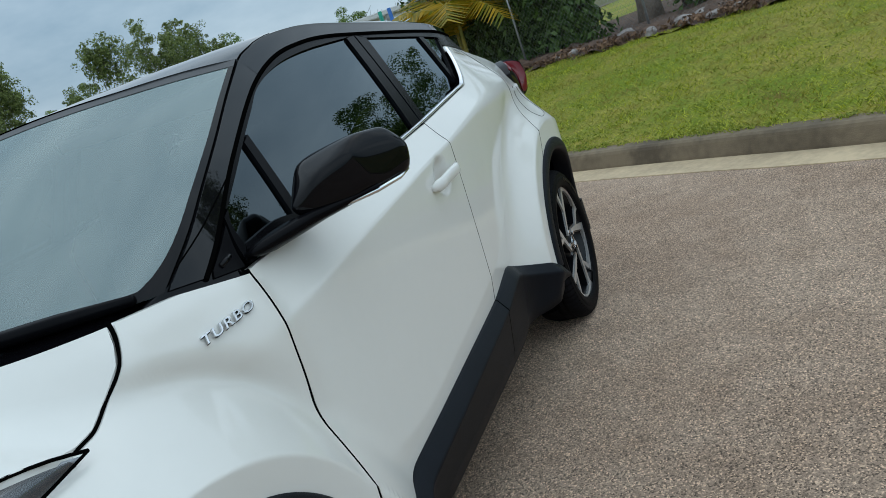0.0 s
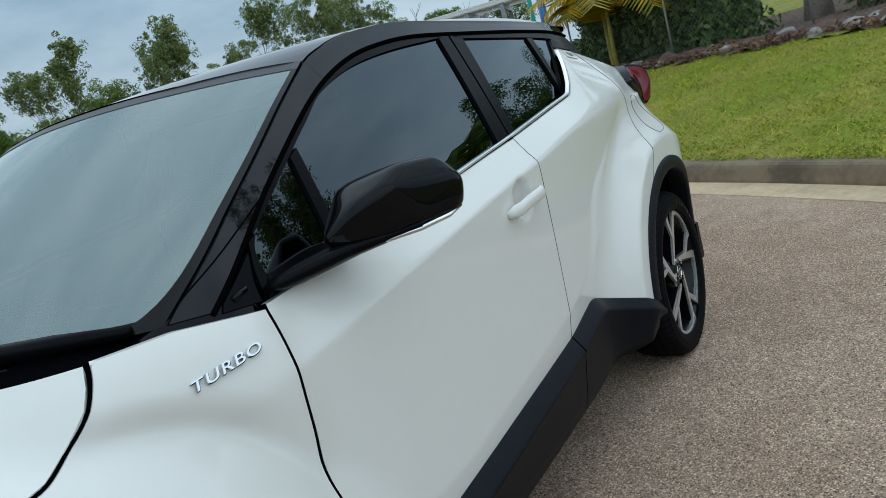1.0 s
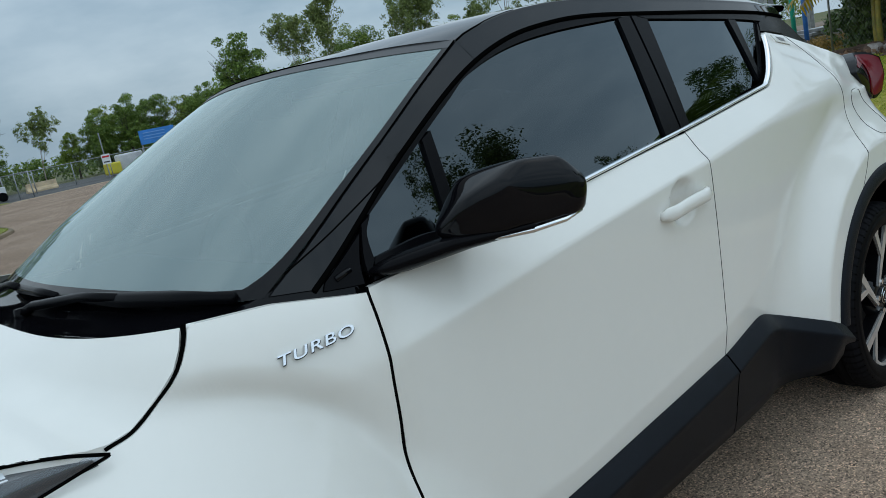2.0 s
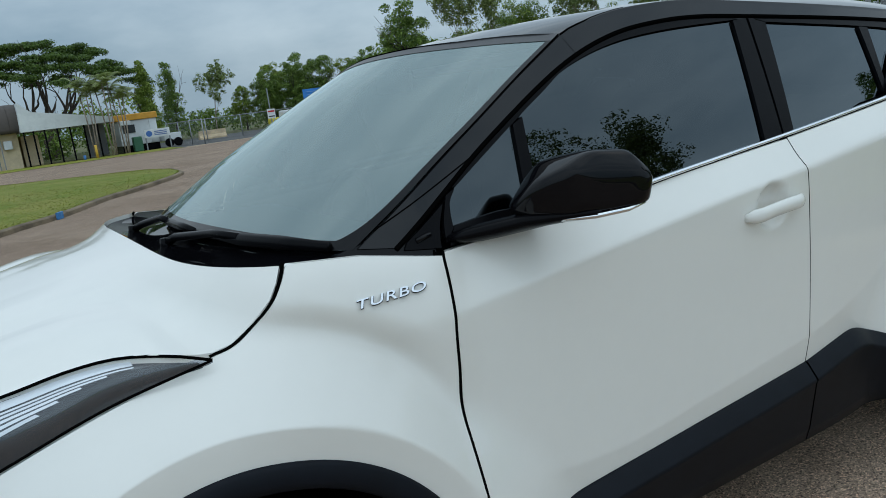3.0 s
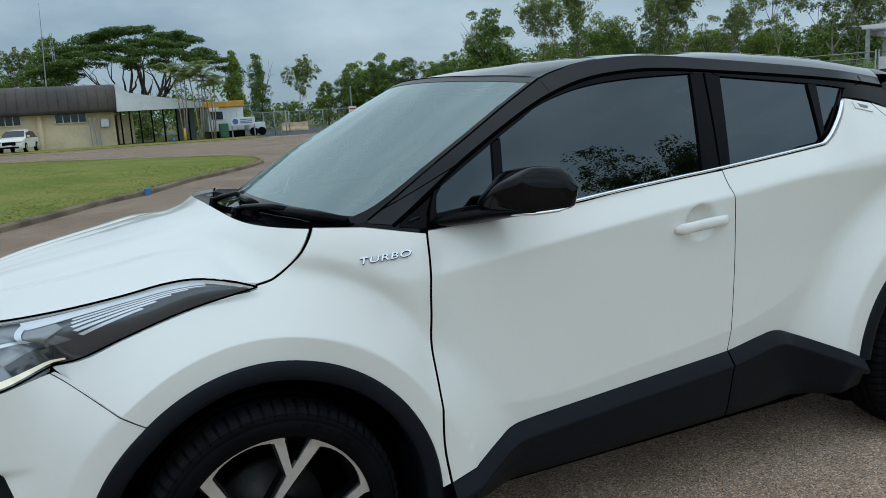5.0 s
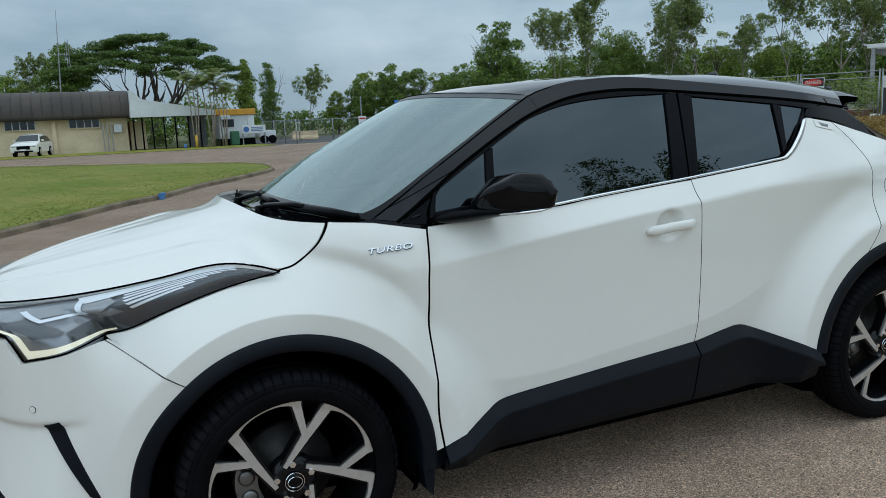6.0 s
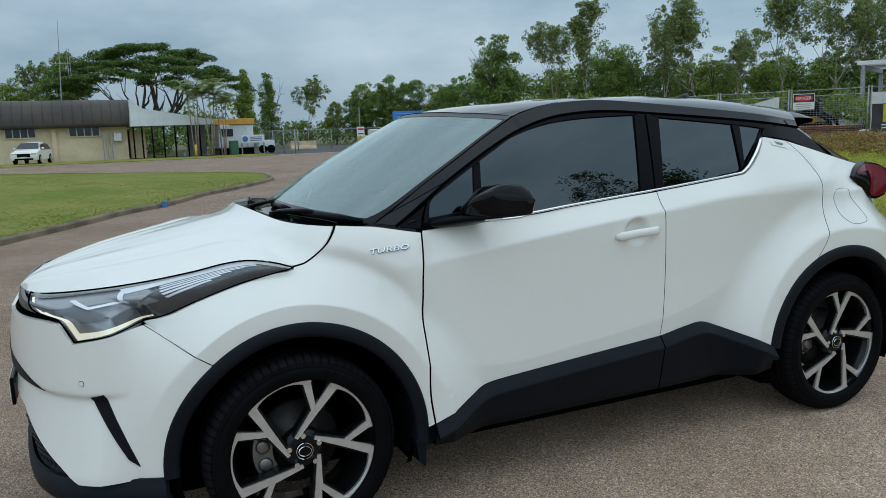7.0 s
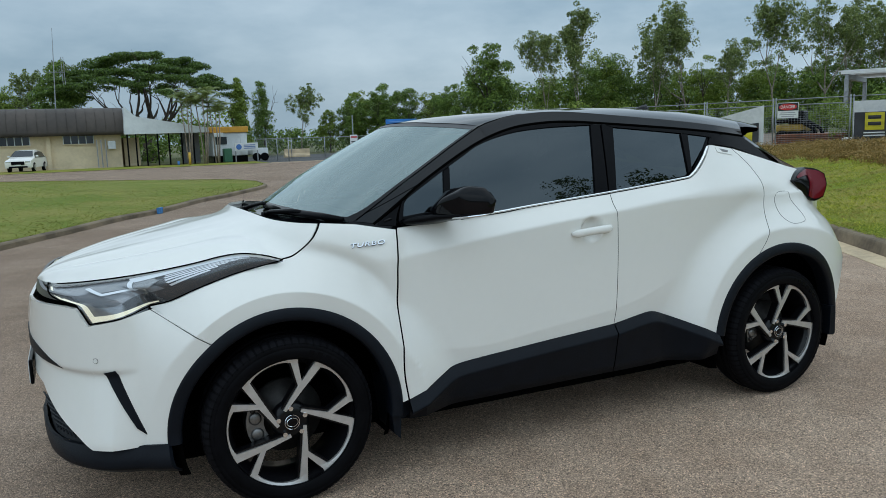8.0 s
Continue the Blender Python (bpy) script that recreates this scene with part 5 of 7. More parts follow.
# ---- ground, road, lawns ----
def ground_material(name, base, other, grain, grain_scale, patch_scale, rough=0.9, bump=0.5, tone_ramp=None):
    """Stony or grassy ground: large soft patches, then a fine grain of cells with its own relief."""
    m = bpy.data.materials.new(name)
    m.use_nodes = True
    n, l = m.node_tree.nodes, m.node_tree.links
    b = n["Principled BSDF"]
    b.inputs["Roughness"].default_value = rough
    b.inputs["Specular IOR Level"].default_value = 0.25
    tc = n.new("ShaderNodeTexCoord")
    big, cells, mid = n.new("ShaderNodeTexNoise"), n.new("ShaderNodeTexVoronoi"), n.new("ShaderNodeTexNoise")
    for t, s in ((big, patch_scale), (cells, grain_scale), (mid, patch_scale * 8)):
        t.inputs["Scale"].default_value = s
        l.new(tc.outputs["Object"], t.inputs["Vector"])
    big.inputs["Detail"].default_value = mid.inputs["Detail"].default_value = 5
    a = n.new("ShaderNodeMixRGB")
    a.inputs[1].default_value, a.inputs[2].default_value = (*base, 1), (*other, 1)
    r = n.new("ShaderNodeValToRGB")
    r.color_ramp.elements[0].position, r.color_ramp.elements[1].position = 0.36, 0.66
    add = n.new("ShaderNodeMath")
    add.operation = "MULTIPLY_ADD"
    l.new(mid.outputs["Fac"], add.inputs[0])
    add.inputs[1].default_value = 0.45
    sub = n.new("ShaderNodeMath")
    sub.operation = "SUBTRACT"
    l.new(big.outputs["Fac"], sub.inputs[0])
    sub.inputs[1].default_value = 0.22
    l.new(sub.outputs[0], add.inputs[2])
    l.new(add.outputs[0], r.inputs["Fac"])
    l.new(r.outputs[0], a.inputs["Fac"])
    g = n.new("ShaderNodeMixRGB")
    g.blend_type = "MULTIPLY"
    g.inputs["Fac"].default_value = grain
    shade = n.new("ShaderNodeValToRGB")
    shade.color_ramp.elements[0].color, shade.color_ramp.elements[1].color = (0.20, 0.20, 0.21, 1), (2.2, 2.12, 2.0, 1)
    for pos, c in ((0.25, 0.70), (0.80, 1.14)):
        shade.color_ramp.elements.new(pos).color = (c, c, c, 1)
    pick = n.new("ShaderNodeSeparateColor")
    l.new(cells.outputs["Color"], pick.inputs[0])
    l.new(pick.outputs[0], shade.inputs["Fac"])
    l.new(a.outputs[0], g.inputs[1])
    l.new(shade.outputs[0], g.inputs[2])
    last = g
    if tone_ramp:
        # the colour goes smoothly from darker to paler along a line (x, y factors; where it begins and ends; how dark)
        sx, dot, mr, mul = n.new("ShaderNodeVectorMath"), n.new("ShaderNodeMath"), n.new("ShaderNodeMapRange"), n.new("ShaderNodeVectorMath")
        sx.operation, mul.operation, dot.operation = "DOT_PRODUCT", "SCALE", "ADD"
        sx.inputs[1].default_value = (tone_ramp[0], tone_ramp[1], 0)
        l.new(tc.outputs["Object"], sx.inputs[0])
        l.new(sx.outputs["Value"], dot.inputs[0])
        l.new(big.outputs["Fac"], dot.inputs[1])
        mr.interpolation_type = "SMOOTHSTEP"
        for key, v in zip(("From Min", "From Max", "To Min", "To Max"), (tone_ramp[2], tone_ramp[3], tone_ramp[4], 1.0)):
            mr.inputs[key].default_value = v
        l.new(dot.outputs[0], mr.inputs["Value"])
        l.new(g.outputs[0], mul.inputs[0])
        l.new(mr.outputs[0], mul.inputs["Scale"])
        last = mul
    l.new(last.outputs[0], b.inputs["Base Color"])
    bn = n.new("ShaderNodeBump")
    bn.inputs["Strength"].default_value, bn.inputs["Distance"].default_value = bump, 0.006
    bn.invert = True
    l.new(cells.outputs["Distance"], bn.inputs["Height"])
    l.new(bn.outputs[0], b.inputs["Normal"])
    return m


asphalt = ground_material("chipseal_asphalt", (0.318, 0.220, 0.155), (0.425, 0.310, 0.228), 1.0, 215, 0.55, tone_ramp=(0.5, -0.5, -1.6, 2.6, 0.70))
turf = ground_material("turf", (0.150, 0.195, 0.010), (0.275, 0.235, 0.045), 0.45, 60, 0.6, bump=0.6)
island_turf = ground_material("island_turf", (0.118, 0.158, 0.013), (0.205, 0.198, 0.040), 0.25, 60, 0.5, bump=0.5)
meadow = ground_material("far_ground", (0.075, 0.095, 0.025), (0.12, 0.11, 0.05), 0.5, 4, 0.05)
yard_dark = ground_material("yard_gravel", (0.060, 0.060, 0.062), (0.10, 0.10, 0.10), 0.6, 12, 0.2)
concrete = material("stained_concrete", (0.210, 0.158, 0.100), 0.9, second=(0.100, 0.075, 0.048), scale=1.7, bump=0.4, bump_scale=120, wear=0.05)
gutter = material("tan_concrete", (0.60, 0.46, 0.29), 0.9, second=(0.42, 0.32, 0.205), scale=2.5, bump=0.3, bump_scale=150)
mulch = material("mulch_and_soil", (0.060, 0.038, 0.026), 0.95, second=(0.14, 0.085, 0.060), scale=9, bump=1.0, bump_scale=60)
rock_mat = material("pale_rock", (0.34, 0.31, 0.29), 0.9, second=(0.15, 0.12, 0.11), scale=5, bump=0.6, bump_scale=40)
blade_mat = leafy("grass_blades", (0.13, 0.190, 0.008), (0.56, 0.55, 0.060), 0.6, 0.35, (2.2, (0.30, 0.225, 0.070)))
mown_mat = leafy("mown_blades", (0.12, 0.165, 0.012), (0.31, 0.31, 0.055), 0.6, 0.35, (0.8, (0.22, 0.19, 0.06)))
leaf_gum = leafy("gum_leaves", (0.085, 0.125, 0.036), (0.26, 0.31, 0.09), 0.5, 0.3)
leaf_dark = leafy("dark_leaves", (0.055, 0.105, 0.018), (0.21, 0.30, 0.055), 0.5, 0.3)
leaf_mid = leafy("green_leaves", (0.090, 0.145, 0.018), (0.28, 0.36, 0.060), 0.5, 0.35)
leaf_rain = leafy("rain_tree_leaves", (0.026, 0.060, 0.008), (0.120, 0.185, 0.030), 0.5, 0.3)
leaf_hedge = leafy("hedge_leaves", (0.024, 0.056, 0.012), (0.105, 0.175, 0.040), 0.45, 0.2)
leaf_palm = leafy("palm_fronds", (0.15, 0.17, 0.012), (0.62, 0.36, 0.020), 0.45, 0.35)
leaf_weed = leafy("dry_weeds", (0.16, 0.115, 0.03), (0.40, 0.25, 0.085), 0.7, 0.3)
bark_pale = material("pale_bark", (0.34, 0.28, 0.23), 0.9, second=(0.17, 0.13, 0.105), scale=3, bump=0.5, bump_scale=30)
bark_dark = material("dark_bark", (0.05, 0.038, 0.030), 0.95, second=(0.09, 0.068, 0.05), scale=4, bump=0.6, bump_scale=30)

mesh("ground", [(-900, -900, -0.04), (900, -900, -0.04), (900, 900, -0.04), (-900, 900, -0.04)], [(0, 1, 2, 3)], meadow, None, False, "green and brown open ground out to the horizon", "structure")
mesh("road", [(-70, -45, 0), (60, -45, 0), (60, 48.6, 0), (14, 48.6, 0), (-70, 46.5, 0)], [(0, 1, 2, 3, 4)], asphalt, None, False, "brown-grey chip-sealed asphalt road and turning area", "structure")
mesh("yard", [(11.5, 48.9, -0.02), (60, 48.9, -0.02), (90, 75, -0.02), (12.5, 75, -0.02)], [(0, 1, 2, 3)], yard_dark, None, False, "dark gravel yard behind a wire fence", "structure")
mesh("verge", [(-70, 46.6, 0.02), (11.4, 48.5, 0.02), (11.4, 53.2, 0.03), (-70, 54.5, 0.03)], [(0, 1, 2, 3)], turf, None, False, "grass verge before the low building", "structure")
tagged(part("crossing_edge", box(11.5, 60, 48.45, 48.75, -0.03, 0.012), gutter), "pale concrete strip at the yard crossing", kind="structure")

KERB = Path([(-9, -22), (-3.5, -14), (0.3, -8.6), (2.4, -5.2), (4.30, -2.35), (5.02, -1.40), (5.93, -0.10), (7.62, 2.62), (9.6, 6.2), (12, 11), (14.6, 17), (16.4, 24), (17.2, 33), (17.2, 48)])


def kerb_frame(t):
    c = KERB(t)
    d = KERB(min(t + 0.004, 1)) - KERB(max(t - 0.004, 0))
    d /= np.linalg.norm(d)
    return c, np.array([d[1], -d[0]])


def sweep(name, profile, mat, n, frame_at, label, kind="structure", smooth=False, flip=False):
    P = np.zeros((n + 1, len(profile), 3))
    for i in range(n + 1):
        c, nr = frame_at(i / n)
        for j, (o, z) in enumerate(profile):
            P[i, j] = c[0] + nr[0] * o, c[1] + nr[1] * o, z
    ob = sheet(name, P, mat, None, flip, smooth=smooth)
    return tagged(ob, label, kind=kind)


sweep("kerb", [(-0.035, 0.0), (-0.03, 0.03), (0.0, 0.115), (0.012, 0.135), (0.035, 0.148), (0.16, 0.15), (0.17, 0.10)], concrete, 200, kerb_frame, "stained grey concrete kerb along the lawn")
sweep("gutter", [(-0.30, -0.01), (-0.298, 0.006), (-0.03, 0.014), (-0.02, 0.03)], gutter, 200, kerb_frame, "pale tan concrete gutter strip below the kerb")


def rise(d):
    u = min(max(d / 4.6, 0), 1)
    return 0.135 + 0.46 * u * u * (3 - 2 * u) * 0.55 + 0.46 * 0.45 * u


def lawn_point(t, d):
    c, nr = kerb_frame(t)
    x, y = c + nr * d
    z = rise(d) + 0.025 * noise.noise((x * 0.5, y * 0.5, 0)) * min(d, 1)
    return x, y, z


DS = [0.13, 0.4, 0.8, 1.4, 2, 2.7, 3.5, 4.4, 5.3, 6.2, 7, 8, 10, 14, 20, 30, 45]
P = np.array([[lawn_point(0.02 + 0.97 * i / 120, d) for d in DS] for i in range(121)])
tagged(sheet("lawn", P, turf, None, False), "mown green lawn rising behind the kerb", kind="structure")


def quads(name, V, mat, parent=None, label="", kind="", category=""):
    """A mesh of loose four-cornered leaves; V: an array of n x 4 x 3."""
    n = len(V)
    me = bpy.data.meshes.new(name)
    me.vertices.add(n * 4)
    me.vertices.foreach_set("co", V.astype(np.float32).ravel())
    me.loops.add(n * 4)
    me.loops.foreach_set("vertex_index", np.arange(n * 4, dtype=np.int32))
    me.polygons.add(n)
    me.polygons.foreach_set("loop_start", np.arange(0, n * 4, 4, dtype=np.int32))
    me.update(calc_edges=True)
    me.validate()
    me.materials.append(mat)
    ob = new(name, me)
    ob.parent = parent
    if label or kind or category:
        tagged(ob, label, category, kind=kind)
    return ob


rng = np.random.default_rng(7)


def blades(points, h, w, lean=0.6):
    """A grass blade at each point."""
    n = len(points)
    a = rng.uniform(0, 2 * math.pi, n)
    b = rng.uniform(0, 2 * math.pi, n)
    hh = h * rng.uniform(0.45, 1.25, n)
    ww = w * rng.uniform(0.6, 1.3, n)
    side = np.stack([np.cos(a), np.sin(a), np.zeros(n)], 1) * ww[:, None] / 2
    tip = np.stack([np.cos(b) * lean * hh, np.sin(b) * lean * hh, hh], 1)
    return np.stack([points - side, points + side, points + tip + side * 0.25, points + tip - side * 0.25], 1)


pts = []
while len(pts) < 120000:
    t, d = rng.uniform(0.20, 0.52), 4.7 * rng.uniform(0, 1) ** 1.15 + 0.10
    x, y, z = lawn_point(t, d)
    pts.append((x, y, z - 0.004))
pts = np.array(pts)
tuft = np.array([0.7 + 0.9 * max(0, noise.noise((x * 2.3, y * 2.3, 7)) + 0.25) for x, y, z in pts])
quads("grass", blades(pts, 0.030 * tuft, 0.011, 1.3), blade_mat, None, "short green grass blades of the lawn", "stuff")

# island lawn
ISLAND = Path([(5.15, 23.4), (4.75, 20.6), (3.0, 17.35), (2.1, 16.0), (1.0, 13.72), (0.1, 12.45), (-0.65, 10.95), (-1.7, 9.0), (-3.0, 6.4), (-6.5, 2.5), (-14, -1), (-30, -2), (-52, 6), (-54, 30), (-34, 42), (-12, 38), (-3.4, 34.3), (2.7, 27.8), (4.6, 25.6), (5.15, 23.4)])


def island_frame(t):
    c = ISLAND(t)
    d = ISLAND((t + 0.002) % 1) - ISLAND((t - 0.002) % 1)
    d /= np.linalg.norm(d)
    return c, np.array([d[1], -d[0]])


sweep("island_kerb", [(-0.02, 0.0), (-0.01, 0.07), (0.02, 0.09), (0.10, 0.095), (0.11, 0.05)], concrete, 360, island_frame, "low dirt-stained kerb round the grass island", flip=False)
mid = np.array([-22, 18])
P = np.zeros((301, 12, 3))
for i in range(301):
    c, nr = island_frame(i / 300)
    for j, s in enumerate((0, 0.02, 0.05, 0.1, 0.16, 0.24, 0.33, 0.45, 0.6, 0.75, 0.9, 1.0)):
        q = c + nr * 0.14
        q = q + (mid - q) * s
        P[i, j] = q[0], q[1], 0.09 + 0.22 * min(s * 4, 1) + 0.02 * noise.noise((q[0] * 0.3, q[1] * 0.3, 3))
tagged(sheet("grass_island", P, island_turf, None, False), "flat green grass island inside the turning road", kind="structure")
pts = []
while len(pts) < 46000:
    t, s = rng.uniform(0.0, 1.0), rng.uniform(0, 1) ** 1.8 * 0.55
    c, nr = island_frame(t)
    q = c + nr * 0.10
    q = q + (mid - q) * s
    if q[0] > -12 and 4 < q[1] < 37:
        pts.append((q[0], q[1], 0.085 + 0.22 * min(s * 4, 1)))
quads("grass", blades(np.array(pts), 0.020, 0.020, 2.0), mown_mat, None, "mown grass blades of the island", "stuff")
tagged(part("kerb_mark", box(-0.10, 0.10, -0.03, 0.03, 0.0, 0.126, 0.004, 1, None, Matrix.Translation((0.93, 13.55, 0)) @ Matrix.Rotation(radians(63), 4, "Z")), material("blue_paint", (0.05, 0.22, 0.50), 0.7, vary=0.4, scale=14)), "blue painted mark on the island kerb", kind="structure")


# ---- plants ----
def leaves(centres, radii, per, size, flat=1.0):
    """Leaf cards on and just inside round clumps, lying roughly along each clump's skin."""
    n = len(centres) * per
    C = np.repeat(np.array(centres), per, 0)
    R = np.repeat(np.array(radii), per)
    v = rng.normal(size=(n, 3))
    v /= np.linalg.norm(v, axis=1)[:, None]
    # fewer leaves on the underside
    low = (v[:, 2] < -0.25) & (rng.uniform(size=n) < 0.6)
    v[low, 2] *= -1
    skin = v + rng.normal(0, 0.42, (n, 3))
    v = v * (rng.uniform(0.30, 1, n) ** 0.5 * R)[:, None]
    v[:, 2] *= flat
    p = C + v
    a = np.cross(skin, rng.normal(size=(n, 3)))
    a /= np.linalg.norm(a, axis=1)[:, None]
    b = np.cross(a, skin)
    b /= np.linalg.norm(b, axis=1)[:, None]
    s = size * rng.uniform(0.5, 1.4, n)[:, None]
    return np.stack([p - a * s, p + b * s * 0.5, p + a * s, p - b * s * 0.5], 1)


def limbs(bm, start, way, length, r, depth, ends, spread=0.6, up=0.25):
    """A limb that forks until depth runs out; collects the tips."""
    p, d = Vector(start), Vector(way).normalized()
    pts, rs = [p.copy()], [r]
    for i in range(4):
        d = (d + Vector(rng.normal(0, 0.10, 3)) + Vector((0, 0, up * 0.25))).normalized()
        p = p + d * length / 4
        pts.append(p.copy())
        rs.append(r * (1 - 0.42 * (i + 1) / 4))
    tube(pts, rs, 5 if depth < 2 else 7, bm, False)
    if depth == 0:
        ends.append(tuple(p))
        return
    for k in range(2 if depth < 3 else 3):
        w = (d + Vector(rng.normal(0, spread, 3))).normalized()
        limbs(bm, p, w, length * rng.uniform(0.62, 0.85), rs[-1] * 0.75, depth - 1, ends, spread, up)
    ends.append(tuple(p))


def crown_clumps(h, n, low, wide, cone=0.0):
    """Clump centres and radii that fill an uneven crown from low * h to the top; cone: how far it narrows upwards."""
    C, R = [], []
    lump = rng.uniform(0, 50, 3)
    while len(C) < n:
        v = rng.normal(size=3)
        v /= np.linalg.norm(v)
        v *= rng.uniform(0, 1) ** 0.38
        k = 0.82 + 0.42 * noise.noise(Vector(v * 1.7) + Vector(lump))
        f = 0.5 + 0.5 * v[2]
        w = wide * h * k * (1 - cone * f)
        r = h * rng.uniform(0.055, 0.105) * (1 - 0.5 * cone * f)
        C.append((v[0] * w, v[1] * w, h * (low + (1 - low) * f * min(k + 0.28, 1.06)) - r * 0.5))
        R.append(r)
    return np.array(C), np.array(R)


def tree(base, h, kind, label, size=0.1, category="tree", slim=1.0, dense=1.0):
    """Tapered trunk, forking limbs, and a crown of loose leaves in uneven clumps."""
    root = tagged(new("tree"), label, category)
    root.location = base
    bm, ends = bmesh.new(), []
    scale = 1.0
    if kind == "gum":
        limbs(bm, (0, 0, -0.1), (rng.normal(0, 0.04), rng.normal(0, 0.04), 1), h * 0.36, h * 0.017, 4, ends, 0.46, 0.6)
        ends = np.array(ends)
        scale = h / (ends[:, 2].max() + h * 0.05)
        C = ends[ends[:, 2] > ends[:, 2].max() * 0.38]
        C = np.repeat(C, 3, 0) + rng.normal(0, h * 0.042, (len(C) * 3, 3))
        R = rng.uniform(0.4, 1.2, len(C)) * h * 0.040
        bark, mat, per, flat = bark_pale, leaf_gum, 46, 1.1
    elif kind == "rain":
        for k in range(7):
            a = k * 0.9 + 0.3
            limbs(bm, (0, 0, 1.6), (math.cos(a) * 0.85, math.sin(a) * 0.5, 0.70), h * 0.29, h * 0.026, 3, ends, 0.42, 0.10)
        tube([(0, 0, -0.1), (0.1, 0, 1.0), (0, 0, 1.9)], [h * 0.075, h * 0.06, h * 0.06], 10, bm)
        # flat pads of leaf, layered like clouds under a domed top
        C, R = [], []
        for k in range(58):
            a, q = 2.4 * k, ((k + 0.5) / 58) ** 0.5
            c = Vector((q * math.cos(a) * h * 0.76, q * math.sin(a) * h * 0.62, h * (0.60 + 0.31 * (1 - q ** 2.2)) + rng.normal(0, h * 0.030)))
            for m_ in range(7):
                e = rng.normal(0, 0.058 * h, 2)
                C.append((c.x + e[0], c.y + e[1], c.z - 1.4 * (e[0] ** 2 + e[1] ** 2) / h + rng.normal(0, 0.008 * h)))
                R.append(h * rng.uniform(0.05, 0.085))
        C, R = np.array(C), np.array(R)
        bark, mat, per, flat = bark_dark, leaf_rain, 150, 0.42
    else:
        limbs(bm, (0, 0, -0.1), (0, 0, 1), h * 0.30, h * 0.022, 3, ends, 0.5, 0.3)
        scale = 0.9 * h / np.array(ends)[:, 2].max()
        C, R = crown_clumps(h, int(95 * min(slim + 0.25, 1)), 0.10 if kind == "dark" else 0.16, 0.36 * slim, 0.75 if slim < 0.65 else 0.15)
        bark, mat, per, flat = bark_dark, (leaf_dark if kind == "dark" else leaf_mid), 142, 0.85
    trunk = part("trunk", bm, bark, root, "", True)
    trunk.scale = (scale * slim, scale * slim, scale)
    if kind == "gum":
        C = C * np.array([scale * slim, scale * slim, scale])
    quads("crown", leaves(C, R, int(per * dense), size * h / 10, flat), mat, root)
    return root


def palm(base, h, label, stems=3, fronds=9, length=1.6, mat=None, stem=None):
    root = tagged(new("palm"), label, "palm")
    root.location = base
    V, bm = [], bmesh.new()
    for s in range(stems):
        a = 2 * math.pi * s / max(stems, 1) + 0.5
        foot = Vector((math.cos(a), math.sin(a), 0)) * 0.12 * (stems > 1)
        top = foot * (1 + 2.2 * h / 4) + Vector((0, 0, h * rng.uniform(0.8, 1.05)))
        tube([foot, (foot + top) / 2 + Vector((0.05, 0.03, 0)), top], [0.055, 0.040, 0.034], 7, bm)
        for f in range(fronds):
            b = 2 * math.pi * f / fronds + rng.uniform(0, 0.6)
            out, rise_ = rng.uniform(0.55, 0.9) * length, rng.uniform(0.6, 1.2) * length
            rib = [top + Vector((math.cos(b) * out * u, math.sin(b) * out * u, rise_ * u - 0.95 * length * u * u * 0.75)) for u in [q / 12 for q in range(13)]]
            tube(rib, [0.014 * (1 - q / 14) for q in range(13)], 4, bm, False)
            for q in range(1, 13):
                d = (rib[q] - rib[q - 1]).normalized()
                n = d.cross(Vector((0, 0, 1))).normalized()
                for sd in (-1, 1):
                    for m_ in (0, 0.5):
                        p = rib[q] - (rib[q] - rib[q - 1]) * m_
                        l_ = length * 0.30 * (1 - abs(q - 5) / 12)
                        e = p + n * sd * l_ + d * l_ * 0.5 - Vector((0, 0, l_ * 0.35))
                        w = d * 0.017 * length
                        V.append([tuple(p - w), tuple(p + w), tuple(e + w * 0.2), tuple(e - w * 0.2)])
    part("trunk", bm, stem or bark_pale, root, "", True)
    quads("crown", np.array(V), mat or leaf_palm, root)
    return root


# far woods, right of the building and behind the fenced site
tree((17.9, 79, -0.05), 8.0, "dark", "narrow dark conical tree behind the yard fence", 0.10, "tree", 0.60, 0.9)
tree((21.9, 79, -0.05), 7.2, "gum", "thin sparse gum tree against the sky", 0.10, "tree", 0.60, 1.0)
for x, y, h, kind in ((25.7, 81, 4.6, "mid"), (28.0, 80, 6.0, "dark"), (29.6, 82, 6.6, "mid"), (31.0, 79, 7.1, "dark"), (33.0, 82, 7.2, "dark"), (34.6, 80, 7.0, "dark"), (37.4, 79, 6.6, "mid"), (40.4, 80, 7.2, "dark"), (37.6, 66, 10.2, "dark"), (34.2, 68, 6.4, "dark")):
    tree((x, y, -0.05), h, kind, {"dark": "dense dark green tree behind the yard fence", "mid": "leafy mid-green tree behind the yard fence"}[kind], 0.13)
C = [(x, 66 + rng.normal(0, 1), rng.uniform(0.2, 2.4)) for x in np.linspace(1, 11, 26)]
quads("undergrowth", leaves(C, rng.uniform(0.8, 1.3, len(C)), 120, 0.16), leaf_dark, None, "green shrubs behind the open awning", "stuff")
for x, y, h, slim in ((41.0, 61, 11.2, 0.55), (45.0, 61, 13.3, 0.50), (54.1, 61, 13.2, 0.65), (59.0, 61, 14.3, 0.65), (64.5, 61, 10.5, 0.75), (71.5, 61, 15.0, 0.62), (78.6, 61, 16.6, 0.85), (84.0, 61, 15.5, 0.9), (89.0, 59, 15.0, 0.9)):
    tree((x, y, -0.05), h, "gum", "tall sparse gum tree with pale branching trunk", 0.085, "tree", slim)
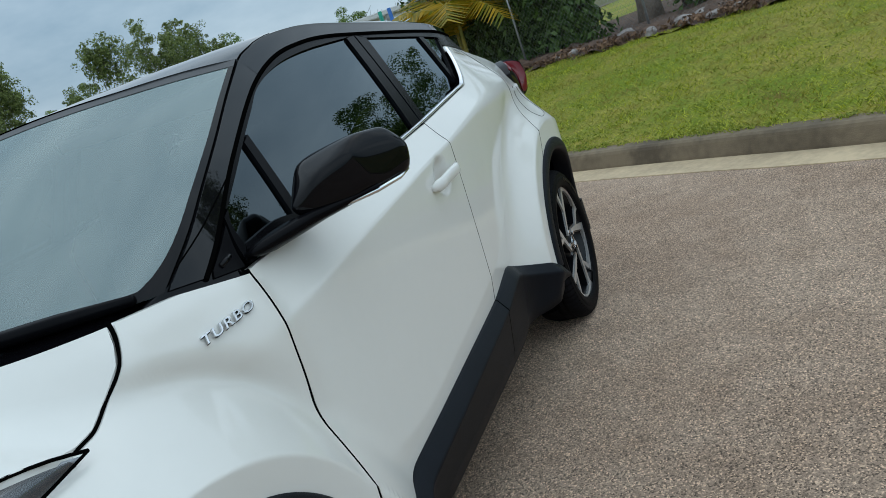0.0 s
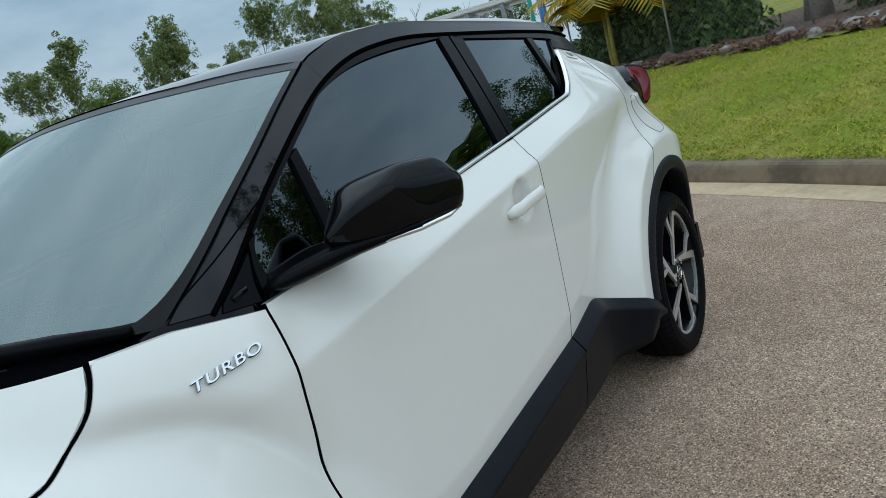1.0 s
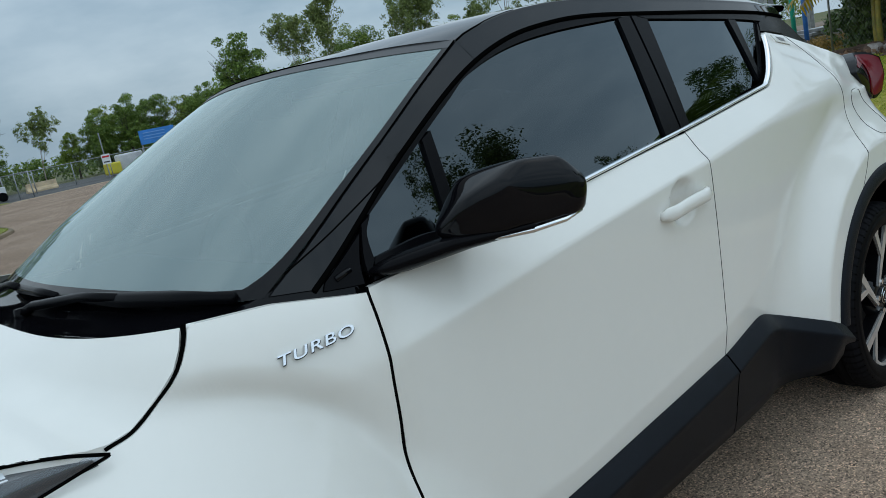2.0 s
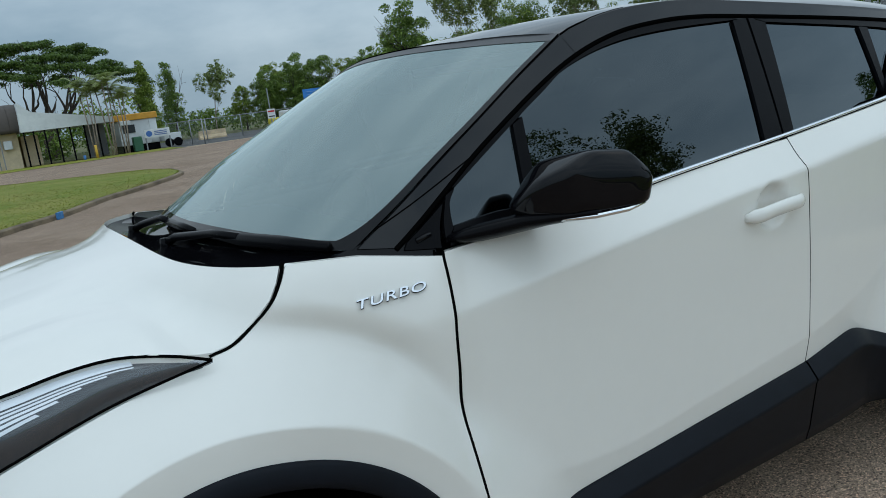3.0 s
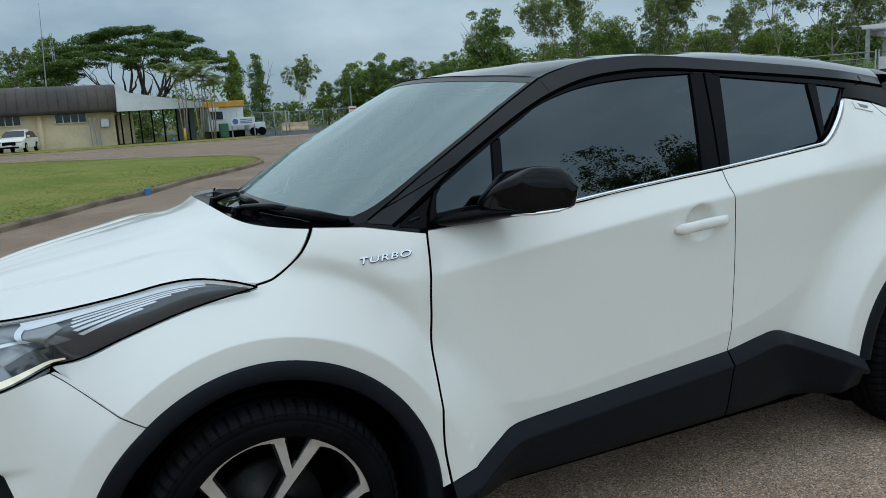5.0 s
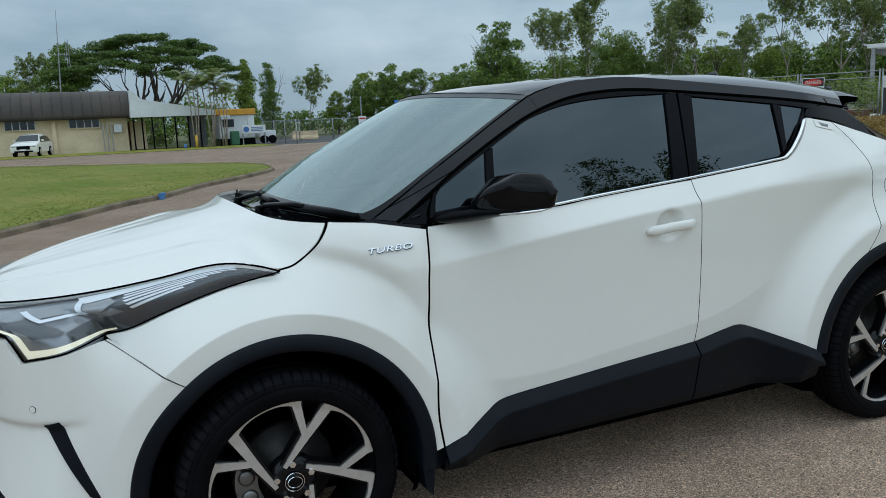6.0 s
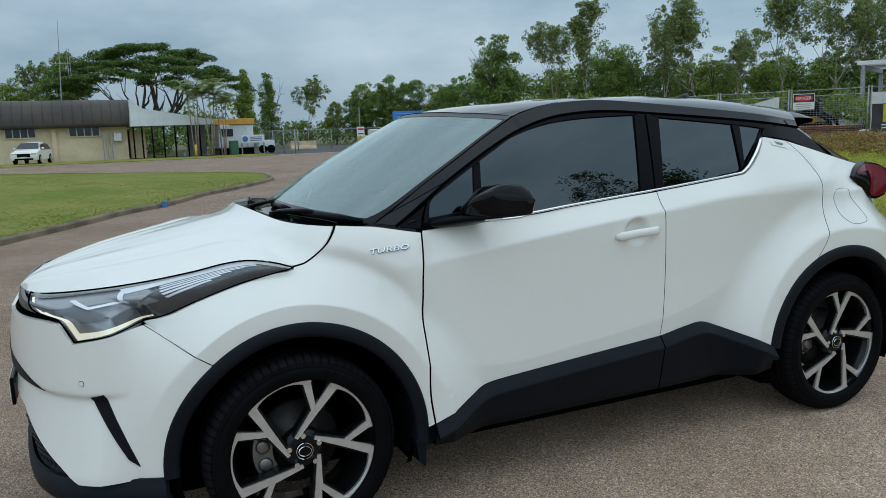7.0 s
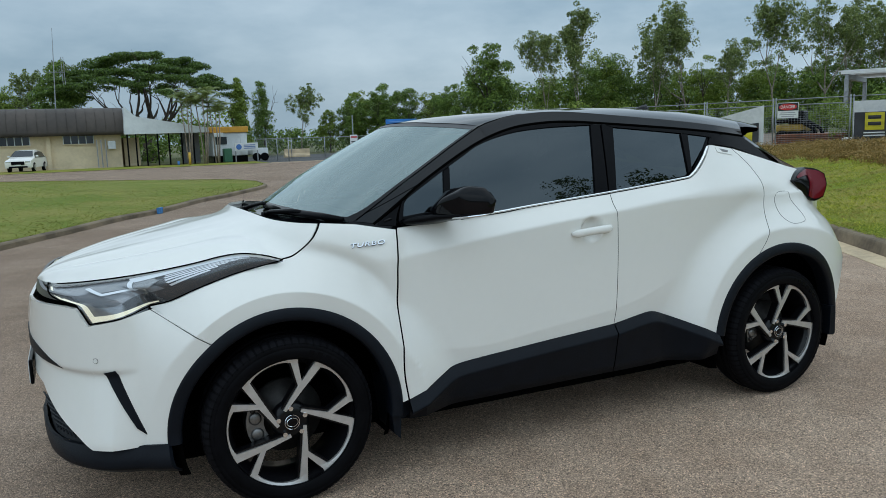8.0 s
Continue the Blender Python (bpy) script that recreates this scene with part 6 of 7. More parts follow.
for x, y, h, kind in ((44.8, 66, 7.8, "mid"), (48.8, 65, 9.6, "dark"), (51.5, 67, 11.4, "mid"), (53.9, 66, 11.0, "dark"), (57.2, 65, 10.0, "dark"), (62.8, 66, 9.4, "mid"), (66.2, 66, 10.6, "mid"), (69.4, 68, 9.8, "dark"), (71.7, 65, 10.0, "mid"), (76.9, 66, 10.8, "mid"), (79.5, 69, 11.0, "dark"), (82.7, 65, 10.4, "mid"), (86.2, 66, 11.4, "dark"), (89.5, 65, 11.0, "dark"), (91.7, 64, 12.4, "dark"), (94.7, 60, 15.0, "dark"), (97, 52, 13, "dark"), (99, 44, 13, "dark")):
    tree((x, y, -0.05), h * 0.86, kind, "full leafy tree in the belt of woods behind the site", 0.105)
# undergrowth closing the belt
C = [(x + rng.normal(0, 1), 71 + rng.normal(0, 2) - max(0, x - 62) * 0.45, rng.uniform(0.3, 6.6)) for x in np.linspace(38, 106, 260)]
quads("undergrowth", leaves(C, rng.uniform(1.2, 2.1, len(C)), 125, 0.22), leaf_dark, None, "dark green undergrowth below the far trees", "stuff")
C = [(x + rng.normal(0, 1), 60 + rng.normal(0, 1.5) - max(0, x - 60) * 0.45, rng.uniform(0.3, 3.4)) for x in np.linspace(38, 100, 110)]
quads("undergrowth", leaves(C, rng.uniform(0.8, 1.5, len(C)), 150, 0.14), leaf_mid, None, "bright green shrubs before the far trees", "stuff")
C = [(x, 86 + rng.normal(0, 2), rng.uniform(0.4, 1.7)) for x in np.linspace(12, 44, 60)]
quads("undergrowth", leaves(C, rng.uniform(0.9, 1.5, len(C)), 120, 0.2), leaf_dark, None, "low dark shrubs along the far yard", "stuff")
# behind the building
tree((6.2, 75, 0), 10.4, "rain", "wide flat-topped rain tree with a dark spreading trunk", 0.095)
tree((-3.0, 80, 0), 9.6, "gum", "pale gum tree behind the low building", 0.1, "tree", 1.0, 1.3)
tree((-0.6, 78, 0), 9.2, "dark", "dark tree behind the low building", 0.12)
tree((-5.6, 86, 0), 7.6, "mid", "green tree behind the low building", 0.13)
tree((14.4, 73, 0), 7.3, "mid", "green tree beside the rain tree", 0.12, "tree", 0.6)
C = [(x, 84 + rng.normal(0, 2), rng.uniform(1.0, 4.6)) for x in np.linspace(-26, 16, 60)]
quads("undergrowth", leaves(C, rng.uniform(1.2, 2.0, len(C)), 130, 0.2), leaf_mid, None, "green trees massed behind the building", "stuff")
P = np.array([[(-260 + 420 * i / 40, 620, -2 + j * (34 * math.exp(-((i - 17) / 9) ** 2) + 3 * noise.noise((i * 0.4, 0, 5)))) for j in (0, 0.5, 1)] for i in range(41)])
tagged(sheet("backdrop", P, material("far_hill", (0.06, 0.085, 0.06), 0.95, vary=0.4, scale=0.05), None, True), "far wooded hill on the horizon", kind="structure")
leaf_palm_green = leafy("pale_palm_fronds", (0.11, 0.15, 0.04), (0.26, 0.31, 0.10), 0.5, 0.35)
for x, y, h in ((6.9, 53.0, 4.4), (7.9, 52.6, 5.0), (8.8, 53.2, 4.2)):
    palm((x, y, 0), h * 1.0, "slim clumping palm before the awning", 3, 7, 1.45, leaf_palm_green)
# trees across the road, mirrored in the side glass
for x, y, h, slim in ((10.5, -11.2, 9.4, 0.45), (11.9, -9.9, 9.0, 0.42), (13.4, -8.8, 5.8, 0.6)):
    tree((x, y, 0.5), h, "gum", "open branching tree on the lawn, mirrored in the side glass", 0.05, "tree", slim, 1.7)
for x, y, h in ((16.5, -6.6, 6.3), (20, -3.6, 5.4), (26, -7.5, 8.4), (30, -4.5, 8.2)):
    tree((x, y, 0.5), h, "dark", "dark dense tree on the lawn, mirrored in the side glass", 0.07, "tree", 1.0, 2.0)
palm((13.6, -7.5, 0.5), 4.4, "feathery palm on the lawn, mirrored in the side glass", 1, 16, 2.4, leaf_mid)

# ---- lawn edge: mulch, rocks, hedge, wire fence, palm ----
# broad-leaved clover and runners, thickest along the kerb
C = []
while len(C) < 2600:
    t, d = rng.uniform(0.20, 0.52), 0.12 + 3.4 * rng.uniform(0, 1) ** 2.4
    x, y, z = lawn_point(t, d)
    if noise.noise((x * 1.6, y * 1.6, 2)) > -0.12:
        C.append((x, y, z + 0.012))
quads("clover", leaves(C, rng.uniform(0.025, 0.075, len(C)), 18, 0.010, 0.35), leafy("clover_leaves", (0.10, 0.155, 0.010), (0.48, 0.50, 0.085), 0.5, 0.35), None, "pale green clover tufts in the lawn near the kerb", "stuff")
P = np.array([[(lambda q: (q[0], q[1], q[2] + 0.02 + 0.09 * noise.noise((q[0] * 2.3, q[1] * 2.3, 1)) + 0.05 * noise.noise((q[0] * 7, q[1] * 7, 4)) + (0.06 if d > 4.4 else -0.02)))(lawn_point(0.24 + 0.19 * i / 240, d)) for d in (4.15, 4.25, 4.35, 4.5, 4.65, 4.8, 5.0, 5.2, 5.5, 6.2, 8.5, 12, 17)] for i in range(241)])
tagged(sheet("garden_bed", P, mulch, None, False), "brown mulch bed edging the lawn", kind="structure")
for k in range(70):
    t = rng.uniform(0.26, 0.425)
    q = lawn_point(t, 4.36 + abs(rng.normal(0, 0.22)))
    bm = bmesh.new()
    bmesh.ops.create_icosphere(bm, subdivisions=2, radius=1)
    s = 0.05 + 0.13 * rng.uniform(0, 1) ** 2
    sx, sy, sz = s * rng.uniform(0.7, 1.5), s, s * rng.uniform(0.45, 0.8)
    for v in bm.verts:
        f = 1 + 0.35 * noise.noise(v.co * 1.3 + Vector((k, 0, 0)))
        v.co = Vector((v.co.x * sx * f, v.co.y * sy * f, v.co.z * sz * f))
    ob = part("rock", bm, rock_mat if k % 3 else mulch)
    ob.matrix_world = pose(q[0], q[1], q[2] + 0.04, 0, 0, rng.uniform(0, 180))
    tagged(ob, "weathered edging rock on the mulch bed", "rock", "edging rocks")
C = [(lambda q: (q[0], q[1], q[2] + 0.05))(lawn_point(rng.uniform(0.25, 0.425), 4.2 + abs(rng.normal(0, 0.45)))) for _ in range(500)]
quads("leaf_litter", leaves(C, rng.uniform(0.08, 0.2, len(C)), 14, 0.035, 0.4), leafy("dead_leaves", (0.05, 0.028, 0.018), (0.26, 0.15, 0.09), 0.8, 0.1), None, "dead brown leaves and twigs on the mulch bed", "stuff")
H0, H1 = np.array([14.6, 3.9]), np.array([12.4, 0.62])
C = []
for u in np.linspace(0, 1, 30):
    for z in np.linspace(0.75, 3.1, 9):
        q = H0 + (H1 - H0) * u + np.array([0.35, -0.25]) * rng.normal(0, 0.5)
        C.append((q[0] + 0.35, q[1] - 0.25, z))
hedge = tagged(new("hedge"), "tall dense dark green hedge behind the wire fence", "hedge")
quads("crown", leaves(C, rng.uniform(0.26, 0.44, len(C)), 190, 0.058), leaf_hedge, hedge)
bm = bmesh.new()
for u in np.linspace(0.03, 0.97, 9):
    q = H0 + (H1 - H0) * u
    tube([(q[0] + 0.35, q[1] - 0.25, 0.4), (q[0] + 0.4, q[1] - 0.25, 2.4)], [0.05, 0.02], 6, bm)
part("trunk", bm, bark_dark, hedge)
C = [(13.6 + rng.normal(0, 0.3), rng.uniform(-3.6, -0.95), rng.uniform(0.7, 1.9)) for _ in range(70)]
hedge = tagged(new("hedge"), "low dark green shrub hedge beyond the gum trunk", "hedge")
quads("crown", leaves(C, rng.uniform(0.22, 0.36, len(C)), 150, 0.05), leaf_hedge, hedge)
bm = bmesh.new()
for y in np.linspace(-3.4, -1.1, 6):
    tube([(13.6, y, 0.35), (13.65, y, 1.3)], [0.04, 0.015], 6, bm)
part("trunk", bm, bark_dark, hedge)
galv = material("galvanised_steel", (0.34, 0.35, 0.36), 0.45, 0.7, vary=0.3, scale=8)


def wire_fence(a, b, z0, h, label, step=0.075, r=0.0022, rails=(1.0,), posts=2.6, post_r=0.025):
    a, b = Vector((*a, z0)), Vector((*b, z0))
    d = (b - a)
    n = max(1, round(d.length / posts))
    root = tagged(new("wire_fence"), label, "fence")
    for k in range(n + 1):
        p = a + d * k / n
        part("post", tube([p - Vector((0, 0, 0.3)), p + Vector((0, 0, h + 0.05))], post_r, 8), galv, root, "", True)
    for f in rails:
        part("rail", tube([a + Vector((0, 0, h * f)), b + Vector((0, 0, h * f))], post_r * 0.8, 6), galv, root, "", True)
    V = []
    e = d.normalized()
    side = e * r * 1.4
    for s in (-1, 1):
        for k in range(int((d.length + h) / step)):
            u0 = k * step - (h if s > 0 else 0)
            lo, hi = (u0, u0 + h) if s > 0 else (u0, u0 - h)
            p, q = a + e * lo, a + e * hi + Vector((0, 0, h))
            span = hi - lo
            c0, c1 = (0 - lo) / span, (d.length - lo) / span
            f0, f1 = max(0, min(c0, c1)), min(1, max(c0, c1))
            if f1 <= f0:
                continue
            A, B = p + (q - p) * f0, p + (q - p) * f1
            V.append([tuple(A - side), tuple(A + side), tuple(B + side), tuple(B - side)])
    quads("wire_mesh", np.array(V), galv, root)
    return root


wire_fence((14.2, 3.75), (9.6, -2.9), 0.58, 1.8, "galvanised chain wire fence in front of the hedge", 0.085, 0.0010, (1.0,), 2.6, 0.019)
palm((13.45, 2.75, 0.5), 1.25, "young golden palm with yellow-green fronds by the hedge", 2, 9, 1.9, None, material("golden_palm_stem", (0.42, 0.30, 0.05), 0.6, second=(0.22, 0.22, 0.05), scale=6))
tb = bmesh.new()
tube([(14.05, -0.5, 0.3), (14.12, -0.5, 1.0), (14.3, -0.35, 2.2), (14.8, 0.1, 9.0)], [0.28, 0.20, 0.17, 0.12], 10, tb)
tube([(14.25, -0.4, 1.8), (13.9, -1.0, 3.4), (13.7, -1.7, 8.5)], [0.10, 0.08, 0.06], 8, tb)
gum = tagged(new("tree"), "pale gum tree trunk rising from the mulch bed", "tree")
part("trunk", tb, bark_pale, gum, "", True)
quads("crown", leaves([(14.5 + rng.normal(0, 1), -0.5 + rng.normal(0, 1.2), rng.uniform(8.0, 10.5)) for _ in range(30)], rng.uniform(0.4, 0.7, 30), 60, 0.09), leaf_gum, gum)
C = [(lambda q: (q[0], q[1], q[2] + 0.12))(lawn_point(rng.uniform(0.45, 0.60), rng.uniform(5.4, 11.5))) for _ in range(1700)]
C = [c for c in C if (c[0] - 21.08) * 0.40 - (c[1] - 15.7) * 0.917 > 0.2 + rng.uniform(0, 2.8) or rng.uniform() < 0.02]
C = C + [(lambda q: (q[0], q[1], q[2] + 0.05))(lawn_point(rng.uniform(0.455, 0.60), 6.0 - 2.4 * rng.uniform(0, 1) ** 1.6)) for _ in range(420)]
R = [rng.uniform(0.10, 0.46) * (0.45 + 0.9 * abs(noise.noise((c[0] * 0.9, c[1] * 0.9, 3)))) for c in C]
quads("weeds", leaves(C, R, 105, 0.026, 0.9), leaf_weed, None, "dry brown and green weeds before the site fence", "stuff")

# ---- fenced building site ----
mesh("site_ground", [(17, 24, 0.625), (23.6, 8.6, 0.625), (60, 5, 0.64), (60, 50, 0.62), (20, 44, 0.62)], [(0, 1, 2, 3, 4)], material("site_dirt", (0.20, 0.15, 0.11), 0.95, second=(0.12, 0.085, 0.06), scale=0.8, bump=0.5, bump_scale=20), None, False, "bare brown soil of the building site", "structure")
white_sheet = material("white_banner_cloth", (0.62, 0.62, 0.61), 0.8, second=(0.48, 0.48, 0.48), scale=1.2, bump=0.4, bump_scale=4)
dark_sheet = material("charcoal_banner_cloth", (0.045, 0.045, 0.048), 0.8, vary=0.3, scale=2)
yellow = material("yellow_panel", (0.62, 0.52, 0.02), 0.6, vary=0.2, scale=5)
red = material("red_sign_paint", (0.55, 0.02, 0.02), 0.5, vary=0.15, scale=9)
sign_white = material("white_sign_board", (0.72, 0.72, 0.70), 0.5, vary=0.1, scale=6)
black_ink = material("black_sign_paint", (0.02, 0.02, 0.02), 0.6)
F0, FD = np.array([21.08, 15.7]), np.array([0.40, -0.917])


def fence_at(s, z, out=0.0):
    p = F0 + FD * s
    return Vector((p[0] - 0.917 * out, p[1] - 0.40 * out, z))


for s0 in (-7.2, -4.8, -2.4, 0.0, 2.4, 4.8):
    panel_ob = tagged(new("fence_panel"), "temporary galvanised site fence panel on blocks", "fence", "site fence panels")
    for s in (s0 + 0.03, s0 + 2.34):
        part("post", tube([fence_at(s, 0.45), fence_at(s, 2.30)], 0.022, 8), galv, panel_ob, "", True)
    for z in (0.62, 2.05, 2.24):
        part("rail", tube([fence_at(s0, z), fence_at(s0 + 2.37, z)], 0.018, 6), galv, panel_ob, "", True)
    bm = bmesh.new()
    if s0 > -3 and s0 < 2:
        for k in range(24):
            tube([fence_at(s0 + 0.05 + k * 0.098, 0.62), fence_at(s0 + 0.05 + k * 0.098, 2.05)], 0.003, 3, bm, False)
        for k in range(20):
            tube([fence_at(s0, 0.66 + k * 0.072), fence_at(s0 + 2.37, 0.66 + k * 0.072)], 0.003, 3, bm, False)
        part("wire_mesh", bm, galv, panel_ob)
    else:
        bm.free()
    part("block", box(-0.12, 0.12, -0.3, 0.3, 0, 0.13, 0.02, 1, None, Matrix.Translation(fence_at(s0 + 0.02, 0.45)) @ Matrix.Rotation(radians(23), 4, "Z")), concrete, panel_ob)


def cloth(name, s0, s1, z0, z1, mat, out, label, sag=0.0, category="banner", parent=None):
    P = np.zeros((25, 9, 3))
    for i in range(25):
        for j in range(9):
            s, v = s0 + (s1 - s0) * i / 24, j / 8
            z = z0 + (z1 - z0) * v - sag * min((s1 - s) / 1.8, 1) * (0.4 + 0.6 * v)
            P[i, j] = fence_at(s, z, out + 0.025 * noise.noise((s * 1.5, v * 2.5, out * 30)))
    ob = sheet(name, P, mat, parent, False, label="" if parent else label)
    return ob if parent else tagged(ob, label, category)


b = cloth("banner", -5.0, -0.35, 0.65, 2.08, white_sheet, 0.05, "sagging white cloth banner tied to the site fence", 0.42)
for s in (-2.6, -1.45):
    cloth("banner_print", s, s + 0.95, 0.98 + 0.10 * s, 1.72 + 0.15 * s, dark_sheet, 0.085, "", 0.18, parent=b)
    cloth("banner_print", s + 0.40, s + 0.74, 1.02 + 0.10 * s, 1.66 + 0.15 * s, yellow, 0.10, "", 0.08, parent=b)
b = cloth("banner", 2.45, 7.0, 0.60, 2.08, white_sheet, 0.05, "white and charcoal banner with a yellow square on the site fence")
cloth("banner_print", 2.48, 7.0, 0.85, 1.72, dark_sheet, 0.085, "", parent=b)
cloth("banner_print", 2.80, 3.35, 1.16, 1.70, yellow, 0.11, "", parent=b)
for z in (1.50, 1.30):
    cloth("banner_print", 2.89, 3.26, z, z + 0.11, black_ink, 0.125, "", parent=b)
for z in (1.05, 0.96):
    cloth("banner_print", 2.77, 3.37, z, z + 0.045, sign_white, 0.11, "", parent=b)
# danger sign
M = Matrix.Translation(fence_at(0.45, 1.86, 0.10)) @ Matrix(((0.40, 0, -0.917), (-0.917, 0, -0.40), (0, 1, 0))).to_4x4() @ Matrix.Diagonal((0.8, 0.86, 1, 1))
sign = part("danger_sign", box(-0.42, 0.42, -0.28, 0.32, -0.006, 0.006, 0.004, 1, None, M), sign_white)
tagged(sign, "white danger sign with a red oval on the site fence", "sign")
bm = bmesh.new()
bmesh.ops.create_cone(bm, cap_ends=True, segments=40, radius1=1, radius2=1, depth=0.008, matrix=M @ Matrix.Translation((0, 0.15, 0.009)) @ Matrix.Diagonal((0.36, 0.125, 1, 1)))
part("oval", bm, red, sign)
part("sign_top", box(-0.40, 0.40, 0.005, 0.30, 0.006, 0.0085, 0, 1, None, M), black_ink, sign)
for yy, w in ((-0.07, 0.30), (-0.14, 0.34), (-0.21, 0.26)):
    part("text_bar", box(-w, w, yy - 0.014, yy + 0.014, 0.006, 0.009, 0, 1, None, M), material("grey_print", (0.3, 0.3, 0.3), 0.6), sign)
txt = bpy.data.curves.new("danger_word", "FONT")
txt.body, txt.size, txt.extrude, txt.align_x, txt.align_y = "DANGER", 0.17, 0.002, "CENTER", "CENTER"
tmp = new("tmp", txt)
bpy.context.view_layer.update()
me = bpy.data.meshes.new_from_object(tmp.evaluated_get(bpy.context.evaluated_depsgraph_get()))
bpy.data.objects.remove(tmp)
me.materials.clear()
me.materials.append(sign_white)
word = new("word", me)
word.parent = sign
word.matrix_world = M @ Matrix.Translation((0, 0.15, 0.016)) @ Matrix.Diagonal((0.86, 1, 1, 1))
p = fence_at(1.75, 0.66, -2.6)
shrub = tagged(new("shrub"), "pale green shrub growing behind the site fence", "shrub")
quads("crown", leaves([(p.x + rng.normal(0, 0.35), p.y + rng.normal(0, 0.35), p.z + rng.uniform(0.2, 1.2)) for _ in range(40)], rng.uniform(0.2, 0.4, 40), 90, 0.035), leaf_mid, shrub)
bm = bmesh.new()
for k in range(6):
    tube([p + Vector((0.05 * k - 0.12, 0, -0.1)), p + Vector((0.12 * k - 0.3, 0.1, 0.9))], [0.018, 0.006], 5, bm)
part("stem", bm, bark_dark, shrub)
# loader, rusty mesh stack, steel frames
digger = tagged(new("loader"), "yellow skid-steer loader standing on the site", "loader")
DM = Matrix.Translation((25.6, 18.6, 0.66)) @ Matrix.Rotation(radians(-66), 4, "Z") @ Matrix.Diagonal((0.75, 0.75, 0.75, 1))
part("body", box(-1.0, 0.55, -0.5, 0.5, 0.62, 1.0, 0.08, 2, None, DM), material("machine_yellow", (0.42, 0.27, 0.03), 0.5, vary=0.5, scale=4), digger)
part("cab", box(-0.4, 0.4, -0.42, 0.42, 0.95, 1.7, 0.06, 2, None, DM), satin_black, digger)
for x in (-0.6, 0.45):
    for y in (-0.62, 0.62):
        part("wheel", lathe([(0.0, -0.12), (0.22, -0.12), (0.34, -0.10), (0.34, 0.10), (0.22, 0.12), (0.0, 0.12)], (0, 0, 0), 20), rubber, digger).matrix_world = DM @ Matrix.Translation((x, y, 0.34))
for y in (-0.6, 0.6):
    part("lift_arm", tube([DM @ Vector((-0.9, y, 1.15)), DM @ Vector((0.2, y, 1.2)), DM @ Vector((0.95, y, 0.75)), DM @ Vector((1.1, y, 0.4))], 0.075, 8), satin_black, digger)
part("chassis", box(-0.9, 0.7, -0.45, 0.45, 0.2, 0.62, 0.05, 2, None, DM), rubber, digger)
part("bucket", box(0.85, 1.4, -0.75, 0.75, 0.12, 0.45, 0.06, 2, None, DM), rubber, digger)
rust = material("rusty_steel", (0.27, 0.095, 0.04), 0.85, second=(0.13, 0.045, 0.025), scale=6, bump=0.3)
stack = tagged(new("mesh_stack"), "stack of rusty reinforcing mesh on the site", "steel stack")
for k in range(6):
    part("sheet_mesh", box(-1.6, 1.6, -0.8, 0.8, 0.06 * k, 0.06 * k + 0.035, 0, 1, None, Matrix.Translation((24.6 + 0.03 * k, 16.6, 0.70)) @ Matrix.Rotation(radians(-66 + k), 4, "Z")), rust, stack)
heap = part("sand_bags", box(-0.5, 0.5, -0.25, 0.25, 0.0, 0.28, 0.12, 3, None, Matrix.Translation((22.9, 13.9, 0.64)) @ Matrix.Rotation(radians(-66), 4, "Z")), white_sheet)
tagged(heap, "pale bags heaped inside the site fence", "bags")


def steel_frame(M, w, d, h, label, bays=3):
    root = tagged(new("open_shed"), label, "shed")
    for i in range(bays + 1):
        x = -w / 2 + w * i / bays
        for y in (-d / 2, d / 2):
            part("column", box(x - 0.07, x + 0.07, y - 0.07, y + 0.07, 0, h, 0.01, 1, None, M), galv, root)
        part("rafter", box(x - 0.06, x + 0.06, -d / 2, d / 2, h, h + 0.18, 0.01, 1, None, M), galv, root)
    for k in range(6):
        y = -d / 2 + d * k / 5
        part("purlin", box(-w / 2 - 0.2, w / 2 + 0.2, y - 0.05, y + 0.05, h + 0.18, h + 0.28, 0, 1, None, M), sign_white, root)
    for k in range(4):
        part("roof_sheet", box(-w / 2 - 0.3, w / 2 + 0.3, -d / 2 + d * k / 4, -d / 2 + d * (k + 0.55) / 4, h + 0.29, h + 0.32, 0, 1, None, M), sign_white, root)
    return root


steel_frame(Matrix.Translation((28.5, 15.2, 0.5)) @ Matrix.Rotation(radians(-62), 4, "Z"), 5.0, 4.0, 2.5, "grey steel shed frame with white roof purlins")
steel_frame(Matrix.Translation((24.5, 9.6, 0.55)) @ Matrix.Rotation(radians(-70), 4, "Z"), 4.6, 3.0, 2.3, "pale steel racks of stacked roofing sheets", 4)
for x, y, c in ((16.0, 5.15, (0.0, 0.30, 0.20)), (16.0, 4.92, (0.03, 0.16, 0.50))):
    ob = part("site_post", tube([(x, y, 0.4), (x, y, 2.6)], 0.045, 10), material("post_paint", c, 0.6, vary=0.2), None, "", True)
    tagged(ob, "painted marker post beside the steel stacks", "post", "marker posts")
for k in range(7):
    ob = part("steel_bundle", box(-1.3, 1.3, -0.5, 0.5, 0.0, 0.07, 0.01, 1, None, Matrix.Translation((17.2 + 0.06 * k, 4.6 - 0.05 * k, 0.56 + 0.07 * k)) @ Matrix.Rotation(radians(-60 + 3 * k), 4, "Z")), galv)
    tagged(ob, "bundle of grey steel sections stacked outside", "steel bundle", "steel bundles")

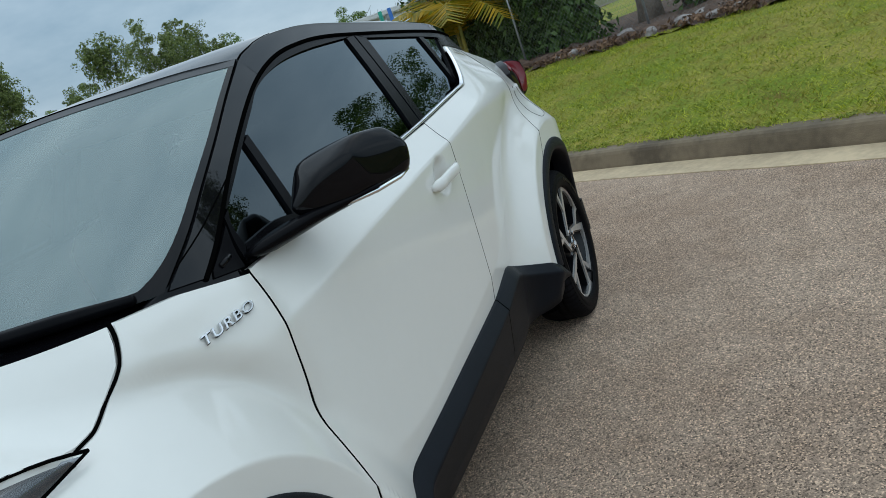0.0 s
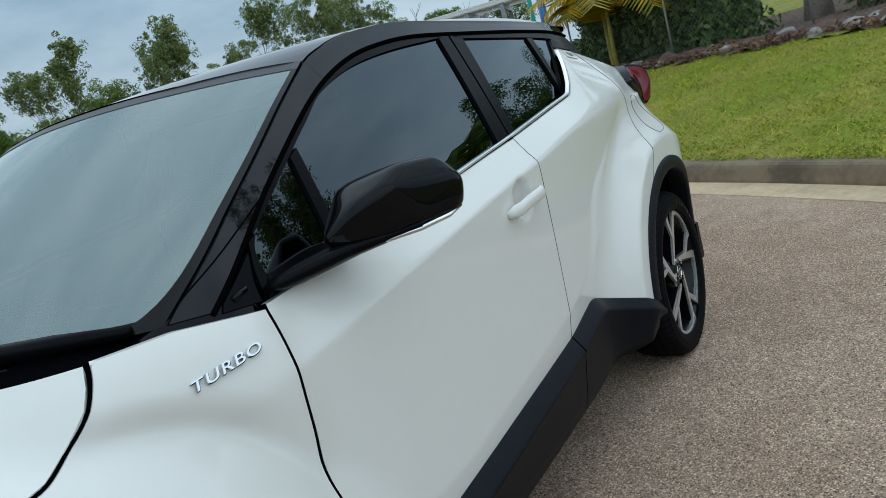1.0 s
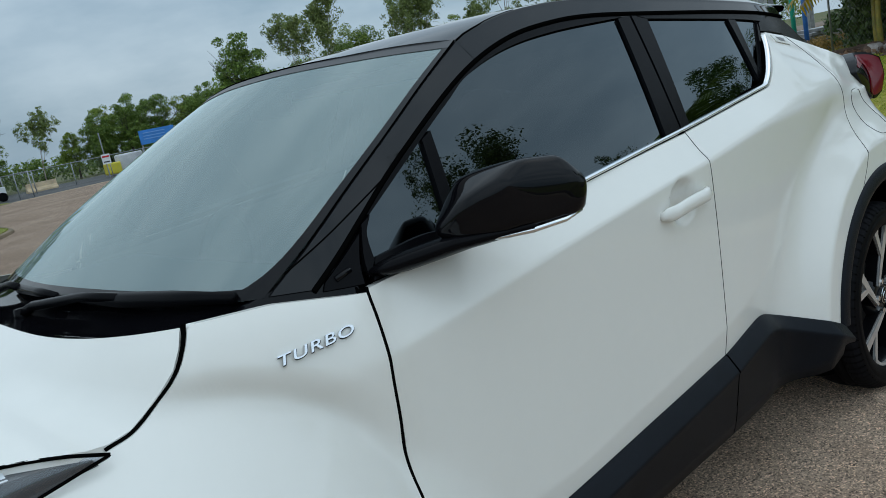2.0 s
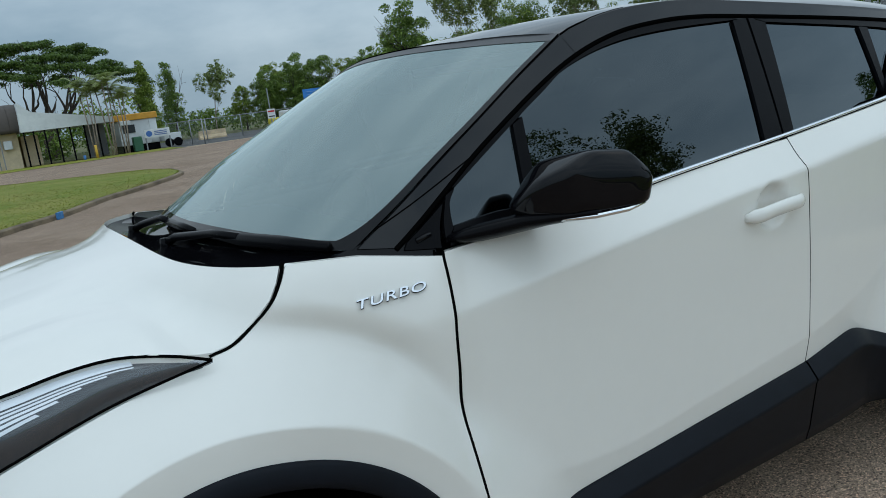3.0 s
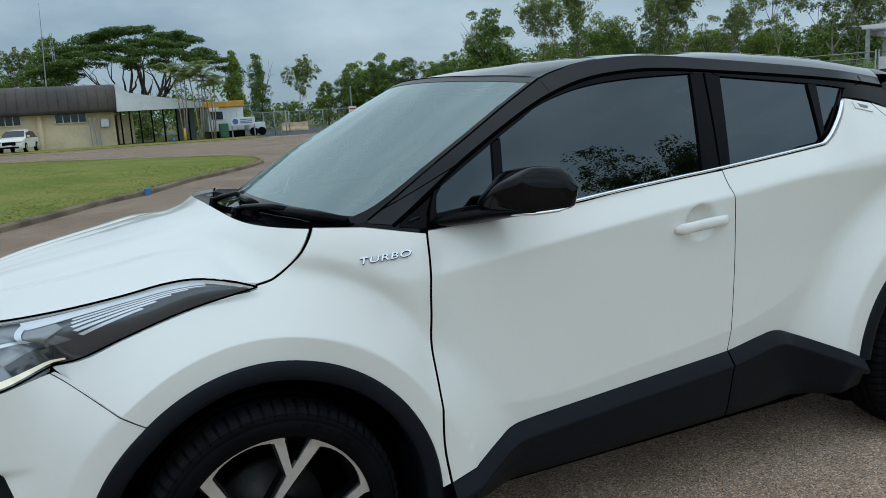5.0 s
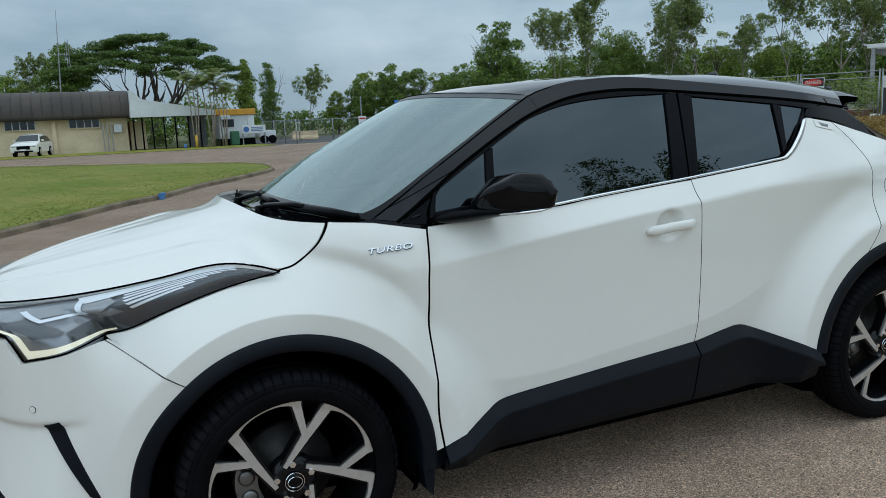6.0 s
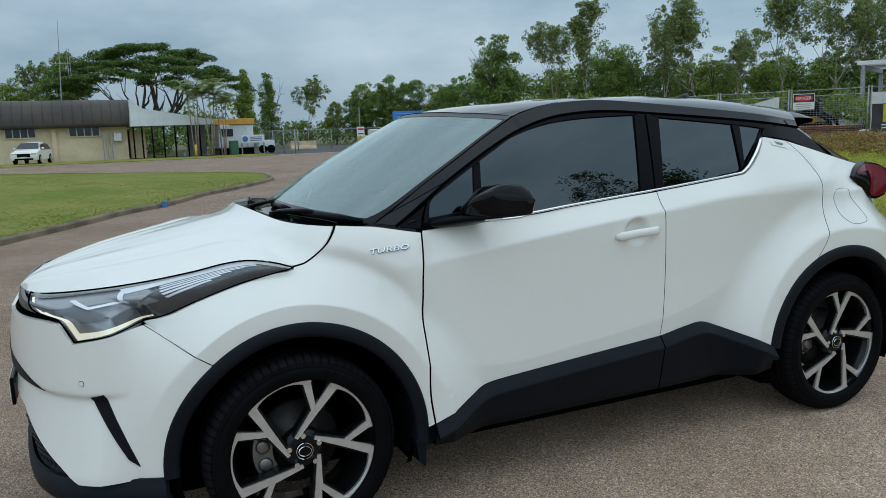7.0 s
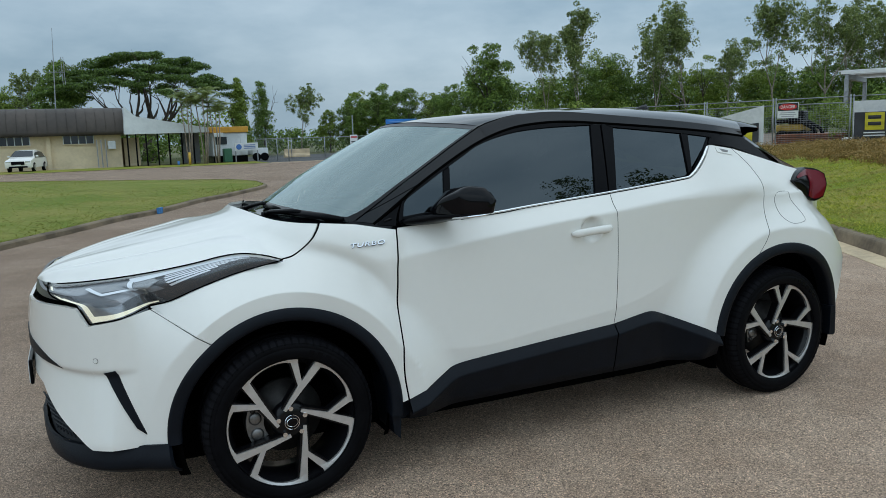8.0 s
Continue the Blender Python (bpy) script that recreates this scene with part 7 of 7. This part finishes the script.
# ---- far buildings ----
wall_mat = material("cream_render", (0.74, 0.60, 0.39), 0.9, second=(0.60, 0.48, 0.31), scale=0.7, bump=0.2, bump_scale=20)
roof_brown = material("brown_roof_sheet", (0.068, 0.053, 0.043), 0.7, second=(0.045, 0.036, 0.030), scale=0.5)
white_panel = material("white_wall_panel", (0.66, 0.68, 0.68), 0.7, second=(0.55, 0.57, 0.58), scale=0.6)
pane_dark = material("dark_window_glass", (0.02, 0.025, 0.03), 0.1)
house = tagged(new("building"), "low cream building with brown mansard roof", "building")
part("wall", box(-34, 2.75, 56.0, 66, -0.1, 2.35), wall_mat, house)
P = np.array([[(x, y, z) for y, z in ((56.1, 2.28), (55.2, 2.22), (55.15, 2.5), (55.3, 3.2), (55.7, 3.75), (56.5, 4.05), (60, 4.25), (67, 2.5))] for x in (-34.4, -20, -10, -4, 0, 2.98)])
sheet("roof", P, roof_brown, house, False)
for x in np.arange(-33.6, 3, 0.6):
    part("roof_rib", tube([(x, 55.13, 2.5), (x, 55.28, 3.2), (x, 55.68, 3.76), (x, 56.5, 4.07)], 0.018, 4), roof_brown, house)
for x0, x1 in ((-4.75, -2.95), (-0.92, 0.98), (-9.3, -7.3), (-14, -12), (-19, -17)):
    w = part("window", box(x0, x1, 55.95, 56.02, 1.68, 2.22), pane_dark, house)
    for x in np.linspace(x0, x1, 5):
        part("frame", box(x - 0.03, x + 0.03, 55.92, 55.99, 1.66, 2.24), white_panel, w)
    part("sill", box(x0 - 0.05, x1 + 0.05, 55.85, 55.99, 1.60, 1.66), wall_mat, w)
for x in (-1.86, -6.2, -10.5):
    part("pilaster", box(x - 0.13, x + 0.13, 55.75, 56.02, -0.1, 2.3), wall_mat, house)
for x in (1.15, 1.42, 1.7):
    part("gate_bar", box(x - 0.035, x + 0.035, 55.6, 55.66, 0.0, 1.9), galv, house)
annex = tagged(new("annex"), "open white awning annex on thin dark posts", "awning")
bm = bmesh.new()
outline = [(3.0, 4.05), (3.7, 3.40), (8.45, 2.52), (8.5, 2.2), (2.9, 2.2)]
a = [bm.verts.new((x, 54.2, z)) for x, z in outline]
b2 = [bm.verts.new((x, 60.0, z)) for x, z in outline]
bm.faces.new(a)
bm.faces.new(b2[::-1])
for i in range(5):
    bm.faces.new((a[i], b2[i], b2[(i + 1) % 5], a[(i + 1) % 5]))
part("roof", bm, white_panel, annex)
for x in (3.05, 3.6, 4.25, 5.0, 5.75, 6.6, 7.4, 8.2):
    part("post", box(x - 0.05, x + 0.05, 54.3, 54.4, 0, 2.25), satin_black, annex)
part("rear_wall", box(7.1, 8.4, 58.5, 58.7, 0, 2.2), material("grey_sheet_wall", (0.26, 0.27, 0.28), 0.7, vary=0.2, scale=1), annex)
part("store", box(2.95, 4.0, 57.0, 59.6, 0, 2.0), wall_mat, annex)
for x, z, w in ((2.1, 1.5, 0.5),):
    part("air_unit", box(x - w / 2, x + w / 2, 55.5, 55.95, z - 0.25, z + 0.3, 0.03), white_panel, house)
office = tagged(new("site_office"), "white portable site office with an orange roof edge", "site office")
part("body", box(8.95, 11.5, 56, 59, 0.45, 2.15, 0.04), white_panel, office)
part("roof_edge", box(8.8, 11.6, 55.85, 59.1, 2.15, 2.58, 0.05), material("orange_fascia", (0.62, 0.30, 0.03), 0.6, vary=0.2, scale=3), office)
part("window", box(9.2, 10.0, 55.94, 56.0, 1.3, 1.85), pane_dark, office)
part("air_unit", box(9.0, 9.7, 55.6, 56.0, 1.85, 2.15, 0.03), white_panel, office)
part("door", box(11.0, 11.4, 55.94, 56.0, 0.5, 2.0), white_panel, office)
part("skid", box(9.0, 11.5, 56.1, 58.9, -0.05, 0.46), satin_black, office)
board = part("sign_board", box(10.35, 12.05, 54.9, 54.98, 0.80, 1.36, 0.01, 1), sign_white)
tagged(board, "white notice board with a blue roundel", "sign")
bm = bmesh.new()
bmesh.ops.create_cone(bm, cap_ends=True, segments=24, radius1=0.2, radius2=0.2, depth=0.03, matrix=Matrix.Translation((10.65, 54.89, 1.08)) @ Matrix.Rotation(radians(90), 4, "X"))
part("roundel", bm, material("roundel_blue", (0.05, 0.15, 0.42), 0.6), board)
for z in (1.2, 1.08, 0.97):
    part("text_bar", box(11.0, 11.85, 54.88, 54.9, z - 0.03, z + 0.03), material("blue_print", (0.12, 0.18, 0.35), 0.6), board)
for x in (10.4, 12.0):
    part("leg", box(x - 0.04, x + 0.04, 54.92, 55.0, 0, 0.85), galv, board)
trailer = tagged(new("trailer"), "flat white box trailer by the site office", "trailer")
part("body", box(11.7, 12.9, 55.4, 57.4, 0.45, 0.95, 0.04), white_panel, trailer)
for x in (12.0, 12.6):
    part("wheel", lathe([(0.0, -0.1), (0.2, -0.1), (0.3, -0.08), (0.3, 0.08), (0.2, 0.1), (0.0, 0.1)], (x, 55.35, 0.3), 18), rubber, trailer)
bin_ob = part("wheelie_bin", box(9.55, 10.15, 54.9, 55.5, 0, 1.0, 0.06), material("bin_green", (0.03, 0.12, 0.06), 0.6))
tagged(bin_ob, "dark green wheelie bin beside the notice board", "bin")
mast = tagged(new("antenna_mast"), "tall thin radio mast above the building", "antenna")
part("pole", tube([(-1.25, 62, 4.0), (-1.05, 62, 8.0), (-0.95, 62, 10.2)], [0.05, 0.035, 0.015], 6), galv, mast)
part("boom", tube([(-1.6, 62, 7.0), (-0.4, 62, 7.0)], 0.025, 5), galv, mast)
for x in (-0.4, -0.55):
    part("element", tube([(x, 62, 6.1), (x, 62, 8.1)], 0.022, 5), galv, mast)
for x, c in ((6.0, (0.05, 0.2, 0.5)), (6.75, (0.60, 0.36, 0.04))):
    ob = part("bollard", tube([(x, 52.0, 0), (x, 52.0, 0.85 if x > 6.5 else 0.3)], 0.08, 10), material("bollard_paint", c, 0.6, vary=0.2, scale=5), None, "", True)
    tagged(ob, "painted steel bollard on the verge", "bollard", "bollards")
wire_fence((12.6, 58), (44, 62), 0.0, 1.6, "wire fence with steel posts round the dark yard", 0.20, 0.0025, (1.0,), 3.0, 0.035)
for p0, p1 in (((12.6, 58), (13.2, 50.5)),):
    wire_fence(p0, p1, 0.0, 1.6, "short return of the wire yard fence", 0.20, 0.0025, (1.0,), 3.0, 0.035)
barrier = bmesh.new()
for (x, w) in ((17.1, 1.1),):
    vs = []
    for xx in (x - w, x + w):
        vs.append([barrier.verts.new((xx, 63 + o, z)) for o, z in ((-0.3, 0.0), (-0.3, 0.12), (-0.12, 0.35), (-0.09, 0.70), (0.09, 0.70), (0.12, 0.35), (0.3, 0.12), (0.3, 0.0))])
    for k in range(8):
        barrier.faces.new((vs[0][k], vs[0][(k + 1) % 8], vs[1][(k + 1) % 8], vs[1][k]))
    barrier.faces.new(vs[0])
    barrier.faces.new(vs[1][::-1])
tagged(part("traffic_barrier", barrier, gutter), "pale concrete traffic barrier in the yard", "barrier")
post = part("sign_post", tube([(20.4, 57.6, 0), (20.4, 57.6, 3.3)], 0.05, 8), galv)
tagged(post, "steel post with a red and white notice by the yard gate", "sign post")
part("notice", box(20.12, 20.74, 57.5, 57.54, 1.0, 1.72), sign_white, post)
part("notice_band", box(20.18, 20.68, 57.48, 57.5, 1.48, 1.60), red, post)
part("text_bar", box(20.2, 20.66, 57.48, 57.5, 1.12, 1.20), black_ink, post)
blue = part("blue_board", box(24.1, 27.0, 59.6, 59.66, 1.85, 2.95), material("site_blue", (0.03, 0.20, 0.55), 0.6, vary=0.2, scale=2))
pale_blue = material("faded_print", (0.16, 0.33, 0.62), 0.6)
tagged(blue, "large blue notice board on the yard fence", "sign")
for z in (2.72, 2.48, 2.26):
    part("text_bar", box(24.4, 26.2, 59.57, 59.6, z - 0.03, z + 0.03), pale_blue, blue)
for x in (24.2, 26.9):
    part("leg", box(x - 0.04, x + 0.04, 59.66, 59.72, 0, 2.9), galv, blue)
tank = part("white_cover", box(22.4, 24.4, 60.5, 61.5, 0, 1.5, 0.15, 3), white_sheet, None, "", True)
tagged(tank, "white sheeted load beside the blue board", "cover")
plant = part("yellow_plant", box(21.3, 22.4, 60.2, 61.2, 0.1, 1.0, 0.12, 2), yellow)
tagged(plant, "small yellow machine in the dark yard", "machine")


def small_car(M):
    """A compact white hatchback, front towards local -y."""
    root = tagged(new("parked_car"), "white hatchback parked before the low building", "car")
    prof = [(-1.95, 0.30), (-2.05, 0.55), (-1.98, 0.78), (-1.30, 0.92), (-0.95, 0.97), (-0.30, 1.36), (0.6, 1.42), (1.4, 1.34), (1.95, 0.98), (2.05, 0.6), (2.0, 0.3)]
    P = np.zeros((len(prof), 7, 3))
    for i, (y, z) in enumerate(prof):
        for j, f in enumerate((-1, -0.97, -0.8, 0, 0.8, 0.97, 1)):
            w = 0.84 if z < 1.0 else 0.84 - (z - 1.0) * 0.55
            P[i, j] = f * w, y, z * (1 if abs(f) < 0.9 else (0.94 if abs(f) < 1 else 0.88))
    sheet("body", P, pearl, root, True)
    for sx in (-1, 1):
        bm = bmesh.new()
        v = [bm.verts.new((sx * 0.835, y, z)) for y, z in ((-2.0, 0.3), (-2.02, 0.6), (-1.9, 0.76), (-0.95, 0.90), (1.9, 0.90), (2.02, 0.6), (1.98, 0.3))]
        bm.faces.new(v)
        part("side", bm, pearl, root)
        bm = bmesh.new()
        v = [bm.verts.new((sx * (0.842 - (z - 0.9) * 0.35), y, z)) for y, z in ((-0.85, 0.93), (-0.28, 1.26), (0.6, 1.31), (1.3, 1.25), (1.6, 0.95))]
        bm.faces.new(v)
        part("side_window", bm, pane_dark, root)
        for y in (-1.25, 1.3):
            wh = part("wheel", lathe([(0.0, -0.1), (0.2, -0.1), (0.31, -0.08), (0.31, 0.08), (0.2, 0.1), (0.0, 0.1)], (0, 0, 0), 20), rubber, root)
            wh.matrix_basis = Matrix.Translation((sx * 0.78, y, 0.31)) @ Matrix.Rotation(radians(90), 4, "Z")
            hub_ = part("rim", lathe([(0.0, -0.02), (0.19, -0.02), (0.19, 0.02), (0.0, 0.02)], (0, 0, 0), 16), alloy, wh)
            hub_.matrix_basis = Matrix.Translation((0, sx * -0.09, 0))
        part("headlamp", box(sx * 0.45, sx * 0.80, -2.05, -1.85, 0.62, 0.74, 0.03), chrome, root)
        part("door_mirror", box(sx * 0.84, sx * 1.0, -0.75, -0.65, 0.95, 1.06, 0.02), pearl, root)
    bm = bmesh.new()
    v = [bm.verts.new(p) for p in ((-0.72, -0.96, 0.985), (0.72, -0.96, 0.985), (0.58, -0.34, 1.355), (-0.58, -0.34, 1.355))]
    bm.faces.new(v)
    part("windscreen", bm, pane_dark, root)
    part("grille", box(-0.42, 0.42, -2.09, -2.0, 0.48, 0.70, 0.02), satin_black, root)
    part("lower_grille", box(-0.6, 0.6, -2.06, -2.0, 0.30, 0.40, 0.02), satin_black, root)
    part("number_plate", box(-0.2, 0.2, -2.12, -2.09, 0.42, 0.50), sign_white, root)
    root.matrix_world = M
    return root


small_car(Matrix.Translation((-3.15, 53.2, 0)) @ Matrix.Rotation(radians(-14), 4, "Z") @ Matrix.Diagonal((0.90, 0.84, 0.98, 1)))
